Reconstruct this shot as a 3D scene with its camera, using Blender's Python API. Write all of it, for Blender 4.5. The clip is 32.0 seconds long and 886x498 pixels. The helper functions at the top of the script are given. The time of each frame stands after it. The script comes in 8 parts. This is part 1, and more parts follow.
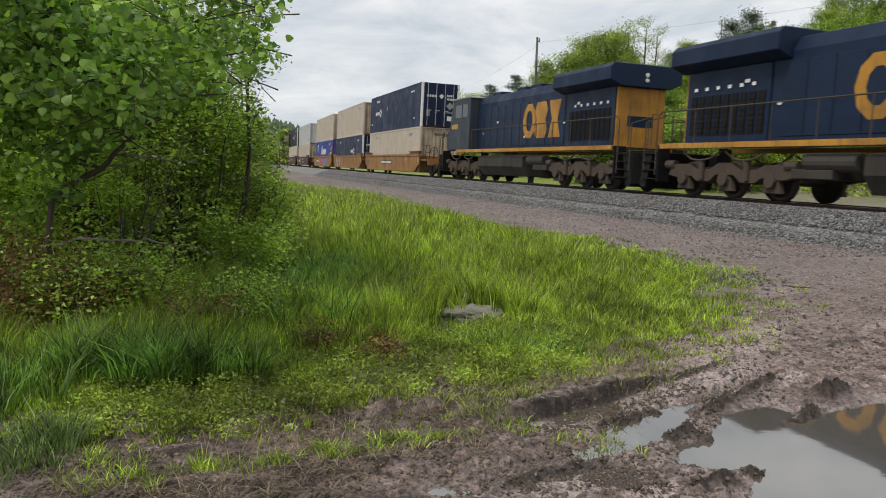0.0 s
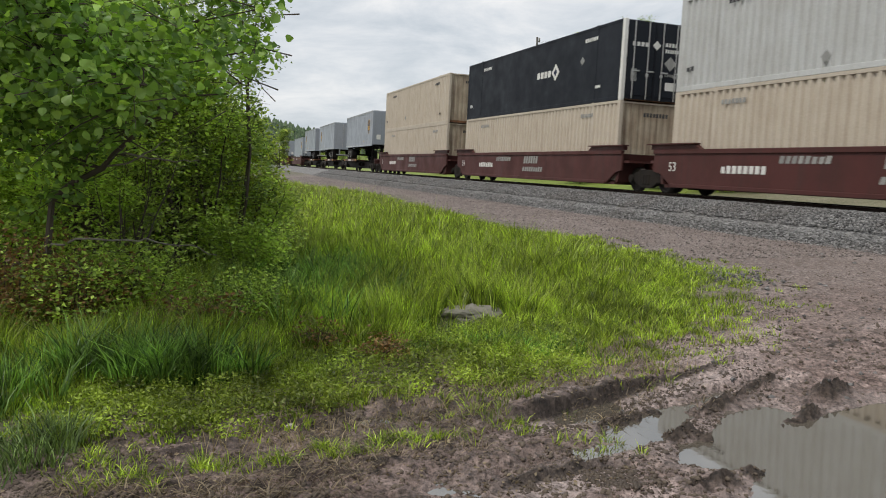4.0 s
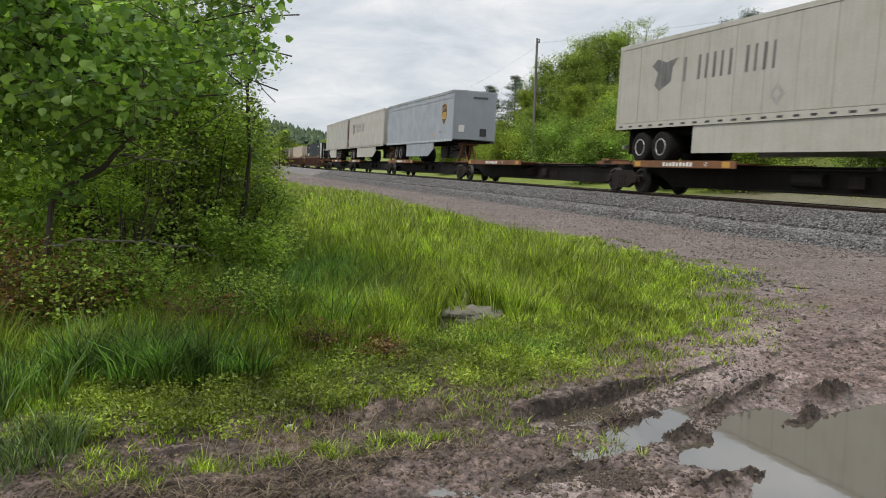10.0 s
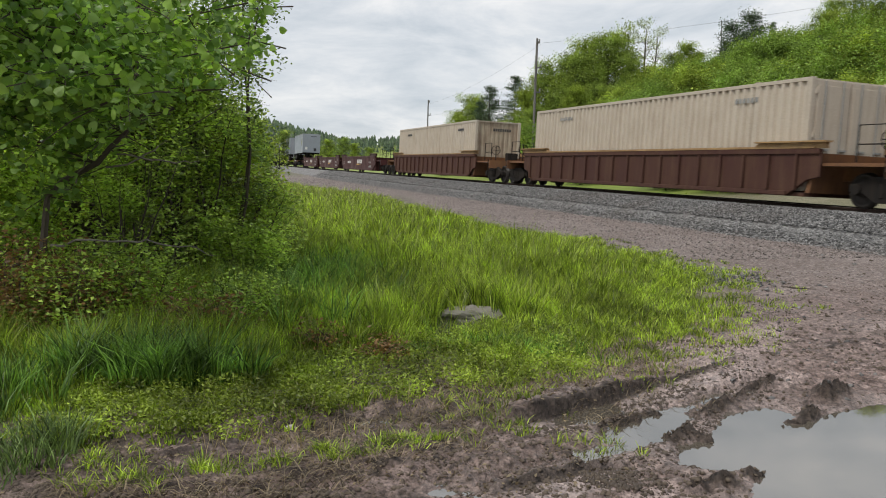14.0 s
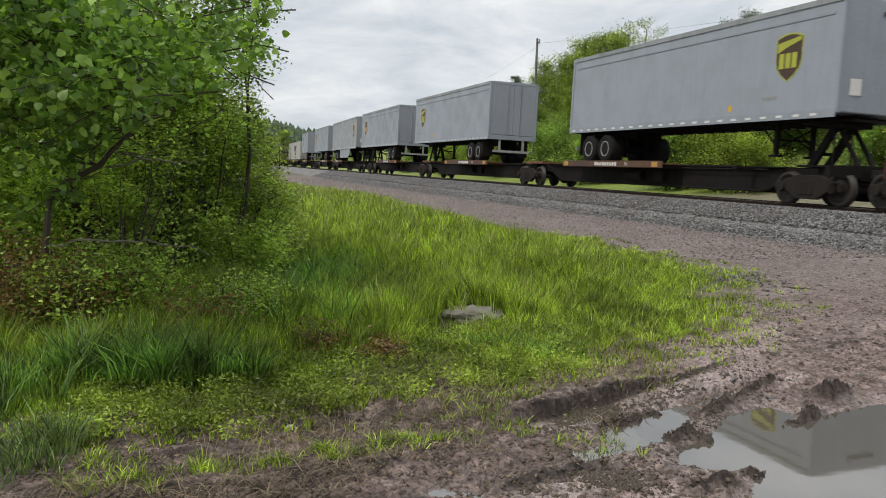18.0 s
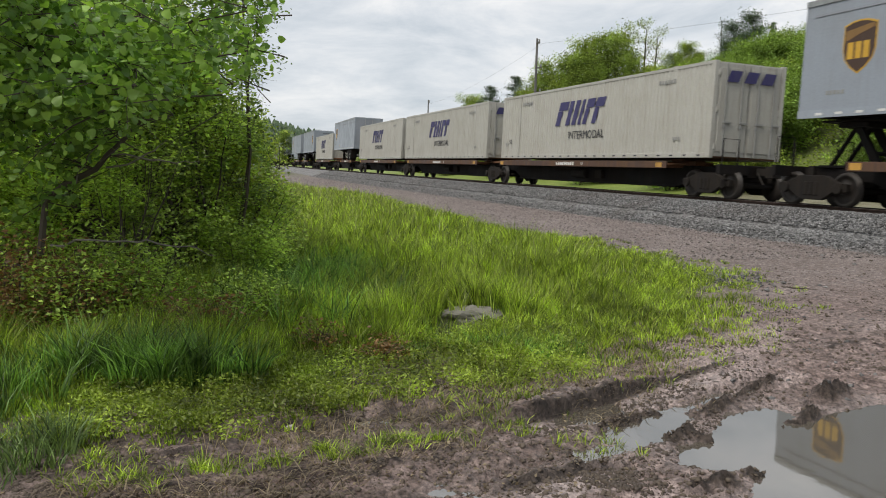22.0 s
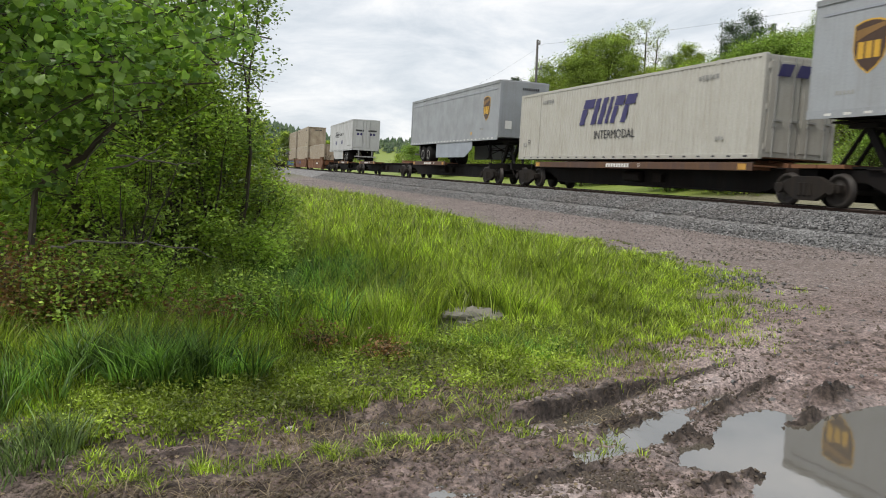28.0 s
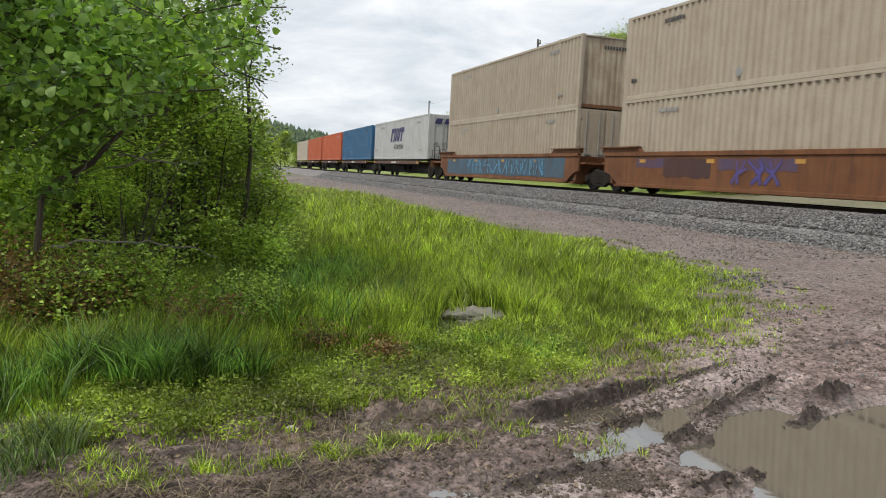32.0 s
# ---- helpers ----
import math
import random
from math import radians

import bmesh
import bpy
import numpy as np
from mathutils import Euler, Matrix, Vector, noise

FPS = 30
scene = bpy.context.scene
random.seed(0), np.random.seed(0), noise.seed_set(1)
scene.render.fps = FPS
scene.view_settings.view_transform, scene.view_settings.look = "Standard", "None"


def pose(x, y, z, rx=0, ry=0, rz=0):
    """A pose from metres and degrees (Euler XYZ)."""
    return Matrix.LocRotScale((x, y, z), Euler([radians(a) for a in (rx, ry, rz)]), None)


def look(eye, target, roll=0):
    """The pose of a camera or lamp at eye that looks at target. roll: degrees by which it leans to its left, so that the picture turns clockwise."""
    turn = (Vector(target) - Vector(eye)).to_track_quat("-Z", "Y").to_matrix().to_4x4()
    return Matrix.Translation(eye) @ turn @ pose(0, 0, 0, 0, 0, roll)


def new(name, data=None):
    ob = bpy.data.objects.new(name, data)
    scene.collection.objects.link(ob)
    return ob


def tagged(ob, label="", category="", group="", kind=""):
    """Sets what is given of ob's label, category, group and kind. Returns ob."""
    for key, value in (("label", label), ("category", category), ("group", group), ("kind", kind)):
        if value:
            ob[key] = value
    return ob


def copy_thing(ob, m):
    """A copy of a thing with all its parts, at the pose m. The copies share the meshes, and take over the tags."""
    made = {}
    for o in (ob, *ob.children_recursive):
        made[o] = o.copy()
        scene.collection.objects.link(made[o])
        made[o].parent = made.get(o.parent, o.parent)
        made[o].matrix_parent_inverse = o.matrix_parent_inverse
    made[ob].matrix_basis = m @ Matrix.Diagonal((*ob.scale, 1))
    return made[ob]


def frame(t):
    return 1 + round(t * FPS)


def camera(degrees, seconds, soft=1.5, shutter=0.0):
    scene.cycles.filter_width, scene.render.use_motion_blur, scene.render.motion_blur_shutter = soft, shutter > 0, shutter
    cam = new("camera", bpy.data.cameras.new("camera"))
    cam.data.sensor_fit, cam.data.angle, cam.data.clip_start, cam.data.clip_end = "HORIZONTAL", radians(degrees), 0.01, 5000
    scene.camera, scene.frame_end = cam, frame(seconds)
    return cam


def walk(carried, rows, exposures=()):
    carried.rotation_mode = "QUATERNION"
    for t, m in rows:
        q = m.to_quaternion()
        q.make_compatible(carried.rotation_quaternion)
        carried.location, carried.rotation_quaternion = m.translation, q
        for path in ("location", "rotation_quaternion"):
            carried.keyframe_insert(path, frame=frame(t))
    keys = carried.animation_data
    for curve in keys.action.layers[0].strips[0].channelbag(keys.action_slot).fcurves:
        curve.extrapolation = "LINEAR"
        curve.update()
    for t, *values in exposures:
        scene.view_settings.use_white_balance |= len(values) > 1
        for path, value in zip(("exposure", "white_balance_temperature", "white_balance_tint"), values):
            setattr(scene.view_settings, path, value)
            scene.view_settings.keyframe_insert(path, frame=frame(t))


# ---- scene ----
# Camera: held in the hand beside a muddy lane, almost still
EYE = 1.55
RAIL = 0.8376          # top of rail
CANT = 1.27            # lean of the track on its curve, degrees
SPEED = 27.066         # the train, metres a second
cam = camera(57.824, 32.0, soft=1.0, shutter=0.1)


def aim(tilt, turn):
    """The camera's pose with a small drift, in degrees, up and to the side."""
    m = Matrix.Translation((0, 0, EYE)) @ pose(0, 0, 0, 90 - 5.919 + tilt, 0, turn)
    return m @ pose(0, 0, 0, 0, 0, 1.70)


walk(cam, [(0, aim(0, 0)), (5.5, aim(0, 0)), (9, aim(0.05, 0)), (16.5, aim(0.08, 0)), (20, aim(0.08, 0.02)), (23, aim(0.09, 0.0)),
           (25.5, aim(0.11, 0.0)), (28, aim(0.17, 0.03)), (30, aim(0.15, 0.06)), (32, aim(0.13, 0.06))],
     exposures=[(0, -0.06), (20, -0.05), (24, 0.0), (27.5, 0.11), (30, 0.21), (32, 0.16)])

# Light: a bright overcast sky with a pale, wide sun
world = bpy.data.worlds.new("sky")
scene.world = world
world.use_nodes = True
wn, wl = world.node_tree.nodes, world.node_tree.links
wn.clear()
w_out = wn.new("ShaderNodeOutputWorld")
w_bg = wn.new("ShaderNodeBackground")
w_sky = wn.new("ShaderNodeTexSky")
w_sky.sky_type, w_sky.sun_disc = "NISHITA", False
w_sky.sun_elevation, w_sky.sun_rotation = radians(54), radians(231)
w_tc = wn.new("ShaderNodeTexCoord")
w_map = wn.new("ShaderNodeMapping")
w_map.inputs["Scale"].default_value = (1.0, 1.0, 3.2)
w_n = wn.new("ShaderNodeTexNoise")
w_n.inputs["Scale"].default_value, w_n.inputs["Detail"].default_value, w_n.inputs["Roughness"].default_value = 5.0, 10, 0.60
w_n.inputs["Distortion"].default_value = 0.35
w_r = wn.new("ShaderNodeValToRGB")
w_r.color_ramp.elements[0].position, w_r.color_ramp.elements[0].color = 0.33, (0.54, 0.60, 0.66, 1)
w_r.color_ramp.elements[1].position, w_r.color_ramp.elements[1].color = 0.66, (0.95, 0.95, 0.95, 1)
w_e = w_r.color_ramp.elements.new(0.5)
w_e.color = (0.74, 0.775, 0.815, 1)
w_mul = wn.new("ShaderNodeMix")
w_mul.data_type, w_mul.blend_type = "RGBA", "MIX"
w_mul.inputs[0].default_value = 0.93
w_sc = wn.new("ShaderNodeMix")
w_sc.data_type, w_sc.blend_type = "RGBA", "MULTIPLY"
w_sc.inputs[0].default_value = 1.0
w_sc.inputs[7].default_value = (0.12, 0.12, 0.12, 1)
wl.new(w_tc.outputs["Generated"], w_map.inputs[0])
wl.new(w_map.outputs[0], w_n.inputs["Vector"])
wl.new(w_n.outputs[0], w_r.inputs[0])
wl.new(w_sky.outputs[0], w_sc.inputs[6])
wl.new(w_sc.outputs[2], w_mul.inputs[6])
wl.new(w_r.outputs[0], w_mul.inputs[7])
wl.new(w_mul.outputs[2], w_bg.inputs[0])
w_bg.inputs[1].default_value = 1.02
wl.new(w_bg.outputs[0], w_out.inputs[0])
sun = new("sun", bpy.data.lights.new("sun", "SUN"))
sun.data.energy, sun.data.angle, sun.data.color = 2.4, radians(14), (1.0, 0.95, 0.87)
sun.matrix_world = look((-48, -38, 85), (0, 0, 0))


# Materials
def nodes_of(m):
    m.use_nodes = True
    return m.node_tree.nodes, m.node_tree.links, m.node_tree.nodes["Principled BSDF"]


def tex(n, l, kind, scale, detail=4, coords="Object", stretch=(1, 1, 1), rough=0.55):
    tc, mp = n.new("ShaderNodeTexCoord"), n.new("ShaderNodeMapping")
    mp.inputs["Scale"].default_value = stretch
    l.new(tc.outputs[coords], mp.inputs[0])
    t = n.new(kind)
    t.inputs["Scale"].default_value = scale
    if kind == "ShaderNodeTexNoise":
        t.inputs["Detail"].default_value, t.inputs["Roughness"].default_value = detail, rough
    l.new(mp.outputs[0], t.inputs["Vector"])
    return t


def ramp(n, l, src, stops):
    r = n.new("ShaderNodeValToRGB")
    e = r.color_ramp.elements
    for k, (p, c) in enumerate(stops):
        x = e[k] if k < 2 else e.new(p)
        x.position = p
        x.color = (*c, 1) if isinstance(c, tuple) else (c, c, c, 1)
    l.new(src, r.inputs[0])
    return r.outputs[0]


def mixed(n, l, fac, a, b, blend="MIX"):
    m = n.new("ShaderNodeMix")
    m.data_type, m.blend_type = "RGBA", blend
    for k, s in ((0, fac), (6, a), (7, b)):
        if isinstance(s, (float, int)):
            m.inputs[k].default_value = s
        elif isinstance(s, tuple):
            m.inputs[k].default_value = (*s, 1)
        else:
            l.new(s, m.inputs[k])
    return m.outputs[2]


def bumped(n, l, b, src, strength, dist):
    k = n.new("ShaderNodeBump")
    k.inputs["Strength"].default_value, k.inputs["Distance"].default_value = strength, dist
    l.new(src, k.inputs["Height"])
    l.new(k.outputs[0], b.inputs["Normal"])


MATS = {}


def paint(name, colour, dirt=(0.10, 0.075, 0.055), amount=0.5, rough=0.55, metal=0.0, streak=True, bump=0.15, gloss=0.5):
    """Weathered paint or steel: grain, blotches and run-down streaks of dirt."""
    if name in MATS:
        return MATS[name]
    m = MATS[name] = bpy.data.materials.new(name)
    n, l, b = nodes_of(m)
    blot = tex(n, l, "ShaderNodeTexNoise", 1.1, 6)
    fine = tex(n, l, "ShaderNodeTexNoise", 23, 5)
    run = tex(n, l, "ShaderNodeTexNoise", 2.2, 5, stretch=(3.5, 3.5, 0.28) if streak else (1, 1, 1))
    f1 = ramp(n, l, run.outputs[0], [(0.48, 0.0), (0.80, amount)])
    f2 = ramp(n, l, blot.outputs[0], [(0.42, 0.0), (0.78, amount * 0.8)])
    c = mixed(n, l, f1, colour, dirt)
    c = mixed(n, l, f2, c, dirt)
    shade = ramp(n, l, fine.outputs[0], [(0.3, 0.86), (0.7, 1.0)])
    c = mixed(n, l, 1.0, c, shade, "MULTIPLY")
    oi = n.new("ShaderNodeObjectInfo")
    vary = ramp(n, l, oi.outputs["Random"], [(0.0, 0.90), (1.0, 1.0)])
    c = mixed(n, l, 1.0, c, vary, "MULTIPLY")
    l.new(c, b.inputs["Base Color"])
    r = ramp(n, l, blot.outputs[0], [(0.3, rough - 0.12), (0.7, min(1.0, rough + 0.15))])
    l.new(r, b.inputs["Roughness"])
    b.inputs["Metallic"].default_value = metal
    b.inputs["Specular IOR Level"].default_value = gloss
    bumped(n, l, b, fine.outputs[0], bump, 0.004)
    return m


M_TAN = paint("tan paint", (0.52, 0.455, 0.37), (0.22, 0.145, 0.09), 0.28)
M_TAN2 = paint("dull tan paint", (0.41, 0.35, 0.27), (0.19, 0.12, 0.07), 0.34)
M_TANEND = paint("rust-streaked tan end", (0.46, 0.385, 0.285), (0.13, 0.062, 0.032), 0.75)
M_WHITE = paint("white paint", (0.49, 0.50, 0.495), (0.23, 0.205, 0.17), 0.34)
M_CREAM = paint("cream white paint", (0.455, 0.445, 0.40), (0.22, 0.18, 0.125), 0.30)
M_NAVY = paint("navy paint", (0.0055, 0.014, 0.050), (0.014, 0.018, 0.032), 0.3, 0.55, gloss=0.25)
M_BLACK = paint("charcoal paint", (0.008, 0.011, 0.018), (0.018, 0.019, 0.022), 0.3, 0.6, gloss=0.25)
M_BLUE = paint("blue paint", (0.025, 0.06, 0.30), (0.12, 0.12, 0.14), 0.3)
M_TEAL = paint("sea blue paint", (0.02, 0.12, 0.25), (0.1, 0.1, 0.1), 0.35)
M_RED = paint("red paint", (0.17, 0.020, 0.018), (0.08, 0.04, 0.035), 0.4)
M_ORANGE = paint("orange paint", (0.50, 0.10, 0.03), (0.12, 0.07, 0.05), 0.4)
M_ALU = paint("grey trailer skin", (0.31, 0.343, 0.39), (0.21, 0.21, 0.20), 0.28, 0.45, 0.1)
M_ALU2 = paint("dull grey trailer skin", (0.33, 0.35, 0.37), (0.21, 0.20, 0.18), 0.35, 0.5, 0.1)
M_DOOR = paint("grey trailer door", (0.30, 0.32, 0.36), (0.2, 0.2, 0.2), 0.3, 0.45)
M_ROOF = paint("grey roof sheet", (0.30, 0.32, 0.33), (0.10, 0.10, 0.09), 0.5, 0.5)
M_YWELL = paint("ochre yellow car paint", (0.31, 0.150, 0.036), (0.09, 0.05, 0.028), 0.7, 0.7)
M_OWELL = paint("rust orange car paint", (0.185, 0.076, 0.030), (0.070, 0.034, 0.022), 0.8, 0.7, gloss=0.3)
M_MWELL = paint("maroon car paint", (0.080, 0.022, 0.019), (0.045, 0.026, 0.022), 0.6, 0.6, gloss=0.3)
M_RWELL = paint("ribbed rust car paint", (0.072, 0.030, 0.023), (0.13, 0.075, 0.048), 0.6, 0.75, gloss=0.25)
M_YEDGE = paint("yellow edge paint", (0.55, 0.30, 0.05), (0.20, 0.10, 0.05), 0.6, 0.6)
M_TANRAIL = paint("worn ochre top rail", (0.36, 0.225, 0.095), (0.13, 0.07, 0.04), 0.6, 0.7)
M_OCHRE = paint("worn ochre deck edge", (0.20, 0.090, 0.034), (0.09, 0.045, 0.028), 0.7, 0.7)
M_DKEDGE = paint("dull brown deck edge", (0.070, 0.036, 0.026), (0.20, 0.10, 0.03), 0.5, 0.7)
M_SPINE = paint("sooty black steel", (0.010, 0.009, 0.009), (0.030, 0.020, 0.014), 0.5, 0.75, gloss=0.15)
M_DECK = paint("rusted deck steel", (0.20, 0.085, 0.035), (0.06, 0.04, 0.03), 0.6, 0.75)
M_IRON = paint("grimy cast iron", (0.018, 0.016, 0.015), (0.045, 0.034, 0.024), 0.5, 0.8, gloss=0.15)
M_WHEEL = paint("dark wheel steel", (0.030, 0.026, 0.023), (0.05, 0.035, 0.025), 0.5, 0.6, 0.3)
M_TYRE = paint("black rubber", (0.012, 0.012, 0.012), (0.04, 0.036, 0.03), 0.4, 0.9, gloss=0.15)
M_HUB = paint("bright hub metal", (0.5, 0.5, 0.5), (0.2, 0.18, 0.15), 0.4, 0.4, 0.6)
M_LBLUE = paint("dark blue engine paint", (0.0045, 0.018, 0.052), (0.022, 0.024, 0.028), 0.4, 0.55, gloss=0.25)
M_LGREY = paint("dusty grey engine paint", (0.020, 0.032, 0.050), (0.055, 0.052, 0.048), 0.65, 0.65)
M_LYEL = paint("engine yellow paint", (0.50, 0.235, 0.016), (0.13, 0.07, 0.035), 0.8, 0.55)
M_LBLACK = paint("engine black paint", (0.010, 0.010, 0.011), (0.035, 0.03, 0.026), 0.5, 0.75, gloss=0.15)
M_TRUCKG = paint("dusty grey truck iron", (0.075, 0.060, 0.048), (0.125, 0.095, 0.070), 0.6, 0.85, gloss=0.15)
M_TANK = paint("dusty grey fuel tank", (0.060, 0.053, 0.046), (0.03, 0.026, 0.022), 0.6, 0.8, gloss=0.2)
M_RAILT = paint("polished rail steel", (0.35, 0.33, 0.31), (0.15, 0.09, 0.06), 0.3, 0.35, 0.8)
M_RAIL = paint("rusty rail steel", (0.045, 0.030, 0.024), (0.025, 0.018, 0.014), 0.5, 0.85, gloss=0.15)
M_TIE = paint("creosoted timber", (0.06, 0.045, 0.035), (0.03, 0.025, 0.02), 0.6, 0.9)
M_POLE = paint("grey weathered timber", (0.17, 0.16, 0.15), (0.09, 0.08, 0.075), 0.5, 0.9)
M_MARKW = paint("white marking", (0.75, 0.75, 0.72), (0.4, 0.36, 0.3), 0.3, 0.6)
M_MARKD = paint("dark marking", (0.03, 0.03, 0.035), (0.1, 0.1, 0.1), 0.3, 0.6)
M_MARKG = paint("faded grey marking", (0.25, 0.25, 0.24), (0.5, 0.5, 0.46), 0.6, 0.6)
M_MARKB = paint("indigo marking", (0.03, 0.025, 0.12), (0.12, 0.12, 0.14), 0.2, 0.55)
M_SHB = paint("brown shield", (0.055, 0.025, 0.012), (0.1, 0.07, 0.05), 0.25, 0.5)
M_SHG = paint("gold shield", (0.62, 0.36, 0.03), (0.4, 0.25, 0.08), 0.25, 0.5)
M_CREST = paint("bronze crest", (0.24, 0.13, 0.035), (0.12, 0.07, 0.03), 0.3, 0.5)
M_SHL = paint("lime shield", (0.42, 0.45, 0.04), (0.3, 0.3, 0.08), 0.25, 0.5)
M_PINK = paint("pink spray paint", (0.55, 0.10, 0.20), (0.3, 0.1, 0.12), 0.4, 0.5)
M_CYAN = paint("pale blue spray paint", (0.10, 0.32, 0.50), (0.1, 0.2, 0.3), 0.4, 0.5)
M_SILV = paint("silver spray paint", (0.40, 0.45, 0.45), (0.2, 0.25, 0.25), 0.4, 0.5)
M_VIOL = paint("violet spray paint", (0.07, 0.06, 0.30), (0.1, 0.08, 0.2), 0.4, 0.5)
M_GLASS = paint("dark window glass", (0.012, 0.015, 0.018), (0.03, 0.03, 0.03), 0.2, 0.12, 0.0, False, 0.02)


# Mesh building
class MB:
    """Collects vertices and faces for one mesh."""

    def __init__(self):
        self.v, self.f = [], []

    def add(self, verts, faces):
        k = len(self.v)
        self.v += [tuple(p) for p in verts]
        self.f += [tuple(i + k for i in q) for q in faces]
        return self

    def box(self, x0, x1, y0, y1, z0, z1):
        return self.add([(x, y, z) for x in (x0, x1) for y in (y0, y1) for z in (z0, z1)],
                        [(0, 1, 3, 2), (4, 6, 7, 5), (0, 4, 5, 1), (2, 3, 7, 6), (0, 2, 6, 4), (1, 5, 7, 3)])

    def prism(self, poly, axis, a, b):
        """A polygon drawn in the plane across an axis ('x': y,z; 'y': x,z; 'z': x,y), drawn out from a to b."""
        put = {"x": lambda p, c: (c, p[0], p[1]), "y": lambda p, c: (p[0], c, p[1]), "z": lambda p, c: (p[0], p[1], c)}[axis]
        n = len(poly)
        return self.add([put(p, a) for p in poly] + [put(p, b) for p in poly],
                        [tuple(range(n))[::-1], tuple(range(n, 2 * n))] + [(i, (i + 1) % n, n + (i + 1) % n, n + i) for i in range(n)])

    def rod(self, p, q, r, n=8, r2=None):
        p, q = Vector(p), Vector(q)
        d = (q - p).normalized()
        u = d.orthogonal().normalized()
        w = d.cross(u)
        r2 = r if r2 is None else r2
        ring = [(math.cos(2 * math.pi * k / n), math.sin(2 * math.pi * k / n)) for k in range(n)]
        return self.add([p + (u * c + w * s) * r for c, s in ring] + [q + (u * c + w * s) * r2 for c, s in ring],
                        [tuple(range(n))[::-1], tuple(range(n, 2 * n))] + [(i, (i + 1) % n, n + (i + 1) % n, n + i) for i in range(n)])

    def tube(self, path, n=6):
        """One tapered, bent tube through (point, radius) pairs."""
        k = len(self.v)
        m = len(path)
        for i, (p, r) in enumerate(path):
            d = (path[min(i + 1, m - 1)][0] - path[max(i - 1, 0)][0]).normalized()
            u = (Vector((0.31, 0.87, 0.39)) - d * d.dot(Vector((0.31, 0.87, 0.39)))).normalized()
            w = d.cross(u)
            for j in range(n):
                a = 2 * math.pi * j / n
                self.v.append(tuple(p + (u * math.cos(a) + w * math.sin(a)) * r))
        for i in range(m - 1):
            for j in range(n):
                a, b = k + i * n + j, k + i * n + (j + 1) % n
                self.f.append((a, b, b + n, a + n))
        self.f += [tuple(k + j for j in range(n))[::-1], tuple(k + (m - 1) * n + j for j in range(n))]
        return self

    def line(self, pts, r, n=6):
        return self.tube([(Vector(p), r) for p in pts], n)

    def lathe(self, prof, centre, axis="y", n=20):
        """Rings of (radius, place along the axis)."""
        k = len(self.v)
        cx, cy, cz = centre
        for r, a in prof:
            for i in range(n):
                c, s = math.cos(2 * math.pi * i / n) * r, math.sin(2 * math.pi * i / n) * r
                self.v.append((cx + c, cy + a, cz + s) if axis == "y" else (cx + a, cy + c, cz + s) if axis == "x" else (cx + c, cy + s, cz + a))
        m = len(prof)
        for j in range(m - 1):
            for i in range(n):
                a, b = k + j * n + i, k + j * n + (i + 1) % n
                self.f.append((a, b, b + n, a + n))
        self.f.append(tuple(k + i for i in range(n))[::-1])
        self.f.append(tuple(k + (m - 1) * n + i for i in range(n)))
        return self

    def mesh(self, name, mat, bevel=0.0, smooth=False):
        me = bpy.data.meshes.new(name)
        me.from_pydata(self.v, [], self.f)
        bm = bmesh.new()
        bm.from_mesh(me)
        bmesh.ops.recalc_face_normals(bm, faces=bm.faces)
        if bevel:
            edges = [e for e in bm.edges if len(e.link_faces) == 2 and e.calc_face_angle(0) > 0.6 and e.calc_length() > 3 * bevel]
            bmesh.ops.bevel(bm, geom=edges, offset=bevel, segments=1, affect="EDGES", clamp_overlap=True)
        if smooth:
            for q in bm.faces:
                q.smooth = True
        bm.to_mesh(me)
        bm.free()
        me.materials.append(mat)
        return me


CACHE = {}


def part(name, shape, mat, parent, label="", bevel=0.0, at=None, key=None, smooth=False):
    """One mesh object under a thing or part. shape: an MB, or a function that makes one; key: alike pieces share one mesh."""
    k = (key, mat.name)
    if key is None or k not in CACHE:
        mb = shape() if callable(shape) else shape
        CACHE[k] = mb.mesh(name, mat, bevel, smooth)
    ob = new(name, CACHE[k])
    if key is None:
        del CACHE[k]
    ob.parent = parent
    if at is not None:
        ob.location = at
    if label:
        tagged(ob, label)
    return ob


def thing(name, label, category, group=""):
    return tagged(new(name), label, category, group)


def words(name, text, size, mat, parent, at, end=False, label=""):
    """Lettering painted on the near side (or on the leading end) of a car or box."""
    k = ("words", text, size, mat.name)
    if k not in CACHE:
        cu = bpy.data.curves.new(name, "FONT")
        cu.body, cu.size, cu.extrude, cu.align_x, cu.align_y = text, size, 0.003, "CENTER", "CENTER"
        cu.resolution_u = 2
        tmp = new("lettering", cu)
        me = bpy.data.meshes.new_from_object(tmp)
        bpy.data.objects.remove(tmp)
        me.materials.clear()
        me.materials.append(mat)
        CACHE[k] = me
    ob = new(name, CACHE[k])
    ob.parent = parent
    ob.matrix_basis = pose(*at, 90, 0, 90 if end else 0)
    if label:
        tagged(ob, label)
    return ob
# The track: a long easy curve, walked by its length s from the nearest point off to the far end
S_STEP = 0.5
S_MIN, S_MAX = -1100.0, 1300.0
_s = np.arange(S_MIN, S_MAX, S_STEP)
_c = np.clip(_s, 0, 70)
_th = 1.90783 - 0.0003598 * _c - 0.0000161172 * _c ** 2 / 2
_i0 = int(round(-S_MIN / S_STEP))
_x = np.cumsum(np.cos(_th)) * S_STEP
_y = np.cumsum(np.sin(_th)) * S_STEP
_x += 12.8053 - _x[_i0]
_y += 13.9307 - _y[_i0]


def track(s):
    return float(np.interp(s, _s, _x)), float(np.interp(s, _s, _y))


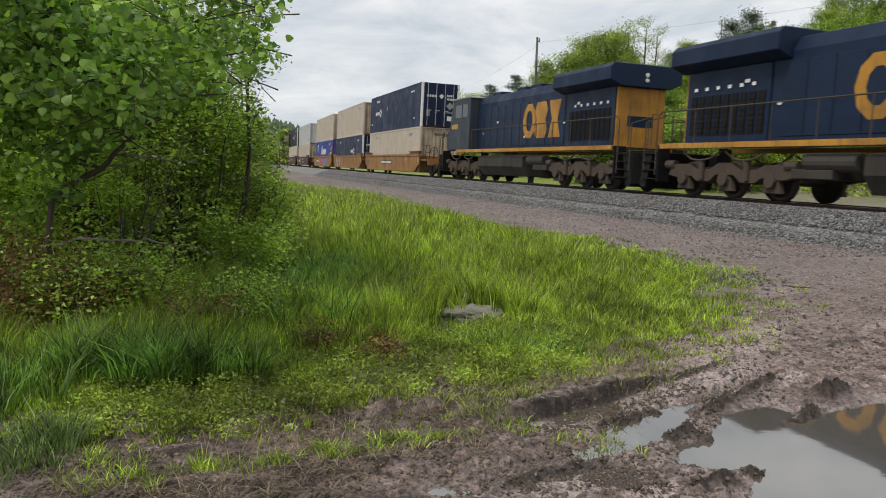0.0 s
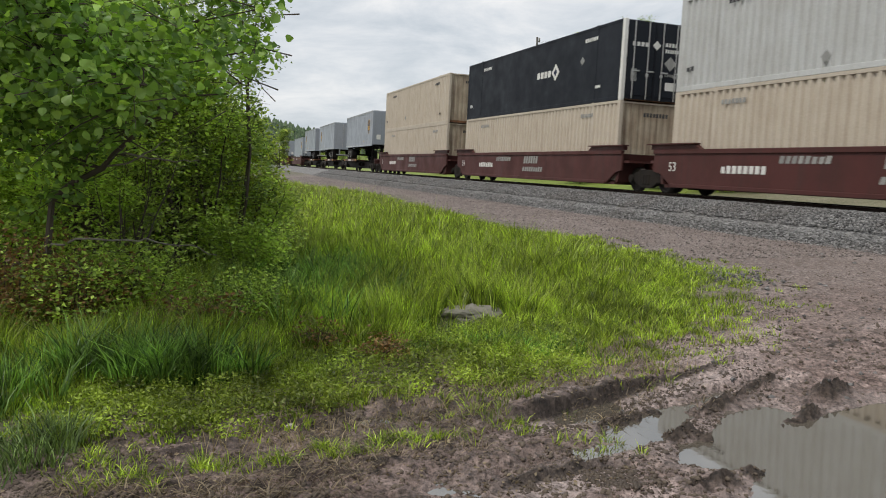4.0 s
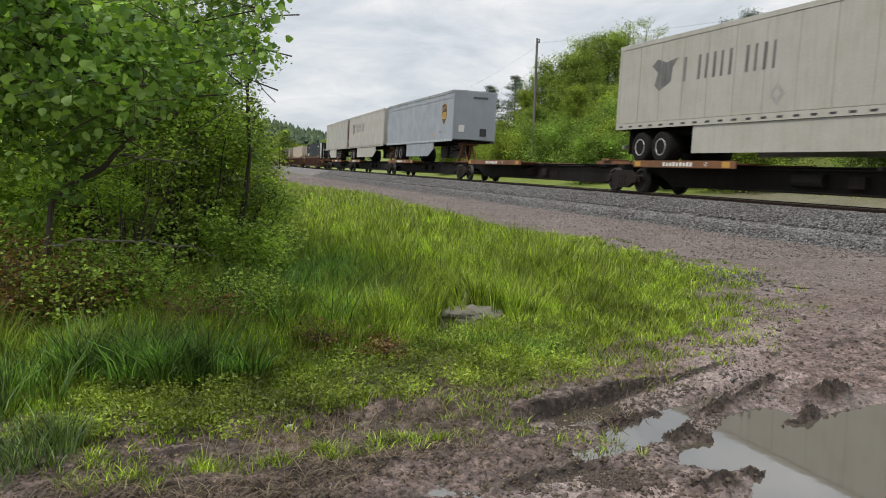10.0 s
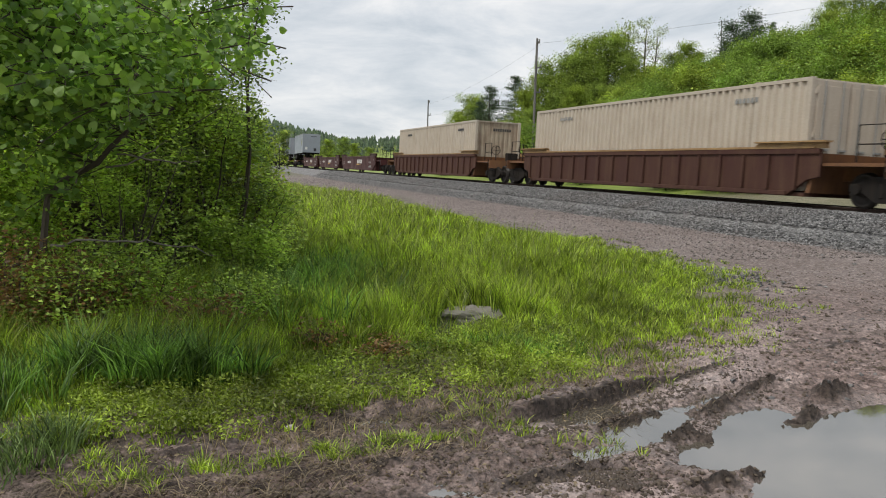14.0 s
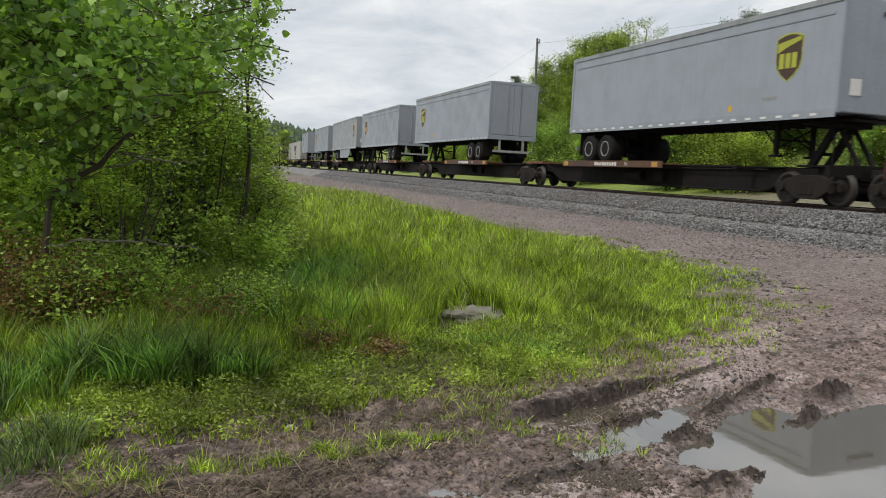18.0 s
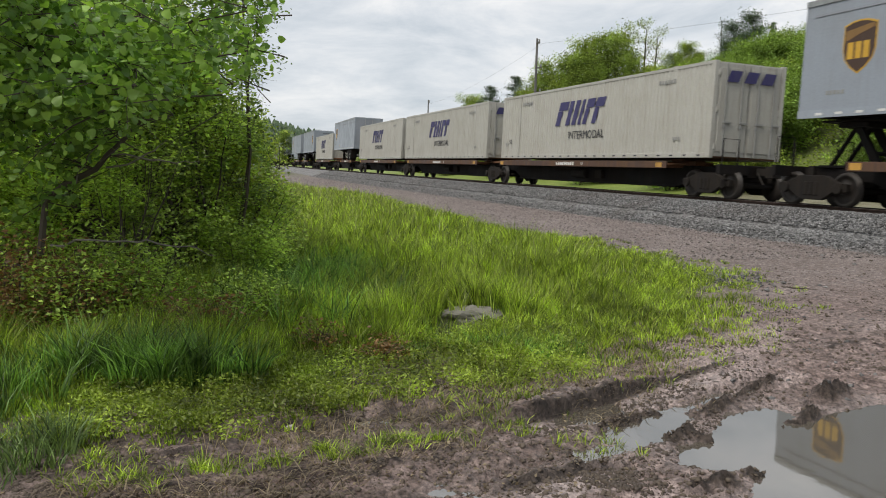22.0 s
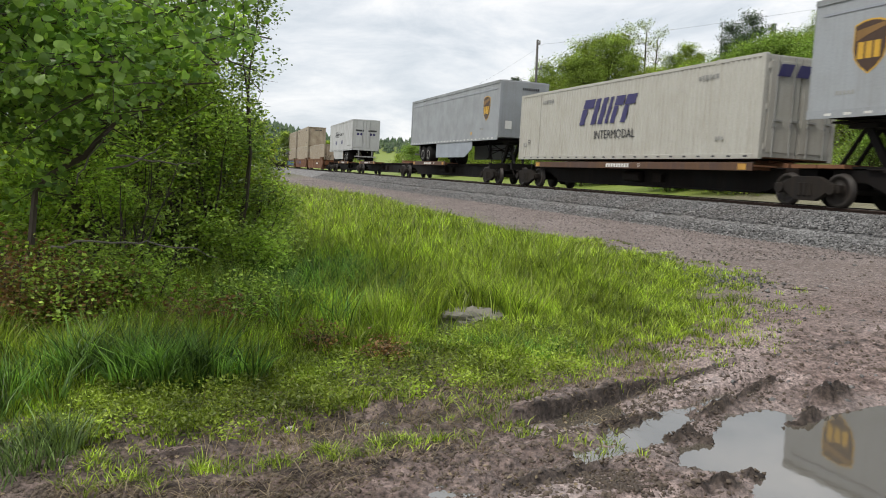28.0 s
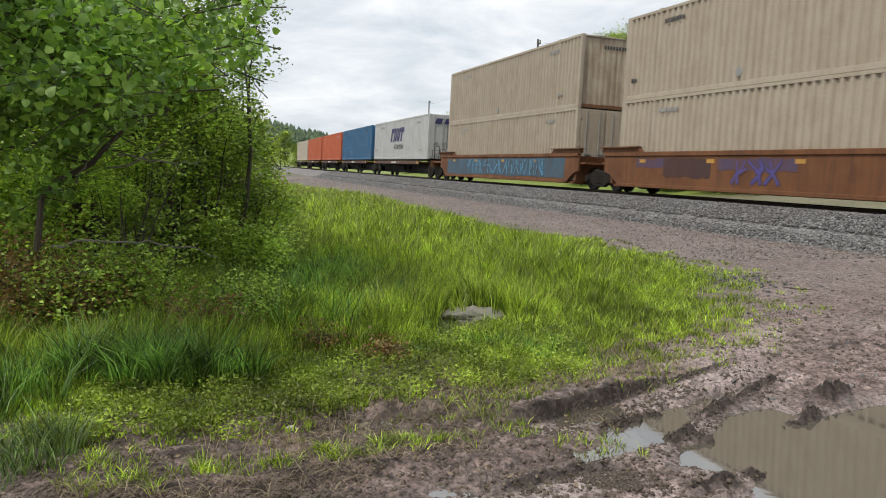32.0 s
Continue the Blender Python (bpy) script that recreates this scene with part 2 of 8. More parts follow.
def track_side(s, off):
    """A point beside the track, off metres towards the camera's side."""
    th = float(np.interp(s, _s, _th))
    x, y = track(s)
    return x - math.sin(th) * off, y + math.cos(th) * off


def car_pose(mid, half, t):
    """Pose of a car whose middle lies mid metres back in the train, with truck centres half metres before and behind it."""
    s = mid - SPEED * t
    fx, fy = track(s - half)
    rx, ry = track(s + half)
    turn = math.degrees(math.atan2(fy - ry, fx - rx))
    return pose((fx + rx) / 2, (fy + ry) / 2, RAIL, 0, 0, turn) @ pose(0, 0, 0, -CANT, 0, 0)


MOVERS = []   # thing, middle in the train, half truck spacing, offset along, height


def moves(ob, mid, half, dx=0.0, z=0.0, turned=False):
    MOVERS.append((ob, mid, half, dx, z, turned))
    return ob


def motions():
    for ob, mid, half, dx, z, turned in MOVERS:
        rows = [(t, car_pose(mid, half, t) @ pose(dx, 0, z, 0, 0, 180 if turned else 0)) for t in range(0, 33)]
        walk(ob, rows)
    for ob, rows in SWAY:
        walk(ob, rows)


SWAY = []


# Trucks: a part of the car that rides on them, with their wheels one level deeper
def wheel_mb(r=0.42, w=0.13):
    return MB().lathe([(0.10, -0.13), (0.12, -0.09), (0.12, -0.03), (r * 0.78, -0.03), (r * 0.80, -0.065), (r, -0.065), (r, 0.05), (r + 0.025, 0.06), (r + 0.025, 0.09), (0.1, 0.09)],
                      (0, 0, 0), "y", 22)


def truck_frame_mb(base=0.89):
    mb = MB()
    for sgn in (-1, 1):
        y0, y1 = sgn * 0.90, sgn * 1.06
        y0, y1 = min(y0, y1), max(y0, y1)
        b = base
        mb.prism([(-b - 0.24, 0.36), (-b - 0.24, 0.56), (-b + 0.1, 0.60), (-0.42, 0.76), (0.42, 0.76), (b - 0.1, 0.60), (b + 0.24, 0.56), (b + 0.24, 0.36),
                  (b - 0.16, 0.36), (0.50, 0.22), (0.32, 0.14), (-0.32, 0.14), (-0.50, 0.22), (-b + 0.16, 0.36)], "y", y0, y1)
        for sx in (-b, b):
            mb.lathe([(0.14, -0.05), (0.14, 0.05)], (sx, sgn * 1.08, 0.44), "y", 12)
        for sx in (-0.18, 0, 0.18):
            mb.rod((sx, sgn * 1.03, 0.26), (sx, sgn * 1.03, 0.6), 0.075, 8)
    mb.box(-0.26, 0.26, -0.95, 0.95, 0.42, 0.66)
    for sx in (-base, base):
        mb.rod((sx, -0.76, 0.42), (sx, 0.76, 0.42), 0.085, 10)
    return mb


def truck(parent, x, r=0.42):
    f = part("truck", truck_frame_mb, M_IRON, parent, "grimy two-axle truck with cast side frames", 0.012, (x, 0, 0), "truck")
    for dx in (-0.89, 0.89):
        for sgn in (-1, 1):
            w = part("wheel", wheel_mb, M_WHEEL, f, "", 0, (dx, sgn * 0.79, r), "wheel", True)
            if sgn > 0:
                w.rotation_euler = (0, 0, math.pi)
    return f


def coupler(parent, x, sgn):
    part("coupler", lambda: MB().box(-0.7, 0.35, -0.09, 0.09, 0.72, 0.94).box(0.3, 0.62, -0.16, 0.16, 0.66, 1.0).rod((0.1, -0.25, 0.8), (0.45, -0.3, 0.45), 0.03).box(-0.7, -0.5, -0.5, 0.5, 0.62, 1.02),
         M_IRON, parent, "", 0.015, (x, 0, 0), "coupler").rotation_euler = (0, 0, 0 if sgn > 0 else math.pi)


# Well cars
def well_side_mb(sgn, top=1.40, ribs=False):
    mb = MB()
    y0, y1 = (1.38, 1.47) if sgn > 0 else (-1.47, -1.38)
    prof = [(-7.7, 0.22), (7.7, 0.22), (8.35, 0.62), (8.75, 0.70), (8.75, top), (-8.75, top), (-8.75, 0.70), (-8.35, 0.62)]
    mb.prism(prof, "y", y0, y1)
    o = 0.03 * sgn
    a, b = (y1, y1 + 0.05) if sgn > 0 else (y0 - 0.05, y0)
    mb.box(-8.75, 8.75, a, b, top - 0.13, top + 0.012)
    mb.box(-7.7, 7.7, a, b, 0.212, 0.33)
    if ribs:
        for k in range(17):
            x = -8.0 + k * 1.0
            mb.box(x - 0.045, x + 0.045, a, b + (0.03 if sgn > 0 else 0), 0.34, top - 0.14) if sgn > 0 else mb.box(x - 0.045, x + 0.045, a - 0.03, b, 0.34, top - 0.14)
    return mb


def well_ear_mb(sgn, end, top=1.40):
    """The raised end of a well side."""
    y0, y1 = (1.36, 1.50) if sgn > 0 else (-1.50, -1.36)
    x = [6.3, 6.55, 8.9, 8.9]
    z = [top + 0.015, top + 0.16, top + 0.16, top + 0.015]
    if end < 0:
        x = [-q for q in x]
    mb = MB().prism(list(zip(x, z)), "y", y0, y1)
    xa, xb = sorted((end * 6.5, end * 9.0))
    return mb.box(xa, xb, (y0 if sgn > 0 else y0 - 0.12), (y1 + 0.12 if sgn > 0 else y1), top + 0.16, top + 0.20)


def well_floor_mb():
    mb = MB().box(-8.2, 8.2, -1.37, -0.95, 0.20, 0.30).box(-8.2, 8.2, 0.95, 1.37, 0.20, 0.30)
    for k in range(6):
        x = -7.5 + 3.0 * k
        mb.box(x - 0.25, x + 0.25, -0.95, 0.95, 0.20, 0.30)
    return mb


def well_end_mb(end, articulated):
    """Bulkhead, sloping end sheet and the platform over the truck."""
    tip = 9.6 if articulated else 11.2
    mb = MB()
    mb.prism([(8.25 * end, 0.30), (8.40 * end, 0.30), (8.62 * end, 1.30), (8.47 * end, 1.30)], "y", -1.375, 1.375)
    mb.prism([(8.4 * end, 0.62), (8.6 * end, 0.98), (tip * end, 0.98), (tip * end, 0.80), (9.0 * end, 0.66)], "y", -0.42, 0.42)
    a, b = sorted((8.6 * end, (tip - 0.5) * end))
    mb.box(a, b, -1.36, 1.36, 0.98, 1.06)
    if not articulated:
        a, b = sorted(((tip - 0.5) * end, (tip - 0.36) * end))
        mb.box(a, b, -1.45, 1.45, 0.70, 1.10)
    return mb


def well_fittings(u, e):
    """Grab rails, ladders, a brake wheel and its box on the end platform."""
    for sy in (-1, 1):
        y = 1.3 * sy
        part("grab_rail", lambda: MB().line([(10.6 * e, y, 1.08), (10.6 * e, y, 1.95), (9.7 * e, y, 1.95), (9.7 * e, y, 1.08)], 0.02).line([(10.6 * e, y, 1.5), (9.7 * e, y, 1.5)], 0.016), M_IRON, u, "", 0, None, ("wgr", e, sy))

        def ladder():
            mb = MB()
            for q in (-0.2, 0.2):
                mb.line([(10.72 * e, y + q, 0.3), (10.72 * e, y + q, 1.12)], 0.016)
            for k in range(4):
                mb.line([(10.72 * e, y - 0.2, 0.35 + 0.24 * k), (10.72 * e, y + 0.2, 0.35 + 0.24 * k)], 0.014)
            return mb
        part("ladder", ladder, M_IRON, u, "", 0, None, ("wla", e, sy))
    part("brake_wheel", lambda: MB().line([(10.2 * e, -0.9, 1.06), (10.2 * e, -0.9, 1.82)], 0.025).line([(10.2 * e, -0.9 + 0.23 * math.cos(a * 0.5236), 1.62 + 0.23 * math.sin(a * 0.5236)) for a in range(13)], 0.016, 4).line([(10.2 * e, -1.12, 1.62), (10.2 * e, -0.68, 1.62)], 0.014, 4), M_IRON, u, "", 0, None, ("wbw", e))
    part("brake_box", lambda: MB().box(min(10.0 * e, 10.35 * e), max(10.0 * e, 10.35 * e), -0.3, 0.25, 1.06, 1.5), M_IRON, u, "", 0.01, None, ("wbb", e))


def well_unit(mid, mat, lead, tail, label, group, ribs=False, edge=None, half=None):
    """One platform of a well car. lead, tail: whether that end hangs on a shared truck ('joint') or ends the car ('end')."""
    u = thing("well_car", label, "rail car", group)
    for sgn in (-1, 1):
        part("side_wall", lambda: well_side_mb(sgn, 1.40, ribs), mat, u, "", 0.012, None, ("wside", sgn, ribs))
        for end in (-1, 1):
            part("raised_side_end", lambda: well_ear_mb(sgn, end), edge or mat, u, "", 0, None, ("wear", sgn, end))
    if edge:
        for sgn in (-1, 1):
            y = (1.385, 1.53) if sgn > 0 else (-1.53, -1.385)
            part("top_rail", lambda: MB().box(-8.6, 8.6, y[0], y[1], 1.413, 1.47), edge, u, "worn ochre top rail", 0, None, ("wedge", sgn))
    part("well_floor", well_floor_mb, mat, u, "", 0, None, "wfloor")
    for end, what in ((1, lead), (-1, tail)):
        art = what == "joint"
        part("end_platform", lambda: well_end_mb(end, art), M_OCHRE if ribs else mat, u, "", 0, None, ("wend", end, art))
        if art:
            if end > 0:
                truck(u, 9.75)
        else:
            truck(u, 10.45 * end)
            coupler(u, 11.3 * end, end)
            well_fittings(u, end)
    h = half or 9.9
    return moves(u, mid, h)


def bars(parent, mat, x0, x1, z0, z1, n, y=-1.476, seed=1, lean=0.0, name="lettering_bar", gap=0.3):
    """Writing that cannot be read: a row of plain upright bars on the near side."""
    rng = random.Random(seed)
    mb = MB()
    w = (x1 - x0) / n
    for k in range(n):
        a = x0 + k * w
        b = a + w * (1 - gap)
        h = z1 - (z1 - z0) * rng.choice((0, 0, 0, 0.12))
        mb.prism([(a, z0), (b, z0), (b + lean, h), (a + lean, h)], "y", y - 0.004, y + 0.002)
    return part(name, mb, mat, parent)


def graffiti(parent, mats, x0, x1, z0, z1, seed, y=-1.478, fat=0.11):
    """Sprayed letters that cannot be read: crossing strokes, an outline colour under a fill colour."""
    n = max(3, int((x1 - x0) / 0.62))
    w = (x1 - x0) / n
    for layer, (m, grow) in enumerate(zip(mats, (0.05, 0.0))):
        mb = MB()
        rng = random.Random(seed)
        q = 0
        for k in range(n):
            cx = x0 + (k + 0.5) * w
            for i in range(3):
                ax, az = cx + rng.uniform(-0.5, 0.5) * w, rng.choice((z0, z0, (z0 + z1) / 2))
                bx, bz = cx + rng.uniform(-0.55, 0.55) * w, rng.choice((z1, z1, (z0 + z1) / 2 + 0.1))
                mx, mz = (ax + bx) / 2 + rng.uniform(-0.3, 0.3) * w, (az + bz) / 2
                for (px_, pz), (qx, qz) in (((ax, az), (mx, mz)), ((mx, mz), (bx, bz))):
                    d = math.hypot(qx - px_, qz - pz) + 1e-6
                    ux, uz = (qx - px_) / d, (qz - pz) / d
                    r = fat * 0.5 + grow
                    nx, nz = -uz * r, ux * r
                    px2, pz2, qx2, qz2 = px_ - ux * r * 0.7, pz - uz * r * 0.7, qx + ux * r * 0.7, qz + uz * r * 0.7
                    poly = [(px2 + nx, pz2 + nz), (px2 - nx, pz2 - nz), (qx2 - nx, qz2 - nz), (qx2 + nx, qz2 + nz)]
                    poly = [(a, min(max(b, 0.36), 1.25)) for a, b in poly]
                    mb.prism(poly, "y", y - 0.004 * layer - 0.003 - 0.00008 * q, y + 0.002)
                    q += 1
        tagged(part("graffiti", mb, m, parent, "sprayed graffiti in crossing strokes"), kind="stuff")


def sprayed_panel(parent, m, x0, x1, z0, z1, seed, y=-1.474):
    """A patch of overspray with an uneven edge."""
    rng = random.Random(seed)
    n = 14
    top = [(x0 + (x1 - x0) * k / n, z1 - rng.uniform(0, 0.10)) for k in range(n + 1)]
    low = [(x0 + (x1 - x0) * k / n, z0 + rng.uniform(0, 0.08)) for k in range(n + 1)]
    part("sprayed_patch", MB().prism(low + top[::-1], "y", y - 0.002, y + 0.002), m, parent, "patch of old overspray")


# Containers
def corrugated_mb(length, height, sgn, pitch=0.30, depth=0.070):
    """A pressed side wall, ribs upright."""
    mb = MB()
    n = int((length - 0.36) / pitch)
    pitch = (length - 0.36) / n
    xs = []
    for k in range(n):
        a = -length / 2 + 0.18 + k * pitch
        xs += [(a, 0), (a + pitch * 0.30, 0), (a + pitch * 0.45, 1), (a + pitch * 0.85, 1)]
    xs.append((length / 2 - 0.18, 0))
    k0 = 0
    for x, d in xs:
        y = sgn * (1.288 - d * depth)
        mb.v += [(x, y, 0.15), (x, y, height - 0.10)]
    for k in range(len(xs) - 1):
        mb.f.append((2 * k, 2 * k + 2, 2 * k + 3, 2 * k + 1))
    # inner skin closes the wall
    y = sgn * 1.205
    j = len(mb.v)
    mb.v += [(-length / 2 + 0.18, y, 0.15), (length / 2 - 0.18, y, 0.15), (length / 2 - 0.18, y, height - 0.10), (-length / 2 + 0.18, y, height - 0.10)]
    mb.f.append((j, j + 1, j + 2, j + 3))
    return mb


def flat_side_mb(length, height, sgn):
    mb = MB()
    y = sgn * 1.283
    mb.box(-length / 2 + 0.18, length / 2 - 0.18, min(y, sgn * 1.23), max(y, sgn * 1.23), 0.15, height - 0.10)
    return mb


def container(mat, doors="lead", length=16.15, height=2.896, smooth=False, label="", name="container", group="containers on the train", post=None, dress=None, door_mat=None):
    """A domestic box with corner posts, rails, pressed sides, an end wall and a pair of doors with lock rods."""
    L, H = length, height
    c = thing(name, label, "container", group)
    for sgn in (-1, 1):
        part("side_panel", lambda: flat_side_mb(L, H, sgn) if smooth is True else corrugated_mb(L, H, sgn, 0.22, 0.030) if smooth else corrugated_mb(L, H, sgn), mat, c, "", 0, None, ("cside", sgn, L, H, smooth))
        part("bottom_rail", lambda: MB().box(-L / 2 + 0.1, L / 2 - 0.1, min(sgn * 1.22, sgn * 1.295), max(sgn * 1.22, sgn * 1.295), 0.0, 0.15), mat, c, "", 0.008, None, ("cbr", sgn, L))
        part("top_rail", lambda: MB().box(-L / 2 + 0.1, L / 2 - 0.1, min(sgn * 1.22, sgn * 1.295), max(sgn * 1.22, sgn * 1.295), H - 0.10, H), mat, c, "", 0.008, None, ("ctr", sgn, L, H))
        for e in (-1, 1):
            pm = post if (post and e > 0) else mat
            part("corner_post", lambda: MB().box(min(e * (L / 2 - 0.18), e * L / 2), max(e * (L / 2 - 0.18), e * L / 2), min(sgn * 1.15, sgn * 1.297), max(sgn * 1.15, sgn * 1.297), 0, H), pm, c, "", 0.01, None, ("cpost", sgn, e, L, H))
        # lifting posts, a little proud, at the forty-foot points
        for e in (-1, 1):
            part("lifting_post", lambda: MB().box(e * 6.06 - 0.07, e * 6.06 + 0.07, min(sgn * 1.24, sgn * 1.292), max(sgn * 1.24, sgn * 1.292), 0.15, H - 0.1).box(e * 6.06 - 0.09, e * 6.06 + 0.09, min(sgn * 1.24, sgn * 1.3), max(sgn * 1.24, sgn * 1.3), H - 0.13, H + 0.02), mat, c, "", 0, None, ("clift", sgn, e, H))
    def roof():
        mb = MB()
        n = int(L / 0.6)
        for k in range(n):
            a = -L / 2 + 0.1 + k * (L - 0.2) / n
            mb.box(a + 0.02, a + (L - 0.2) / n - 0.02, -1.22, 1.22, H - 0.06, H - 0.015)
        return mb.box(-L / 2 + 0.05, L / 2 - 0.05, -1.22, 1.22, H - 0.08, H - 0.05)
    part("roof", roof, mat, c, "", 0, None, ("croof", L, H))
    part("floor", lambda: MB().box(-L / 2 + 0.05, L / 2 - 0.05, -1.22, 1.22, 0.03, 0.16), M_DECK, c, "", 0, None, ("cfloor", L))
    for e in (-1, 1):
        is_door = (doors == "lead") == (e > 0)
        x = e * (L / 2 - 0.06)
        if is_door:
            for sgn in (-1, 1):
                d = part("door", lambda: door_mb(e, sgn, L, H), door_mat or mat, c, "", 0.006, None, ("cdoor", e, sgn, L, H))
                for q in (0.30, 0.88):
                    part("lock_rod", lambda: MB().rod((e * (L / 2 + 0.035), 0, 0.08), (e * (L / 2 + 0.035), 0, H - 0.08), 0.022, 8).box(min(e * L / 2, e * (L / 2 + 0.06)), max(e * L / 2, e * (L / 2 + 0.06)), -0.05, 0.05, 0.9, 1.0).box(min(e * L / 2, e * (L / 2 + 0.07)), max(e * L / 2, e * (L / 2 + 0.07)), -0.03, 0.25, 1.05, 1.10),
                         M_HUB if mat in (M_NAVY, M_BLACK) else M_MARKG, d, "", 0, (0, sgn * q, 0), ("crod", e, L, H))
        else:
            def wall():
                mb = MB()
                prof = []
                for k in range(9):
                    u = -1.15 + k * 2.3 / 9
                    prof += [(u, 0.0), (u + 0.05, 0.0), (u + 0.09, 0.014), (u + 0.20, 0.014), (u + 0.24, 0.0)]
                prof.append((1.15, 0.0))
                poly = [(x - e * 0.06 + e * d, u) for u, d in prof] + [(x - e * 0.12, 1.15), (x - e * 0.12, -1.15)]
                return mb.prism(poly, "z", 0.02, H - 0.02)
            part("end_wall", wall, M_TANEND if mat in (M_TAN, M_TAN2) else mat, c, "", 0, None, ("cend", e, L, H))
    if dress:
        dress(c, L, H)
    return c


def door_mb(e, sgn, L, H):
    a, b = (0.012, 1.14) if sgn > 0 else (-1.14, -0.012)
    x0, x1 = sorted((e * (L / 2 - 0.07), e * (L / 2 - 0.015)))
    mb = MB().box(x0, x1, a, b, 0.06, H - 0.06)
    x2, x3 = sorted((e * (L / 2 - 0.015), e * (L / 2 + 0.012)))
    mb.box(x2, x3, a + 0.06, b - 0.06, 0.2, H - 0.2)
    for k in range(3):
        z = 0.35 + k * (H - 0.7) / 2
        y = b if sgn > 0 else a
        mb.rod((e * (L / 2), y, z - 0.08), (e * (L / 2), y, z + 0.08), 0.03, 6)
    return mb


def mark(parent, name, poly, mat, y=-1.300, label="", t=0.004):
    return part(name, MB().prism(poly, "y", y - t, y + 0.002), mat, parent, label)


def small_marks(c, L, H, mat, seed, y=-1.300):
    """Small stencilled data near the ends."""
    rng = random.Random(seed)
    bars(c, mat, L / 2 - 2.9, L / 2 - 1.9, H - 0.52, H - 0.38, 6, y, seed)
    bars(c, mat, L / 2 - 1.9, L / 2 - 1.5, 0.55, 0.66, 3, y, seed + 1)
    bars(c, mat, -L / 2 + 2.3, -L / 2 + 3.4, H - 0.52, H - 0.38, 7, y, seed + 2)
    bars(c, mat, -L / 2 + 0.5, -L / 2 + 0.9, 0.6, 0.74, 2, y, seed + 3)


def end_bars(c, L, H, mat, y0, y1, z0, z1, n, off=0.014):
    mb = MB()
    w = (y1 - y0) / n
    for k in range(n):
        mb.box(L / 2 + off, L / 2 + off + 0.005, y0 + k * w, y0 + (k + 0.68) * w, z0, z1)
    return part("lettering_bar", mb, mat, c)


def diamond(c, cx, cz, r, mat, y=-1.300, hole=None, name="placard"):
    mark(c, name, [(cx - r, cz), (cx, cz - r), (cx + r, cz), (cx, cz + r)], mat, y)
    if hole:
        mark(c, name, [(cx - r * .45, cz), (cx, cz - r * .45), (cx + r * .45, cz), (cx, cz + r * .45)], hole, y - 0.004)


def plain_dress(seed, end=True):
    def f(c, L, H):
        small_marks(c, L, H, M_MARKG if seed % 3 else M_MARKD, seed)
        diamond(c, -1.9 + (seed % 3) * 0.7, 0.42 + 0.3 * (seed % 2), 0.17, M_MARKG)
        if end:
            end_bars(c, L, H, M_MARKD, -0.3, 0.75, H - 0.55, H - 0.40, 8)
    return f


def navy_dress(x=-2.6, seed=3):
    """White bars and a hollow diamond on the navy boxes."""
    def f(c, L, H):
        small_marks(c, L, H, M_MARKW, seed)
        for k in range(4):
            a = x - 1.55 + k * 0.36
            mark(c, "logo_bar", [(a, 1.35), (a + 0.26, 1.35), (a + 0.28, 1.62), (a + 0.02, 1.62)], M_MARKW)
        diamond(c, x + 0.25, 1.5, 0.36, M_MARKW, -1.300, M_NAVY, "logo_diamond")
        diamond(c, x + 2.6, 1.7, 0.17, M_MARKG)
        end_bars(c, L, H, M_MARKW, -0.95, -0.25, 1.95, 2.10, 4)
        mb = MB().prism([(-0.12, 2.03), (0.05, 1.86), (0.22, 2.03), (0.05, 2.20)], "x", L / 2 + 0.014, L / 2 + 0.02)
        part("logo_diamond", mb, M_MARKW, c)
        end_bars(c, L, H, M_MARKW, 0.42, 0.95, 2.02, 2.16, 4)
        end_bars(c, L, H, M_MARKW, 0.42, 1.0, 1.80, 1.93, 6)
        end_bars(c, L, H, M_MARKG, 0.45, 0.95, 0.95, 1.05, 5)
        part("label_plate", MB().box(L / 2 + 0.013, L / 2 + 0.02, -0.95, -0.72, 0.7, 1.15), M_MARKG, c)
        part("label_plate", MB().box(L / 2 + 0.013, L / 2 + 0.02, 0.5, 0.95, 0.45, 0.75), M_MARKW, c)
        part("label_plate", MB().prism([(0.4, 1.42), (0.66, 1.16), (0.92, 1.42), (0.66, 1.68)], "x", L / 2 + 0.013, L / 2 + 0.02), M_MARKG, c)
    return f


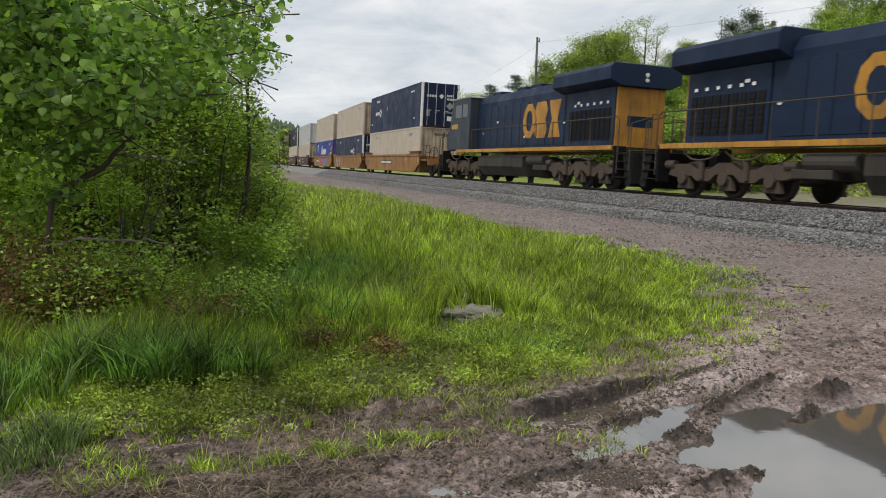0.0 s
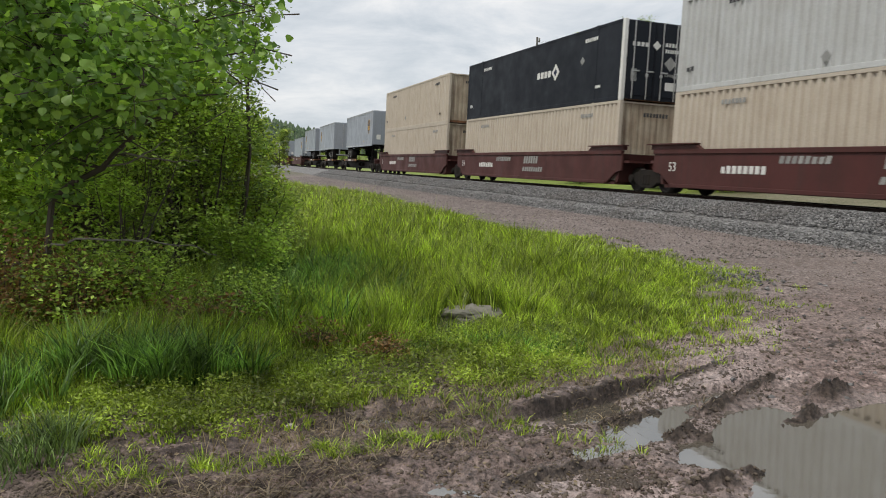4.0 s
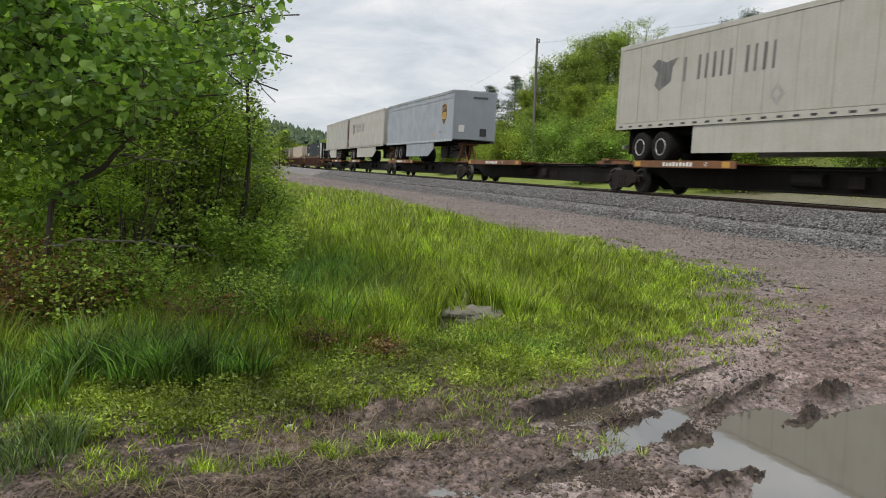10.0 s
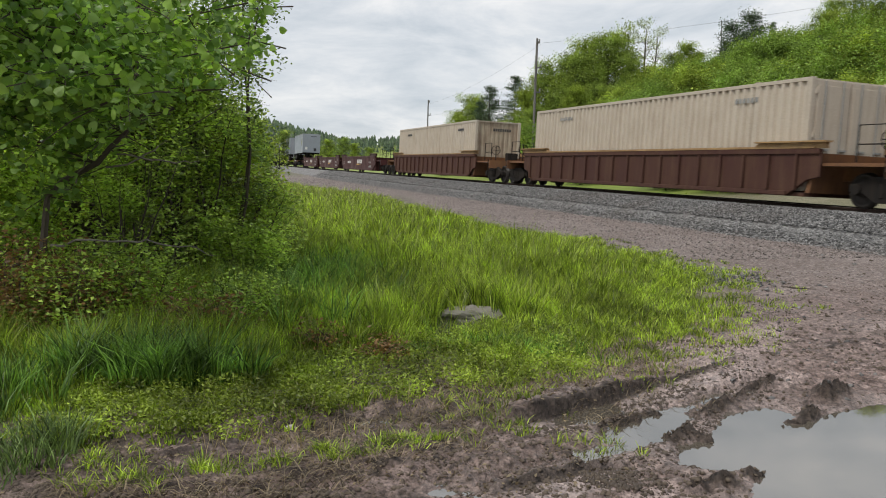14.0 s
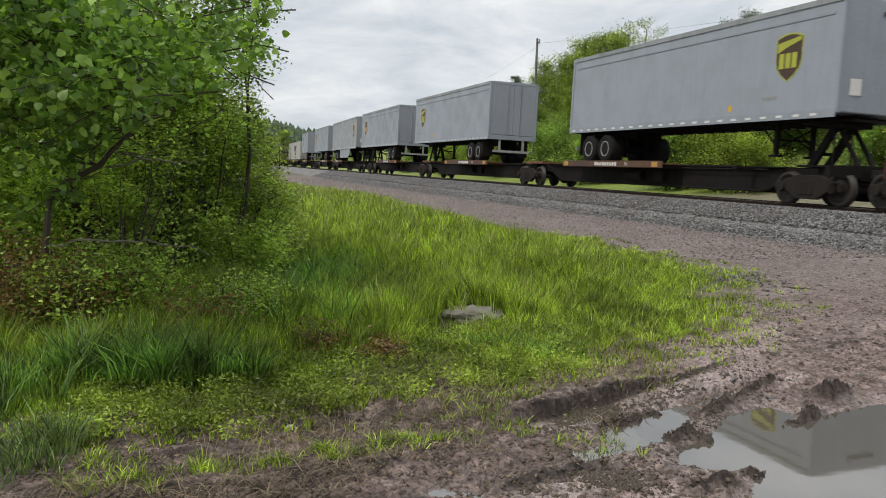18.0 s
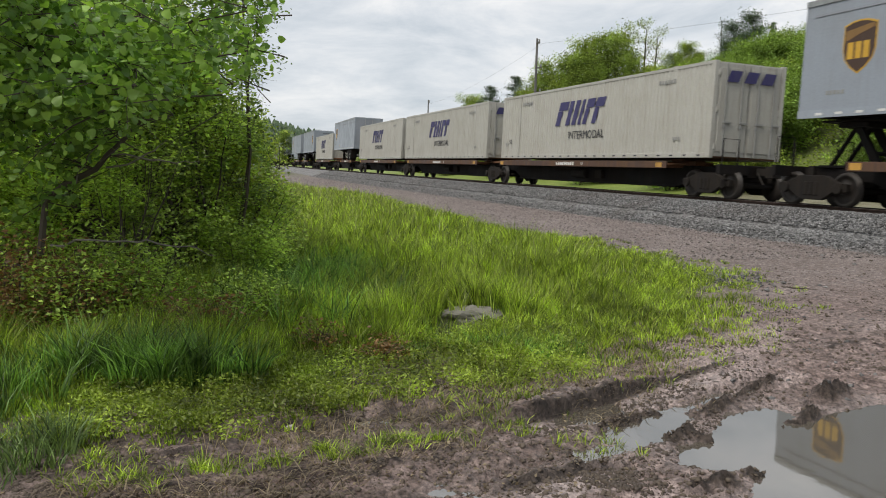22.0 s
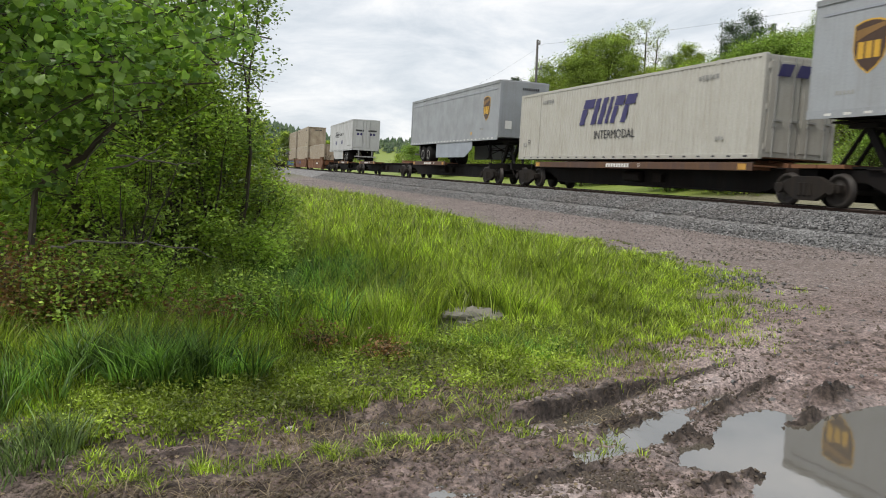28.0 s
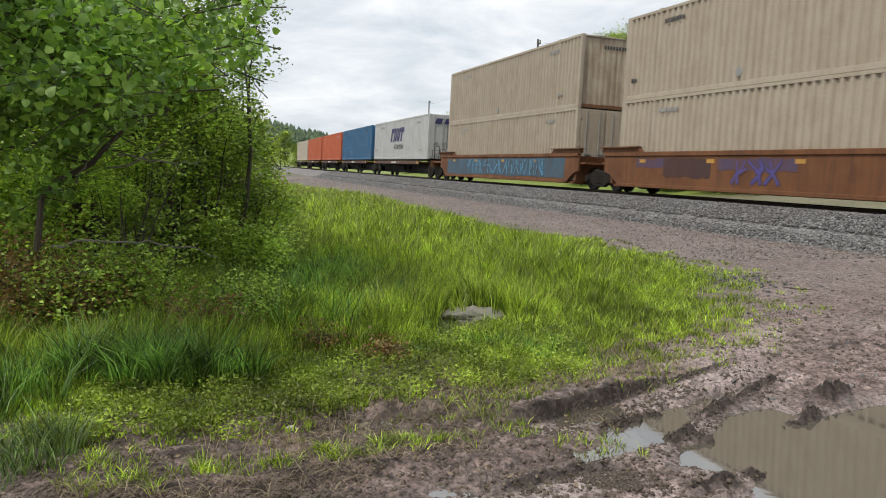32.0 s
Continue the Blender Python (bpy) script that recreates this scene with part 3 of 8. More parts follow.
def slant_dress(seed=4, cx=0.6):
    """Big slanted indigo bars with INTERMODAL below, on the cream boxes."""
    def f(c, L, H):
        small_marks(c, L, H, M_MARKG, seed)
        a, z0, z1, s = cx - 2.45, 1.32, 2.28, 0.42
        for k, w in enumerate((0.80, 0.42, 0.42, 0.30, 0.62, 0.66)):
            b = a + w
            if k in (0, 4, 5):
                mark(c, "logo_bar", [(a + s * 0.62, z0 + 0.62), (b + s * 0.62, z0 + 0.62), (b + s, z1), (a + s, z1)], M_MARKB)
                mark(c, "logo_bar", [(a, z0), (a + w * 0.5, z0), (a + w * 0.5 + s * 0.6, z0 + 0.6), (a + s * 0.6, z0 + 0.6)], M_MARKB)
            else:
                mark(c, "logo_bar", [(a, z0), (b - 0.08, z0), (b - 0.08 + s, z1), (a + s, z1)], M_MARKB)
            a = b + 0.10
        words("lettering", "INTERMODAL", 0.46, M_MARKD, c, (cx + 0.2, -1.302, 0.90))
        words("lettering", "53", 0.3, M_MARKD, c, (-L / 2 + 1.1, -1.302, 0.75))
        for k in range(22):
            x = -L / 2 + 0.6 + k * (L - 1.2) / 21
            mark(c, "reflector", [(x, 0.05), (x + 0.16, 0.05), (x + 0.16, 0.10), (x, 0.10)], M_MARKD, -1.2975)
        for q in range(3):
            y = -0.9 + q * 0.62
            part("logo_bar", MB().prism([(y, 2.28), (y + 0.42, 2.28), (y + 0.56, 2.62), (y + 0.14, 2.62)], "x", L / 2 + 0.055, L / 2 + 0.062), M_MARKB, c)
    return f


def stack_dress(c, L, H):
    """White lettering bars on the blue box, a striped ring and red corner posts."""
    small_marks(c, L, H, M_MARKW, 7)
    words("lettering", "53", 0.62, M_MARKW, c, (6.95, -1.302, 1.95))
    mark(c, "logo_block", [(6.6, 1.15), (7.2, 1.15), (7.2, 1.55), (6.6, 1.55)], M_MARKW)
    mark(c, "logo_block", [(-1.5, 1.9), (-1.05, 1.9), (-1.05, 2.35), (-1.5, 2.35)], M_MARKW)
    for k in range(10):
        a = -1.9 + k * 0.46
        h = 0.78 if k == 0 else 0.60
        mark(c, "lettering_bar", [(a, 1.30), (a + 0.30, 1.30), (a + 0.32, 1.30 + h), (a + 0.02, 1.30 + h)], M_MARKW)
    for k in range(7):
        mark(c, "logo_bar", [(-6.0 + abs(k - 3) * 0.05, 1.55 + k * 0.15), (-5.2 - abs(k - 3) * 0.05, 1.55 + k * 0.15), (-5.2 - abs(k - 3) * 0.05, 1.63 + k * 0.15), (-6.0 + abs(k - 3) * 0.05, 1.63 + k * 0.15)], M_MARKW)
    words("lettering", "53", 0.5, M_MARKW, c, (L / 2 + 0.016, 0.0, 1.9), True)


# Trailers
def shield(c, x, z, size, y, body=None, face=None):
    """A plain shield: dark face with a gold crest and rim."""
    s = size
    out = [(-0.42, 0.46), (-0.2, 0.53), (0, 0.55), (0.2, 0.53), (0.42, 0.46), (0.42, -0.05), (0.36, -0.25), (0.2, -0.42), (0, -0.55), (-0.2, -0.42), (-0.36, -0.25), (-0.42, -0.05)]
    inn = [(p * 0.93, q * 0.94) for p, q in out]
    mark(c, "shield_rim", [(x + p * s, z + q * s) for p, q in out], face or M_SHG, y)
    mark(c, "shield_face", [(x + p * s, z + q * s) for p, q in inn], body or M_SHB, y - 0.004)
    mark(c, "shield_crest", [(x - 0.36 * s, z + 0.34 * s), (x + 0.30 * s, z + 0.44 * s), (x + 0.36 * s, z + 0.42 * s), (x + 0.36 * s, z + 0.36 * s), (x - 0.05 * s, z + 0.24 * s), (x - 0.36 * s, z + 0.12 * s)], face or M_CREST, y - 0.008)
    for k in range(3):
        a = x - 0.29 * s + k * 0.2 * s
        mark(c, "shield_bar", [(a, z - 0.24 * s), (a + 0.15 * s, z - 0.24 * s), (a + 0.15 * s, z + 0.10 * s), (a, z + 0.10 * s)], face or M_SHG, y - 0.008)


def trailer(length=13.7, skin=None, label="", ribs=False, skirt=False, dress=None, end_mat=None, group="trailers on the train", tandem=1.5, single=False, name="semi_trailer"):
    """A road trailer on its wheels. Its nose points forward (+x); the floor of its wheels is z = 0."""
    skin = skin or M_ALU
    L, z0, z1, w = length, 1.15, 4.07, 1.30
    c = thing(name, label, "trailer", group)
    part("box_body", lambda: MB().box(-L / 2, L / 2, -w, w, z0 + 0.12, z1), skin, c, "", 0.03, None, ("tbox", L))
    part("roof", lambda: MB().prism([(-w + 0.02, z1 + 0.002), (w - 0.02, z1 + 0.002), (w - 0.2, z1 + 0.03), (-w + 0.2, z1 + 0.03)], "x", -L / 2 + 0.03, L / 2 - 0.03), M_ROOF, c, "", 0, None, ("troof", L))
    for sgn in (-1, 1):
        a, b = (w + 0.002, w + 0.03) if sgn > 0 else (-w - 0.03, -w - 0.002)
        part("top_rail", lambda: MB().box(-L / 2, L / 2, a, b, z1 - 0.13, z1 + 0.012), M_ROOF if not ribs else skin, c, "", 0, None, ("ttr", L, sgn))
        part("lower_rail", lambda: MB().box(-L / 2, L / 2, a, b, z0, z0 + 0.2), skin, c, "", 0, None, ("tlr", L, sgn))
        if not ribs:
            part("trim_strip", lambda: MB().box(-L / 2 + 0.3, L / 2 - 0.3, a if sgn > 0 else b - 0.018, b - 0.01 if sgn > 0 else b, z1 - 0.42, z1 - 0.36), M_DOOR, c, "", 0, None, ("tst", L, sgn))
        else:
            n = int(L / 1.22)
            part("panel_cladding", lambda: panel_mb(L, n, sgn, w, z0, z1), skin, c, "", 0, None, ("tps", L, sgn))
        n = int(L / 0.62)
        y = sgn * (w + 0.032)
        tagged(part("reflector_strip", lambda: reflect_mb(L, n, y, z0), M_MARKW if not ribs else M_MARKD, c, "", 0, None, ("tre", L, sgn)), kind="stuff")
    part("corner_post", lambda: MB().box(L / 2 - 0.06, L / 2 + 0.012, -w - 0.012, -w + 0.16, z0 + 0.1, z1), skin, c, "", 0.02, None, ("tcp", L))
    part("corner_post", lambda: MB().box(L / 2 - 0.06, L / 2 + 0.012, w - 0.16, w + 0.012, z0 + 0.1, z1), skin, c, "", 0.02, None, ("tcq", L))
    # doors at the back
    for sgn in (-1, 1):
        a, b = (0.008, w - 0.1) if sgn > 0 else (-w + 0.1, -0.008)
        d = part("rear_door", lambda: MB().box(-L / 2 - 0.045, -L / 2 - 0.002, a, b, z0 + 0.25, z1 - 0.13), end_mat or M_DOOR, c, "", 0.008, None, ("trd", L, sgn))
        part("lock_rod", lambda: MB().rod((-L / 2 - 0.065, sgn * 0.35, z0 + 0.2), (-L / 2 - 0.065, sgn * 0.35, z1 - 0.12), 0.018), M_HUB, d, "", 0, None, ("trr", L, sgn))
    part("rear_frame", lambda: MB().box(-L / 2 - 0.05, -L / 2 + 0.06, -w - 0.035, -w + 0.09, z0, z1 + 0.01).box(-L / 2 - 0.05, -L / 2 + 0.06, w - 0.09, w + 0.035, z0, z1 + 0.01).box(-L / 2 - 0.05, -L / 2 - 0.001, -w, w, z1 - 0.12, z1 + 0.01).box(-L / 2 - 0.05, -L / 2 - 0.001, -w, w, z0, z0 + 0.22), skin, c, "", 0.01, None, ("trf", L))
    part("bumper", lambda: MB().box(-L / 2 - 0.05, -L / 2 + 0.05, -1.0, 1.0, 0.5, 0.62).box(-L / 2 - 0.02, -L / 2 + 0.08, -0.7, -0.6, 0.6, z0).box(-L / 2 - 0.02, -L / 2 + 0.08, 0.6, 0.7, 0.6, z0), M_MARKG, c, "white and red striped rear bumper", 0, None, ("tbp", L))
    part("floor_frame", lambda: floor_mb(L, z0, w), M_SPINE, c, "", 0, None, ("tfl", L))
    # landing legs and kingpin plate
    lx = L / 2 - 2.7
    for sgn in (-1, 1):
        part("landing_leg", lambda: MB().box(lx - 0.06, lx + 0.06, sgn * 0.62 - 0.06, sgn * 0.62 + 0.06, 0.28, z0).box(lx - 0.16, lx + 0.16, sgn * 0.62 - 0.12, sgn * 0.62 + 0.12, 0.22, 0.28).rod((lx, sgn * 0.62, 0.5), (lx - 0.7, sgn * 0.62, z0), 0.025), M_SPINE, c, "", 0, None, ("tll", L, sgn))
    part("leg_brace", lambda: MB().rod((lx, -0.62, 0.45), (lx, 0.62, z0 - 0.1), 0.025).rod((lx, 0.62, 0.45), (lx, -0.62, z0 - 0.1), 0.025).rod((lx, -0.62, 0.7), (lx, 0.62, 0.7), 0.03), M_SPINE, c, "", 0, None, ("tlb", L))
    axles = [-L / 2 + tandem] if single else [-L / 2 + tandem, -L / 2 + tandem + 1.22]
    part("axle_frame", lambda: axle_mb(axles, z0), M_SPINE, c, "", 0, None, ("tax", L, tandem, single))
    for ax in axles:
        for sgn in (-1, 1):
            t = part("tyre", lambda: MB().lathe([(0.27, -0.27), (0.38, -0.29), (0.48, -0.275), (0.515, -0.24), (0.515, -0.05), (0.515, 0.05), (0.515, 0.24), (0.48, 0.275), (0.3, 0.29)], (0, 0, 0), "y", 24), M_TYRE, c, "", 0, (ax, sgn * 0.99, 0.515), "tyre", True)
            part("rim", lambda: MB().lathe([(0.09, -0.16), (0.1, -0.13), (0.22, -0.12), (0.25, -0.278), (0.285, -0.284), (0.285, -0.2)], (0, 0, 0), "y", 20), M_HUB if ribs else M_MARKG, t, "", 0, None, "rim", True)
            if sgn > 0:
                t.rotation_euler = (0, 0, math.pi)
    if skirt:
        xa, xb = axles[-1] + 1.7, L / 2 - (3.1 if ribs else 3.8)
        for sgn in (-1, 1):
            y = sgn * (w - 0.02)
            part("side_skirt", lambda: MB().prism([(xa, 0.30), (xb - 1.2, 0.30), (xb, 0.75), (xb, z0 - 0.005), (xa, z0 - 0.005)], "y", min(y, y - sgn * 0.03), max(y, y - sgn * 0.03)), skin if ribs else M_ALU, c, "", 0, None, ("tsk", L, sgn, tandem))
    if dress:
        dress(c, L, z0, z1, w)
    return c


def panel_mb(L, n, sgn, w, z0, z1):
    mb = MB()
    for k in range(n):
        a = -L / 2 + 0.06 + k * (L - 0.12) / n
        b = a + (L - 0.12) / n - 0.03
        y = sgn * (w + 0.002)
        mb.box(a, b, min(y, y + sgn * 0.012), max(y, y + sgn * 0.012), z0 + 0.22, z1 - 0.14)
    return mb


def reflect_mb(L, n, y, z0):
    mb = MB()
    for k in range(n):
        a = -L / 2 + 0.2 + k * (L - 0.4) / n
        mb.box(a, a + 0.22, y - 0.004, y + 0.004, z0 + 0.06, z0 + 0.12)
    return mb


def floor_mb(L, z0, w):
    mb = MB()
    n = int(L / 0.6)
    for k in range(n):
        x = -L / 2 + 0.15 + k * (L - 0.3) / n
        mb.box(x, x + 0.08, -w + 0.02, w - 0.02, z0 - 0.005, z0 + 0.11)
    return mb.box(L / 2 - 1.9, L / 2 - 0.1, -0.6, 0.6, z0 - 0.05, z0)


def axle_mb(axles, z0):
    mb = MB()
    a, b = axles[0] - 0.9, axles[-1] + 0.9
    for y in (-0.5, 0.5):
        mb.box(a, b, y - 0.06, y + 0.06, z0 - 0.22, z0 - 0.01)
    for ax in axles:
        mb.rod((ax, -0.8, 0.515), (ax, 0.8, 0.515), 0.075, 8)
        for y in (-0.5, 0.5):
            mb.box(ax - 0.12, ax + 0.12, y - 0.09, y + 0.09, 0.5, z0 - 0.2)
    for y in (-0.98, 0.98):
        mb.box(axles[0] - 0.72, axles[0] - 0.69, y - 0.27, y + 0.27, 0.3, z0 - 0.01)
    return mb


def parcel_dress(face=None, flip=False):
    """A brown and gold shield near the nose on the side turned to the camera. flip: the trailer rides nose to the back."""
    def f(c, L, z0, z1, w):
        x = (-(L / 2 - 1.75)) if flip else (L / 2 - 1.75)
        before = set(c.children)
        shield(c, x, z0 + 1.62, 1.15, -w - 0.005, None, face)
        bars(c, M_MARKG, x - 0.9, x - 0.3, z0 + 0.55, z0 + 0.65, 5, -w - 0.003, 5)
        dx = 2.2 if flip else -2.2
        mark(c, "warning_disc", [(x + dx + 0.1 * math.cos(a * 0.785), z0 + 0.42 + 0.1 * math.sin(a * 0.785)) for a in range(8)], M_SHG, -w - 0.003)
        if flip:
            for o in set(c.children) - before:
                o.rotation_euler = (0, 0, math.pi)
        else:
            part("label_plate", MB().box(L / 2 + 0.013, L / 2 + 0.02, -0.95, -0.6, z0 + 0.55, z0 + 0.95), M_MARKW, c)
            part("label_plate", MB().box(L / 2 + 0.013, L / 2 + 0.02, 0.35, 0.75, z0 + 0.35, z0 + 0.8), M_MARKD, c)
            end_bars(c, L, 0, M_MARKD, -0.1, 0.8, z1 - 0.42, z1 - 0.30, 9)
    return f


def haul_dress(kind, flip=False):
    """Faded grey lettering bars along the white trailers, and a placard."""
    def f(c, L, z0, z1, w):
        before = set(c.children)
        y = -w - 0.016
        at = {"first": -L / 2 + 2.2, "second": -L / 2 + 2.1, "third": L / 2 - 6.5}[kind]
        m = paint("slate grey marking", (0.10, 0.10, 0.098), (0.34, 0.34, 0.32), 0.6, 0.6) if kind != "third" else paint("worn pale grey marking", (0.38, 0.39, 0.39), (0.6, 0.6, 0.58), 0.7, 0.6)
        mark(c, "logo_block", [(at, 2.55), (at + 0.25, 2.35), (at + 0.9, 2.6), (at + 0.95, 3.05), (at + 1.25, 3.35), (at + 0.6, 3.25), (at + 0.1, 3.4), (at - 0.2, 3.2), (at + 0.15, 2.95)], m, y)
        for k in range(6):
            a = at + 1.55 + k * 0.72
            mark(c, "lettering_bar", [(a, 2.55), (a + 0.13, 2.55), (a + 0.15, 3.3), (a + 0.02, 3.3)], m, y)
            if k % 3:
                mark(c, "lettering_bar", [(a + 0.36, 2.55), (a + 0.46, 2.55), (a + 0.48, 3.3), (a + 0.38, 3.3)], m, y)
        if kind == "third":
            bars(c, m, at + 1.5, at + 5.9, 2.05, 2.35, 13, y, 9)
        diamond(c, at + 5.8 if kind == "first" else at - 2.2, 1.85, 0.3, M_MARKG, y, M_CREAM)
        if kind == "first":
            words("lettering", "1032", 0.55, M_MARKD, c, (L / 2 + 0.014, 0.35, 2.55), True)
            end_bars(c, L, 0, M_MARKD, -0.1, 0.7, 2.95, 3.15, 4)
            part("label_plate", MB().prism([(-0.75, 2.3), (-0.5, 2.05), (-0.25, 2.3), (-0.5, 2.55)], "x", L / 2 + 0.013, L / 2 + 0.018), M_MARKG, c)
            part("label_plate", MB().box(L / 2 + 0.013, L / 2 + 0.02, 0.75, 1.0, 1.55, 1.85), M_MARKD, c)
        if flip:
            for o in set(c.children) - before:
                o.rotation_euler = (0, 0, math.pi)
    return f


def shipper_dress(c, L, z0, z1, w):
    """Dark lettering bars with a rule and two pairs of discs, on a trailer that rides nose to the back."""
    before = set(c.children)
    y = -w - 0.016
    x = -3.6
    for k in range(7):
        a = x + k * 0.42
        mark(c, "lettering_bar", [(a, 2.72), (a + 0.16, 2.72), (a + 0.34, 3.18), (a + 0.18, 3.18)], M_MARKD, y)
        mark(c, "lettering_bar", [(a + 0.2, 2.72), (a + 0.33, 2.72), (a + 0.45, 2.98), (a + 0.3, 2.98)], M_MARKD, y)
    mark(c, "lettering_rule", [(x, 2.60), (x + 2.9, 2.60), (x + 2.9, 2.65), (x, 2.65)], M_MARKD, y)
    words("lettering", "shippers inc.", 0.55, M_MARKD, c, (x + 4.6, y, 2.88))
    for cx in (-3.1, -2.55, 0.9, 1.55):
        mark(c, "logo_disc", [(cx + 0.25 * math.cos(a * 0.5236), 2.02 + 0.25 * math.sin(a * 0.5236)) for a in range(12)], M_MARKB, y)
    bars(c, M_MARKG, 5.0, 7.2, 1.55, 1.68, 14, y, 21)
    for o in set(c.children) - before:
        if o.name.startswith("lettering") and o.data.name.startswith("lettering") and o.rotation_euler.x > 1:
            o.matrix_basis = pose(0, 0, 0, 0, 0, 180) @ o.matrix_basis
        else:
            o.rotation_euler = (0, 0, math.pi)
    for sgn in (-1, 1):
        part("lettering_bar", MB().box(-L / 2 - 0.052, -L / 2 - 0.046, sgn * 0.62 - 0.4, sgn * 0.62 + 0.4, 2.95, 3.12), M_MARKD, c)
        for q in (-0.16, 0.16):
            part("logo_disc", MB().lathe([(0.13, -0.004), (0.13, 0.0)], (-L / 2 - 0.047, sgn * 0.62 + q, 2.7), "x", 12), M_MARKB, c)
# Spine cars: a deep centre beam with low decks for tyres and a folding hitch
def spine_beam_mb(half):
    h = half
    mb = MB()
    prof = [(-h + 1.35, 0.62), (-h + 2.2, 0.28), (h - 2.2, 0.28), (h - 1.35, 0.62), (h - 0.25, 0.66), (h - 0.25, 0.97), (-h + 0.25, 0.97), (-h + 0.25, 0.66)]
    mb.prism(prof, "y", -0.46, 0.46)
    mb.box(-h + 1.4, h - 1.4, -0.58, 0.58, 0.94, 0.985)
    mb.box(-h + 2.2, h - 2.2, -0.58, 0.58, 0.26, 0.32)
    for x in (-h + 2.6, -2.5, 2.5, h - 2.6):
        mb.prism([(-1.28, 0.86), (1.28, 0.86), (1.28, 0.97), (0.5, 0.97), (-0.5, 0.97), (-1.28, 0.97)], "x", x - 0.08, x + 0.08)
    return mb


def deck_mb(x0, x1):
    """Tyre decks on both sides of the beam, with a turned-down edge."""
    mb = MB()
    for sgn in (-1, 1):
        a, b = sorted((sgn * 0.585, sgn * 1.36))
        mb.box(x0, x1, a, b, 0.985, 1.03)
        for k in range(int((x1 - x0) / 0.5)):
            mb.box(x0 + 0.2 + 0.5 * k, x0 + 0.26 + 0.5 * k, a, b, 0.90, 0.984)
    return mb


def deck_edge_mb(x0, x1, sgn):
    a, b = sorted((sgn * 1.362, sgn * 1.41))
    return MB().box(x0, x1, a, b, 0.86, 1.09)


def hitch_mb():
    mb = MB()
    mb.prism([(-0.55, 0.99), (-0.3, 0.99), (0.42, 2.02), (0.2, 2.05)], "y", -0.34, -0.22)
    mb.prism([(-0.55, 0.99), (-0.3, 0.99), (0.42, 2.02), (0.2, 2.05)], "y", 0.22, 0.34)
    mb.rod((1.15, -0.24, 1.0), (0.42, -0.24, 2.0), 0.06).rod((1.15, 0.24, 1.0), (0.42, 0.24, 2.0), 0.06)
    mb.box(-0.1, 0.8, -0.45, 0.45, 2.0, 2.12).rod((-0.2, -0.3, 1.35), (-0.2, 0.3, 1.35), 0.05)
    return mb.box(-0.7, 1.3, -0.5, 0.5, 0.985, 1.04)


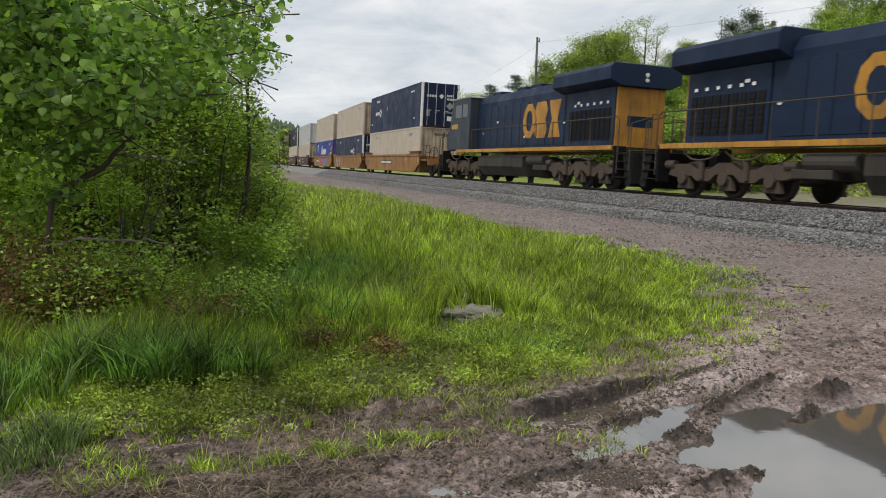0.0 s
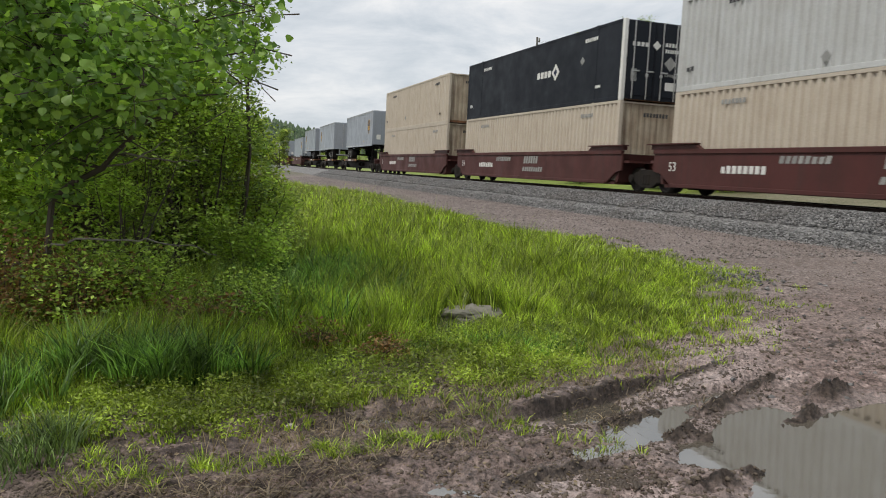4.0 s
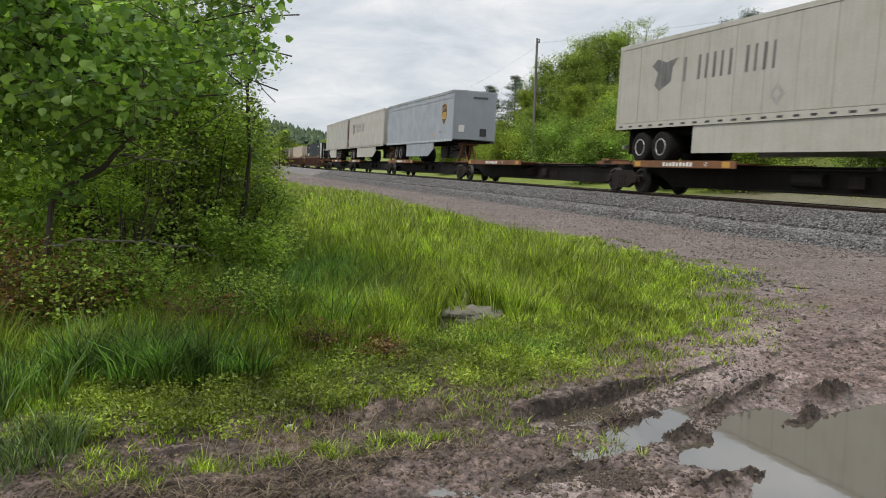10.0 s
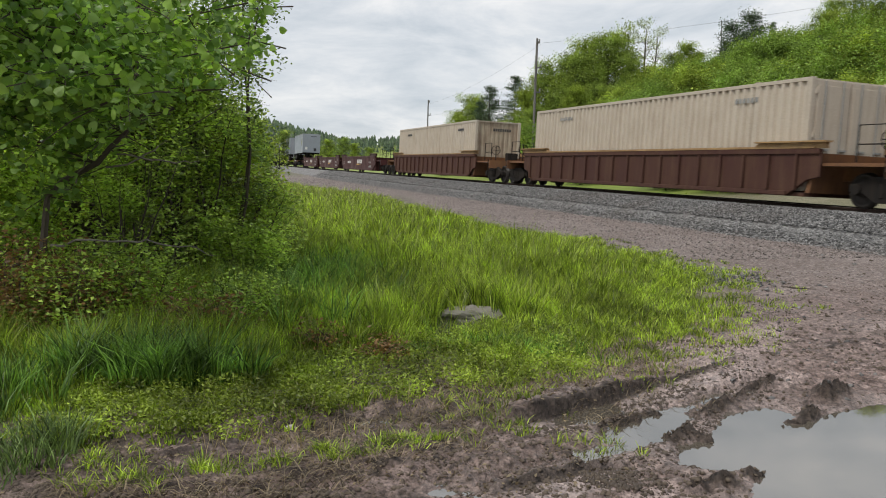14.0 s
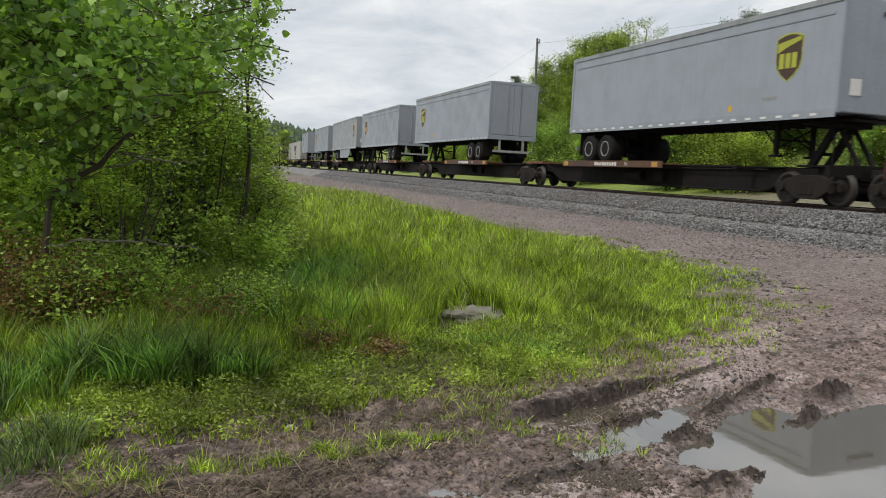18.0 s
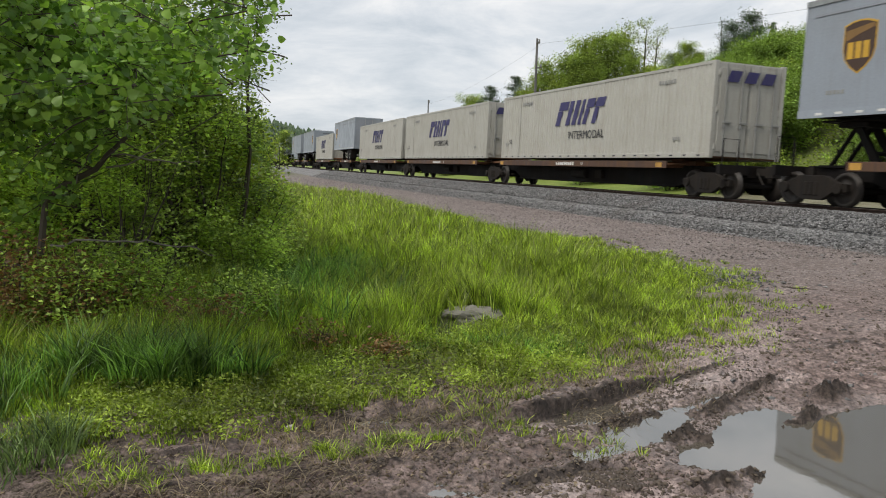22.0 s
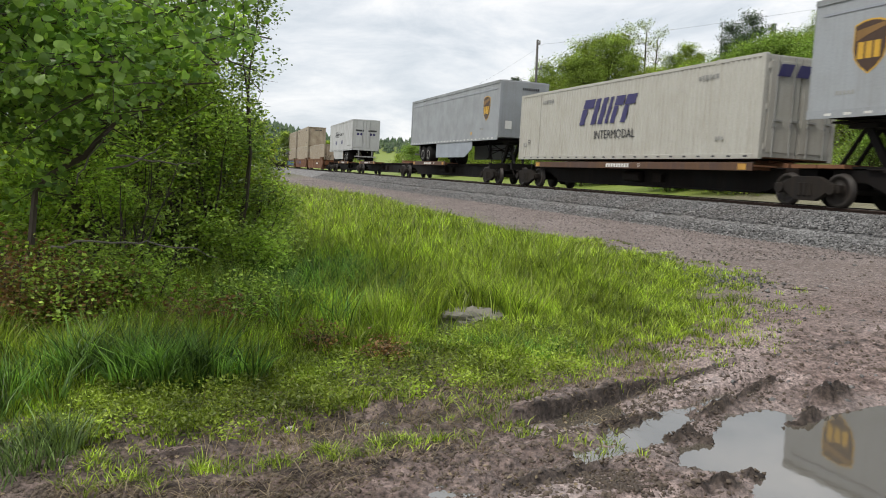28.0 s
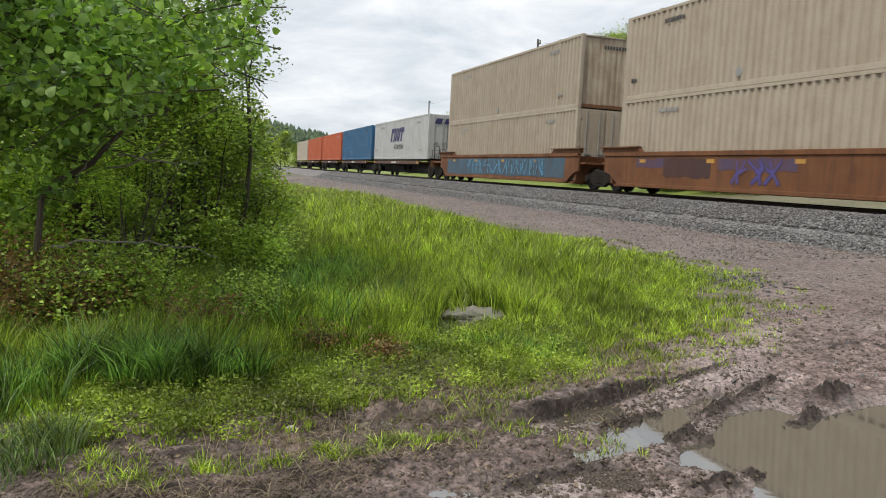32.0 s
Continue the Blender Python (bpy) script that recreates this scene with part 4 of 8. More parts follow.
def spine_unit(mid, half, lead, tail, label, group, nose=1, hitch_x=None, deck=(-6.2, -1.0), edge=None, hitch_up=True, marks=0):
    """nose: which end of this platform holds the hitch. deck: the stretch of tyre deck."""
    u = thing("spine_car", label, "rail car", group)
    part("centre_beam", lambda: spine_beam_mb(half), M_SPINE, u, "", 0.015, None, ("sbeam", half))
    dk = part("tyre_deck", lambda: deck_mb(*deck), M_DECK, u, "", 0, None, ("sdeck",) + deck)
    for sgn in (-1, 1):
        part("deck_edge", lambda: deck_edge_mb(*deck, sgn), edge or M_DKEDGE, u, "", 0.01, None, ("sedge", sgn) + deck)
    if hitch_up and hitch_x is not None:
        h = part("trailer_hitch", hitch_mb, M_DECK if edge is M_OCHRE else M_SPINE, u, "raised trailer hitch", 0, (hitch_x, 0, 0), "hitch")
        if nose < 0:
            h.rotation_euler = (0, 0, math.pi)
    else:
        part("folded_hitch", lambda: MB().box(-0.9, 0.9, -0.34, 0.34, 0.985, 1.12).box(-0.3, 0.3, -0.45, 0.45, 1.12, 1.2), M_DECK, u, "", 0.01, (nose * (half - 2.4), 0, 0), "fhitch")
    if marks:
        x = (deck[0] + deck[1]) / 2
        bars(u, M_MARKW, x - 0.9, x + 0.7, 0.91, 1.04, 9, -1.412, marks)
        words("lettering", "53", 0.17, M_MARKW, u, (x + 1.3, -1.412, 0.975))
        bars(u, M_YEDGE, deck[0] + 0.1, deck[0] + 0.6, 0.89, 1.06, 1, -1.412, marks)
        bars(u, M_YEDGE, deck[1] - 0.6, deck[1] - 0.1, 0.89, 1.06, 1, -1.412, marks)
    part("brake_gear", lambda: MB().rod((-0.9, -0.52, 0.62), (0.2, -0.52, 0.62), 0.19, 12).box(1.0, 1.5, -0.62, -0.4, 0.45, 0.75).line([(-half + 2, -0.6, 0.9), (half - 2, -0.6, 0.9)], 0.02), M_IRON, u, "", 0, None, ("sgear", half))
    truck(u, half) if lead == "joint" or lead == "end" else None
    if tail == "end":
        truck(u, -half)
    for e, what in ((1, lead), (-1, tail)):
        if what == "end":
            coupler(u, (half + 1.25) * e, e)
            part("end_sill", lambda: MB().box(min(e * (half - 0.3), e * (half + 1.1)), max(e * (half - 0.3), e * (half + 1.1)), -0.4, 0.4, 0.66, 0.97).box(min(e * (half + 0.95), e * (half + 1.1)), max(e * (half + 0.95), e * (half + 1.1)), -1.4, 1.4, 0.72, 1.0)
                 .line([(e * (half + 1.05), -1.3, 1.0), (e * (half + 1.05), -1.3, 1.75), (e * (half + 1.05), -0.75, 1.75), (e * (half + 1.05), -0.75, 1.0)], 0.02).line([(e * (half + 1.05), 1.3, 1.0), (e * (half + 1.05), 1.3, 1.75), (e * (half + 1.05), 0.75, 1.75), (e * (half + 1.05), 0.75, 1.0)], 0.02),
                 M_SPINE, u, "", 0, None, ("send", half, e))
        else:
            part("joint_plate", lambda: MB().box(min(e * (half - 0.9), e * (half - 0.02)), max(e * (half - 0.9), e * (half - 0.02)), -0.75, 0.75, 0.98, 1.08), M_DECK, u, "", 0, None, ("sjoint", half, e))
    return moves(u, mid, half)


# Locomotives
def loco(mid, turned, label, paint_mat, number=False):
    """A six-axle freight engine, 22.3 m long, cab towards +x in its own space."""
    u = thing("locomotive", label, "locomotive", "locomotives at the head")
    P = paint_mat
    part("underframe", lambda: MB().box(-10.6, 10.6, -1.42, 1.42, 1.36, 1.58).box(-10.2, 10.2, -0.6, 0.6, 0.55, 1.355), M_LBLACK, u, "", 0.01, None, ("lframe", P.name))
    for sgn in (-1, 1):
        a, b = sorted((sgn * 1.424, sgn * 1.50))
        part("sill_stripe", lambda: MB().box(-9.7, 7.4, a, b, 1.44, 1.60), M_LYEL, u, "yellow striped side sill", 0.008, None, ("lstripe", sgn))
    hood = [(-1.0, 1.585), (1.0, 1.585), (1.0, 4.0), (0.82, 4.38), (-0.82, 4.38), (-1.0, 4.0)]
    part("engine_hood", lambda: MB().prism(hood, "x", -5.3, 5.4), P, u, "", 0.02, None, ("lhood", P.name))
    part("radiator_hood", lambda: MB().prism([(-1.05, 1.585), (1.05, 1.585), (1.05, 3.80), (-1.05, 3.80)], "x", -9.0, -5.302), P, u, "", 0.02, None, ("lrad", P.name))
    wing = [(-1.05, 3.802), (1.05, 3.802), (1.52, 4.0), (1.52, 4.46), (1.36, 4.62), (-1.36, 4.62), (-1.52, 4.46), (-1.52, 4.0)]
    part("radiator_wing", lambda: MB().prism(wing, "x", -9.35, -4.6), P, u, "flared radiator housing", 0.02, None, ("lwing", P.name))
    part("radiator_roof", lambda: MB().box(-9.2, -4.8, -1.15, 1.15, 4.622, 4.66), M_ROOF, u, "", 0, None, "lwroof")
    part("hood_end", lambda: MB().box(-9.1, -9.003, -1.0, 1.0, 1.6, 3.78), M_LYEL, u, "yellow end of the hood", 0, None, "lhend")
    bars(u, M_LBLUE, 0, 1, 0, 1, 1, 0, 1).name = "logo_block"
    o = u.children[-1]
    o.data = MB().box(-9.11, -9.102, -0.55, 0.55, 2.35, 2.75).mesh("logo_block", M_LBLUE)
    part("end_lamp", lambda: MB().lathe([(0.07, -0.05), (0.07, 0.0)], (-9.36, 0, 4.25), "x", 12).lathe([(0.07, -0.05), (0.07, 0)], (-9.36, 0, 4.05), "x", 12).rod((-9.41, 0, 4.15), (-9.36, 0, 4.15), 0.02), M_MARKW, u, "", 0, None, "lel")
    # side doors and grilles
    for sgn in (-1, 1):
        for k in range(9):
            x = -8.75 + k * 0.375
            y = sgn * 1.052
            a, b = sorted((y, y + sgn * 0.03))
            part("hood_grille", lambda: grille_mb(0.13, 0.95, sgn), M_LBLACK, u, "", 0, (x + 0.15, y, 2.45), ("lgr", sgn))
        for k in range(11):
            x = -4.9 + k * 0.93
            a, b = sorted((sgn * 1.002, sgn * 1.022))
            part("hood_door", lambda: MB().box(0, 0.88, a, b, 1.75, 3.75).box(0.05, 0.1, min(a, b + sgn * 0.02), max(a + sgn * 0.02, b + 0.0), 2.5, 2.7), P, u, "", 0.008, (x, 0, 0), ("lhd", sgn, P.name))
        for px_, pz, ps, py in [(-8.6 + k * 0.52, 3.2, 0.15, 1.085) for k in range(6)] + [(-5.0, 2.6, 0.16, 1.03), (-1.0, 2.1, 0.2, 1.03), (2.4, 2.9, 0.2, 1.03), (4.4, 2.4, 0.18, 1.03), (-6.3, 3.3, 0.2, 1.085)]:
            ya, yb = sorted((sgn * py, sgn * (py + 0.006)))
            part("notice_plate", lambda: MB().box(0, ps, ya, yb, 0, 0.1), M_MARKW, u, "", 0, (px_, 0, pz), ("lnp", sgn, ps, py))
        # big yellow plain blocks where the lettering is
        y = sgn * 1.026
        a, b = sorted((y, y + sgn * 0.006))
        x0 = -3.6
        def ring(mb, cx, cz, r, w0, arc0, arc1, nseg=9):
            for i in range(nseg):
                t0 = arc0 + (arc1 - arc0) * i / nseg
                t1 = arc0 + (arc1 - arc0) * (i + 1) / nseg
                mb.prism([(cx + r * 0.85 * math.cos(t0), cz + r * math.sin(t0)), (cx + r * 0.85 * math.cos(t1), cz + r * math.sin(t1)), (cx + (r * 0.85 - w0) * math.cos(t1), cz + (r - w0) * math.sin(t1)), (cx + (r * 0.85 - w0) * math.cos(t0), cz + (r - w0) * math.sin(t0))], "y", a, b)
            return mb
        xx = -2.6 if sgn < 0 else -4.9
        xq = xx + (3.05 if sgn < 0 else 0.35)
        part("logo_shape", lambda: ring(MB(), xx + (0.85 if sgn < 0 else 3.55), 2.85, 0.82, 0.34, 0, 6.2832, 10), M_LYEL, u, "yellow painted emblem", 0, None, ("llc", sgn))
        part("logo_shape", lambda: MB().prism([(xx + 1.85, 2.05), (xx + 2.75, 2.05), (xx + 2.95, 2.4), (xx + 2.75, 2.85), (xx + 2.95, 3.3), (xx + 2.75, 3.65), (xx + 1.85, 3.65), (xx + 1.65, 3.3), (xx + 1.85, 2.85), (xx + 1.65, 2.4)], "y", a, b), M_LYEL, u, "yellow painted emblem", 0, None, ("lls", sgn))
        part("logo_shape", lambda: MB().prism([(xq, 2.05), (xq + 1.15, 2.05), (xq + 0.85, 2.85), (xq + 1.15, 3.65), (xq, 3.65), (xq + 0.3, 2.85)], "y", a, b), M_LYEL, u, "yellow painted emblem", 0, None, ("llx", sgn))
        # handrails
        part("handrail", lambda: rail_mb(sgn), M_TRUCKG, u, "", 0, None, ("lhr", sgn))
        for e in (-1, 1):
            well = part("step_well", lambda: steps_mb(e, sgn), M_LBLACK, u, "", 0, None, ("lst", e, sgn))
            for k in range(4):
                part("step", lambda: MB().box(min(e * 9.93, e * 10.72), max(e * 9.93, e * 10.72), min(sgn * 1.002, sgn * 1.42), max(sgn * 1.002, sgn * 1.42), 0.45 + 0.28 * k, 0.49 + 0.28 * k), M_LBLACK, well, "", 0, None, ("lstep", e, sgn, k))
            part("grab_rail", lambda: MB().line([(e * 10.0, sgn * 1.4, 0.6), (e * 10.0, sgn * 1.4, 2.5), (e * 9.75, sgn * 1.4, 2.65)], 0.025), M_TRUCKG, u, "dull grey grab rail", 0, None, ("lsr", e, sgn))
            part("grab_rail", lambda: MB().line([(e * 10.75, sgn * 1.35, 0.7), (e * 10.75, sgn * 1.35, 2.35), (e * 10.75, sgn * 0.6, 2.6)], 0.025), M_TRUCKG, u, "dull grey grab rail", 0, None, ("lsr2", e, sgn))
    # cab and nose
    cabm = M_LGREY
    cabp = [(5.42, 1.585), (8.6, 1.585), (8.6, 3.2), (8.25, 4.1), (8.05, 4.36), (5.42, 4.36)]
    part("cab", lambda: MB().prism(cabp, "y", -1.48, 1.48), cabm, u, "dust-greyed cab", 0.03, None, "lcab")
    part("cab_roof", lambda: MB().prism([(5.3, 4.362), (8.3, 4.362), (8.1, 4.44), (5.4, 4.44)], "y", -1.5, 1.5), M_MARKG, u, "", 0.01, None, "lcroof")
    part("nose", lambda: MB().prism([(8.602, 1.585), (10.3, 1.585), (10.45, 2.5), (9.9, 3.05), (8.602, 3.25)], "y", -1.05, 1.05), cabm, u, "", 0.05, None, "lnose")
    for sgn in (-1, 1):
        y = sgn * 1.482
        a, b = sorted((y, y + sgn * 0.012))
        for x0, x1 in ((5.75, 6.55), (6.7, 7.7)):
            part("cab_window", lambda: MB().box(x0, x1, a, b, 3.35, 4.05), M_GLASS, u, "", 0, None, ("lcw", sgn, x0))
        if number:
            bars(u, M_SHG, 7.3, 8.4, 2.75, 3.02, 4, y if sgn < 0 else y, 4).name = "number_bar"
    for yy in (-0.72, 0.72):
        part("windscreen", lambda: MB().prism([(8.55, 3.35), (8.6, 3.33), (8.28, 4.08), (8.24, 4.06)], "y", yy - 0.55, yy + 0.55), M_GLASS, u, "", 0, (0.02, 0, 0), ("lws", yy))
    for z, x in ((4.0, 5.35), (4.42, 0.5), (4.42, 2.2)):
        part("roof_box", lambda: MB().box(-0.6, 0.6, -0.5, 0.5, -0.05, 0.18), P, u, "", 0.02, (x - 1.2, 0, 4.44), ("lrb", P.name))
    # tank, air reservoirs, trucks, pilots
    tank = [(-1.3, 0.75), (-1.0, 0.30), (1.0, 0.30), (1.3, 0.75), (1.3, 1.18), (1.15, 1.28), (-1.15, 1.28), (-1.3, 1.18)]
    part("fuel_tank", lambda: MB().prism(tank, "x", -1.7 if not number else -1.4, 4.3), M_TANK, u, "dusty faceted fuel tank", 0.03, None, ("ltank", number))
    part("air_reservoir", lambda: MB().rod((-3.6, -1.12, 1.05), (-1.9, -1.12, 1.05), 0.24, 14).rod((-3.6, 1.12, 1.05), (-1.9, 1.12, 1.05), 0.24, 14).box(-4.0, -2.6, -1.3, 1.3, 0.62, 0.86), M_TANK, u, "", 0.015, None, "lair")
    for e in (-1, 1):
        cx = e * 6.75
        f = part("truck", loco_truck_mb, M_TRUCKG, u, "dusty three-axle truck frame with hanging cables", 0.012, (cx, 0, 0), "ltruck")
        for dx in (-1.95, 0, 1.95):
            for sgn in (-1, 1):
                w = part("wheel", lambda: wheel_mb(0.53), M_WHEEL, f, "", 0, (dx, sgn * 0.79, 0.53), "lwheel", True)
                if sgn > 0:
                    w.rotation_euler = (0, 0, math.pi)
        part("pilot", lambda: MB().prism([(10.25 * e, 1.36), (10.75 * e, 1.36), (10.95 * e, 0.25), (10.8 * e, 0.15), (10.6 * e, 0.15)], "y", -1.35, 1.35), M_LBLACK, u, "", 0.02, None, ("lpil", e))
        coupler(u, 10.8 * e, e)
        for sy in (-1, 1):
            part("hose", lambda: MB().line([(10.95 * e, sy * 0.5, 1.2), (11.1 * e, sy * 0.55, 0.7), (11.2 * e, sy * 0.5, 0.45)], 0.03), M_TYRE, u, "", 0, None, ("lhose", e, sy))
            part("end_rail", lambda: MB().line([(10.5 * e, sy * 1.3, 1.58), (10.5 * e, sy * 1.3, 2.6), (10.5 * e, sy * 0.5, 2.6), (10.5 * e, sy * 0.5, 1.6)], 0.022), M_TRUCKG, u, "", 0, None, ("ler", e, sy))
    return moves(u, mid, 6.75, 0, 0, turned)


def grille_mb(w, h, sgn):
    mb = MB().box(-w, w, 0, 0.03, -h * 0.62, h * 0.62) if sgn > 0 else MB().box(-w, w, -0.03, 0, -h * 0.62, h * 0.62)
    for k in range(7):
        z = -h * 0.55 + k * h * 1.1 / 7
        mb.box(-w * 0.85, w * 0.85, -0.045 if sgn < 0 else 0.03, -0.03 if sgn < 0 else 0.045, z, z + 0.05)
    return mb


def rail_mb(sgn):
    y = sgn * 1.45
    mb = MB().line([(-9.7, y, 2.62), (5.2, y, 2.62)], 0.022)
    for k in range(10):
        x = -9.6 + k * 1.63
        mb.line([(x, y, 1.58), (x, y, 2.62)], 0.018)
    return mb


def steps_mb(e, sgn):
    mb = MB()
    x0, x1 = sorted((e * 9.85, e * 10.8))
    xa, xb = sorted((e * 9.8, e * 9.86))
    a, b = sorted((sgn * 0.98, sgn * 1.44))
    mb.box(xa, xb, a, b, 0.38, 1.58)
    return mb.box(x0, x1, min(sgn * 0.95, sgn * 1.0), max(sgn * 0.95, sgn * 1.0), 0.4, 1.36)


def loco_truck_mb():
    mb = MB()
    for sgn in (-1, 1):
        a, b = sorted((sgn * 0.98, sgn * 1.2))
        prof = [(-2.75, 0.62), (-2.6, 0.95), (-1.7, 0.98), (-1.3, 0.82), (-0.7, 0.82), (-0.3, 1.02), (0.3, 1.02), (0.7, 0.82), (1.3, 0.82), (1.7, 0.98), (2.6, 0.95), (2.75, 0.62),
                (2.35, 0.55), (1.55, 0.60), (1.3, 0.45), (0.7, 0.45), (0.4, 0.66), (-0.4, 0.66), (-0.7, 0.45), (-1.3, 0.45), (-1.55, 0.60), (-2.35, 0.55)]
        mb.prism(prof, "y", a, b)
        for x in (-1.95, 0, 1.95):
            mb.lathe([(0.2, -0.09), (0.2, 0.09)], (x, sgn * 1.2, 0.53), "y", 12)
            c, d = sorted((sgn * 1.0, sgn * 1.16))
            mb.prism([(x - 0.34, 0.2), (x + 0.34, 0.2), (x + 0.22, 0.62), (x - 0.22, 0.62)], "y", c, d)
        for x in (-1.0, 1.0):
            mb.rod((x, sgn * 1.24, 0.5), (x, sgn * 1.24, 1.1), 0.1, 10)
            mb.line([(x - 0.9, sgn * 1.3, 1.34), (x - 0.45, sgn * 1.32, 1.12), (x, sgn * 1.32, 1.08), (x + 0.45, sgn * 1.32, 1.14), (x + 0.9, sgn * 1.3, 1.34)], 0.035)
        mb.rod((-2.9, sgn * 1.15, 0.95), (-2.45, sgn * 1.15, 0.95), 0.14, 10).rod((2.45, sgn * 1.15, 0.95), (2.9, sgn * 1.15, 0.95), 0.14, 10)
    mb.box(-2.6, 2.6, -0.98, -0.9, 0.6, 0.9).box(-2.6, 2.6, 0.9, 0.98, 0.6, 0.9).box(-0.5, 0.5, -0.95, 0.95, 0.7, 1.0)
    for x in (-1.95, 0, 1.95):
        mb.rod((x, -0.76, 0.53), (x, 0.76, 0.53), 0.1, 10)
    return mb


# The train, from its head
loco(3.95, False, "dark blue freight locomotive with a clean yellow sill stripe", M_LBLUE)
loco(26.35, True, "dusty dark blue freight locomotive, cab towards the cars", M_LBLUE, True)


def on_well(box, unit_mid, z=0.34, dx=0.0):
    return moves(box, unit_mid, 9.9, dx, z)


def three_wells(first, mat, label, group, loads, edge=None):
    mids = [first + 8.075 + 19.5 * k for k in range(3)]
    units = []
    for k, m in enumerate(mids):
        units.append(well_unit(m, mat, "end" if k == 0 else "joint", "end" if k == 2 else "joint", label, group, False, edge, 9.9))
        for j, box in enumerate(loads[k]):
            on_well(box, m, 0.34 + 2.9 * j)
    return units


G1 = "articulated well cars"
w1 = three_wells(41.95, M_YWELL, "ochre yellow well car with grimy sides and graffiti", G1, [
    [container(M_TAN, "tail", label="tan corrugated container in a yellow well car", dress=plain_dress(1)),
     container(M_NAVY, "lead", smooth=True, label="navy container with white marks, stacked on a tan one", post=M_MARKW, dress=navy_dress(-4.5, 11))],
    [container(M_NAVY, "lead", smooth=True, label="navy container under a tan one in a yellow well car", post=M_MARKW, dress=navy_dress(3.2, 12)),
     container(M_TAN, "tail", label="rust-streaked tan container stacked on a navy one", dress=plain_dress(2))],
    [container(M_BLUE, "lead", label="blue container with red leading posts and white lettering", post=M_RED, dress=stack_dress),
     container(M_TAN, "lead", door_mat=paint("rust-streaked tan paint", (0.45, 0.36, 0.26), (0.13, 0.06, 0.03), 1.0), label="tan container with rusty doors stacked on a blue one", dress=plain_dress(4, False))]])
for u in w1:
    bars(u, M_YEDGE, -6.0, -5.6, 1.0, 1.12, 1)
    bars(u, M_YEDGE, 5.2, 5.6, 1.0, 1.12, 1)
    words("lettering", "53", 0.42, M_MARKD, u, (-7.4, -1.478, 0.8))
part("number_board", MB().box(-2.6, 1.2, -1.478, -1.472, 0.70, 0.98), M_MARKD, w1[0])
bars(w1[0], M_MARKW, -2.4, 1.0, 0.76, 0.92, 10, -1.48, 31)
graffiti(w1[1], (M_MARKD, M_SILV), -6.9, -3.6, 0.42, 1.2, 5)
bars(w1[1], paint("brick red marking", (0.30, 0.06, 0.03), (0.3, 0.15, 0.05), 0.4), -1.9, -0.1, 0.7, 1.1, 3, -1.477, 8)
graffiti(w1[2], (M_RED, M_PINK), -2.6, 1.6, 0.4, 1.2, 6, fat=0.17)
graffiti(w1[2], (M_VIOL, M_CYAN), 2.0, 4.9, 0.4, 1.1, 7, fat=0.15)
part("number_board", MB().box(-5.3, -3.0, -1.478, -1.472, 0.70, 0.95), M_MARKD, w1[2])
bars(w1[2], M_MARKW, -5.2, -3.1, 0.75, 0.9, 10, -1.48, 32)
for u in (w1[0], w1[1]):
    part("notice_plate", MB().box(8.35, 8.7, -1.479, -1.472, 0.85, 1.2), M_YEDGE, u)

w2 = three_wells(105.40, M_MWELL, "dark maroon well car with white graffiti scrawls", G1, [
    [container(M_TAN, "tail", label="tan container under a white one in a maroon well car", dress=plain_dress(5)),
     container(M_WHITE, "tail", label="off-white corrugated container stacked on a tan one", dress=plain_dress(6))],
    [container(M_TAN, "tail", label="tan container under a black one", dress=plain_dress(7)),
     container(M_BLACK, "lead", smooth=True, label="black container with white marks stacked on a tan one", post=M_MARKW, dress=navy_dress(2.4, 13))],
    [container(M_TAN, "tail", label="tan container in a maroon well car", dress=plain_dress(8)),
     container(M_TAN, "tail", label="tan container stacked on another tan one", dress=plain_dress(9))]])
for k, u in enumerate(w2):
    bars(u, M_MARKW, -5.3, -3.4, 0.70, 0.92, 8, -1.477, 40 + k)
    words("lettering", "53", 0.42, M_MARKW, u, (-7.7, -1.478, 0.85))
    bars(u, M_MARKG, 0.2, 2.3, 0.55, 0.75, 9, -1.477, 50 + k, 0.06)
    bars(u, M_MARKG, -3.0, -1.2, 1.0, 1.2, 8, -1.477, 60 + k, 0.05)
    bars(u, M_MARKG, 0.3, 1.8, 0.9, 1.22, 6, -1.477, 70 + k, 0.05)

P_N = "grey parcel trailer with a brown shield"
P_T = "grey parcel trailer riding doors first"


def parcel(lead, length=13.7, back=False, skirt=False, skin=None, face=None, tandem=1.5, single=False):
    """A parcel trailer whose leading end lies lead metres back in the train; back: it rides nose last."""
    lb = (P_T if back else P_N) + (", with side skirts" if skirt else "") + (", short, single axle" if single else "")
    t = trailer(length, skin or M_ALU, lb, False, skirt, parcel_dress(face, back), tandem=tandem, single=single)
    return t, lead + length / 2, back


def on_spine(load, unit_mid, half, z=1.03):
    t, mid, back = load
    return moves(t, unit_mid, half, unit_mid - mid, z, back)


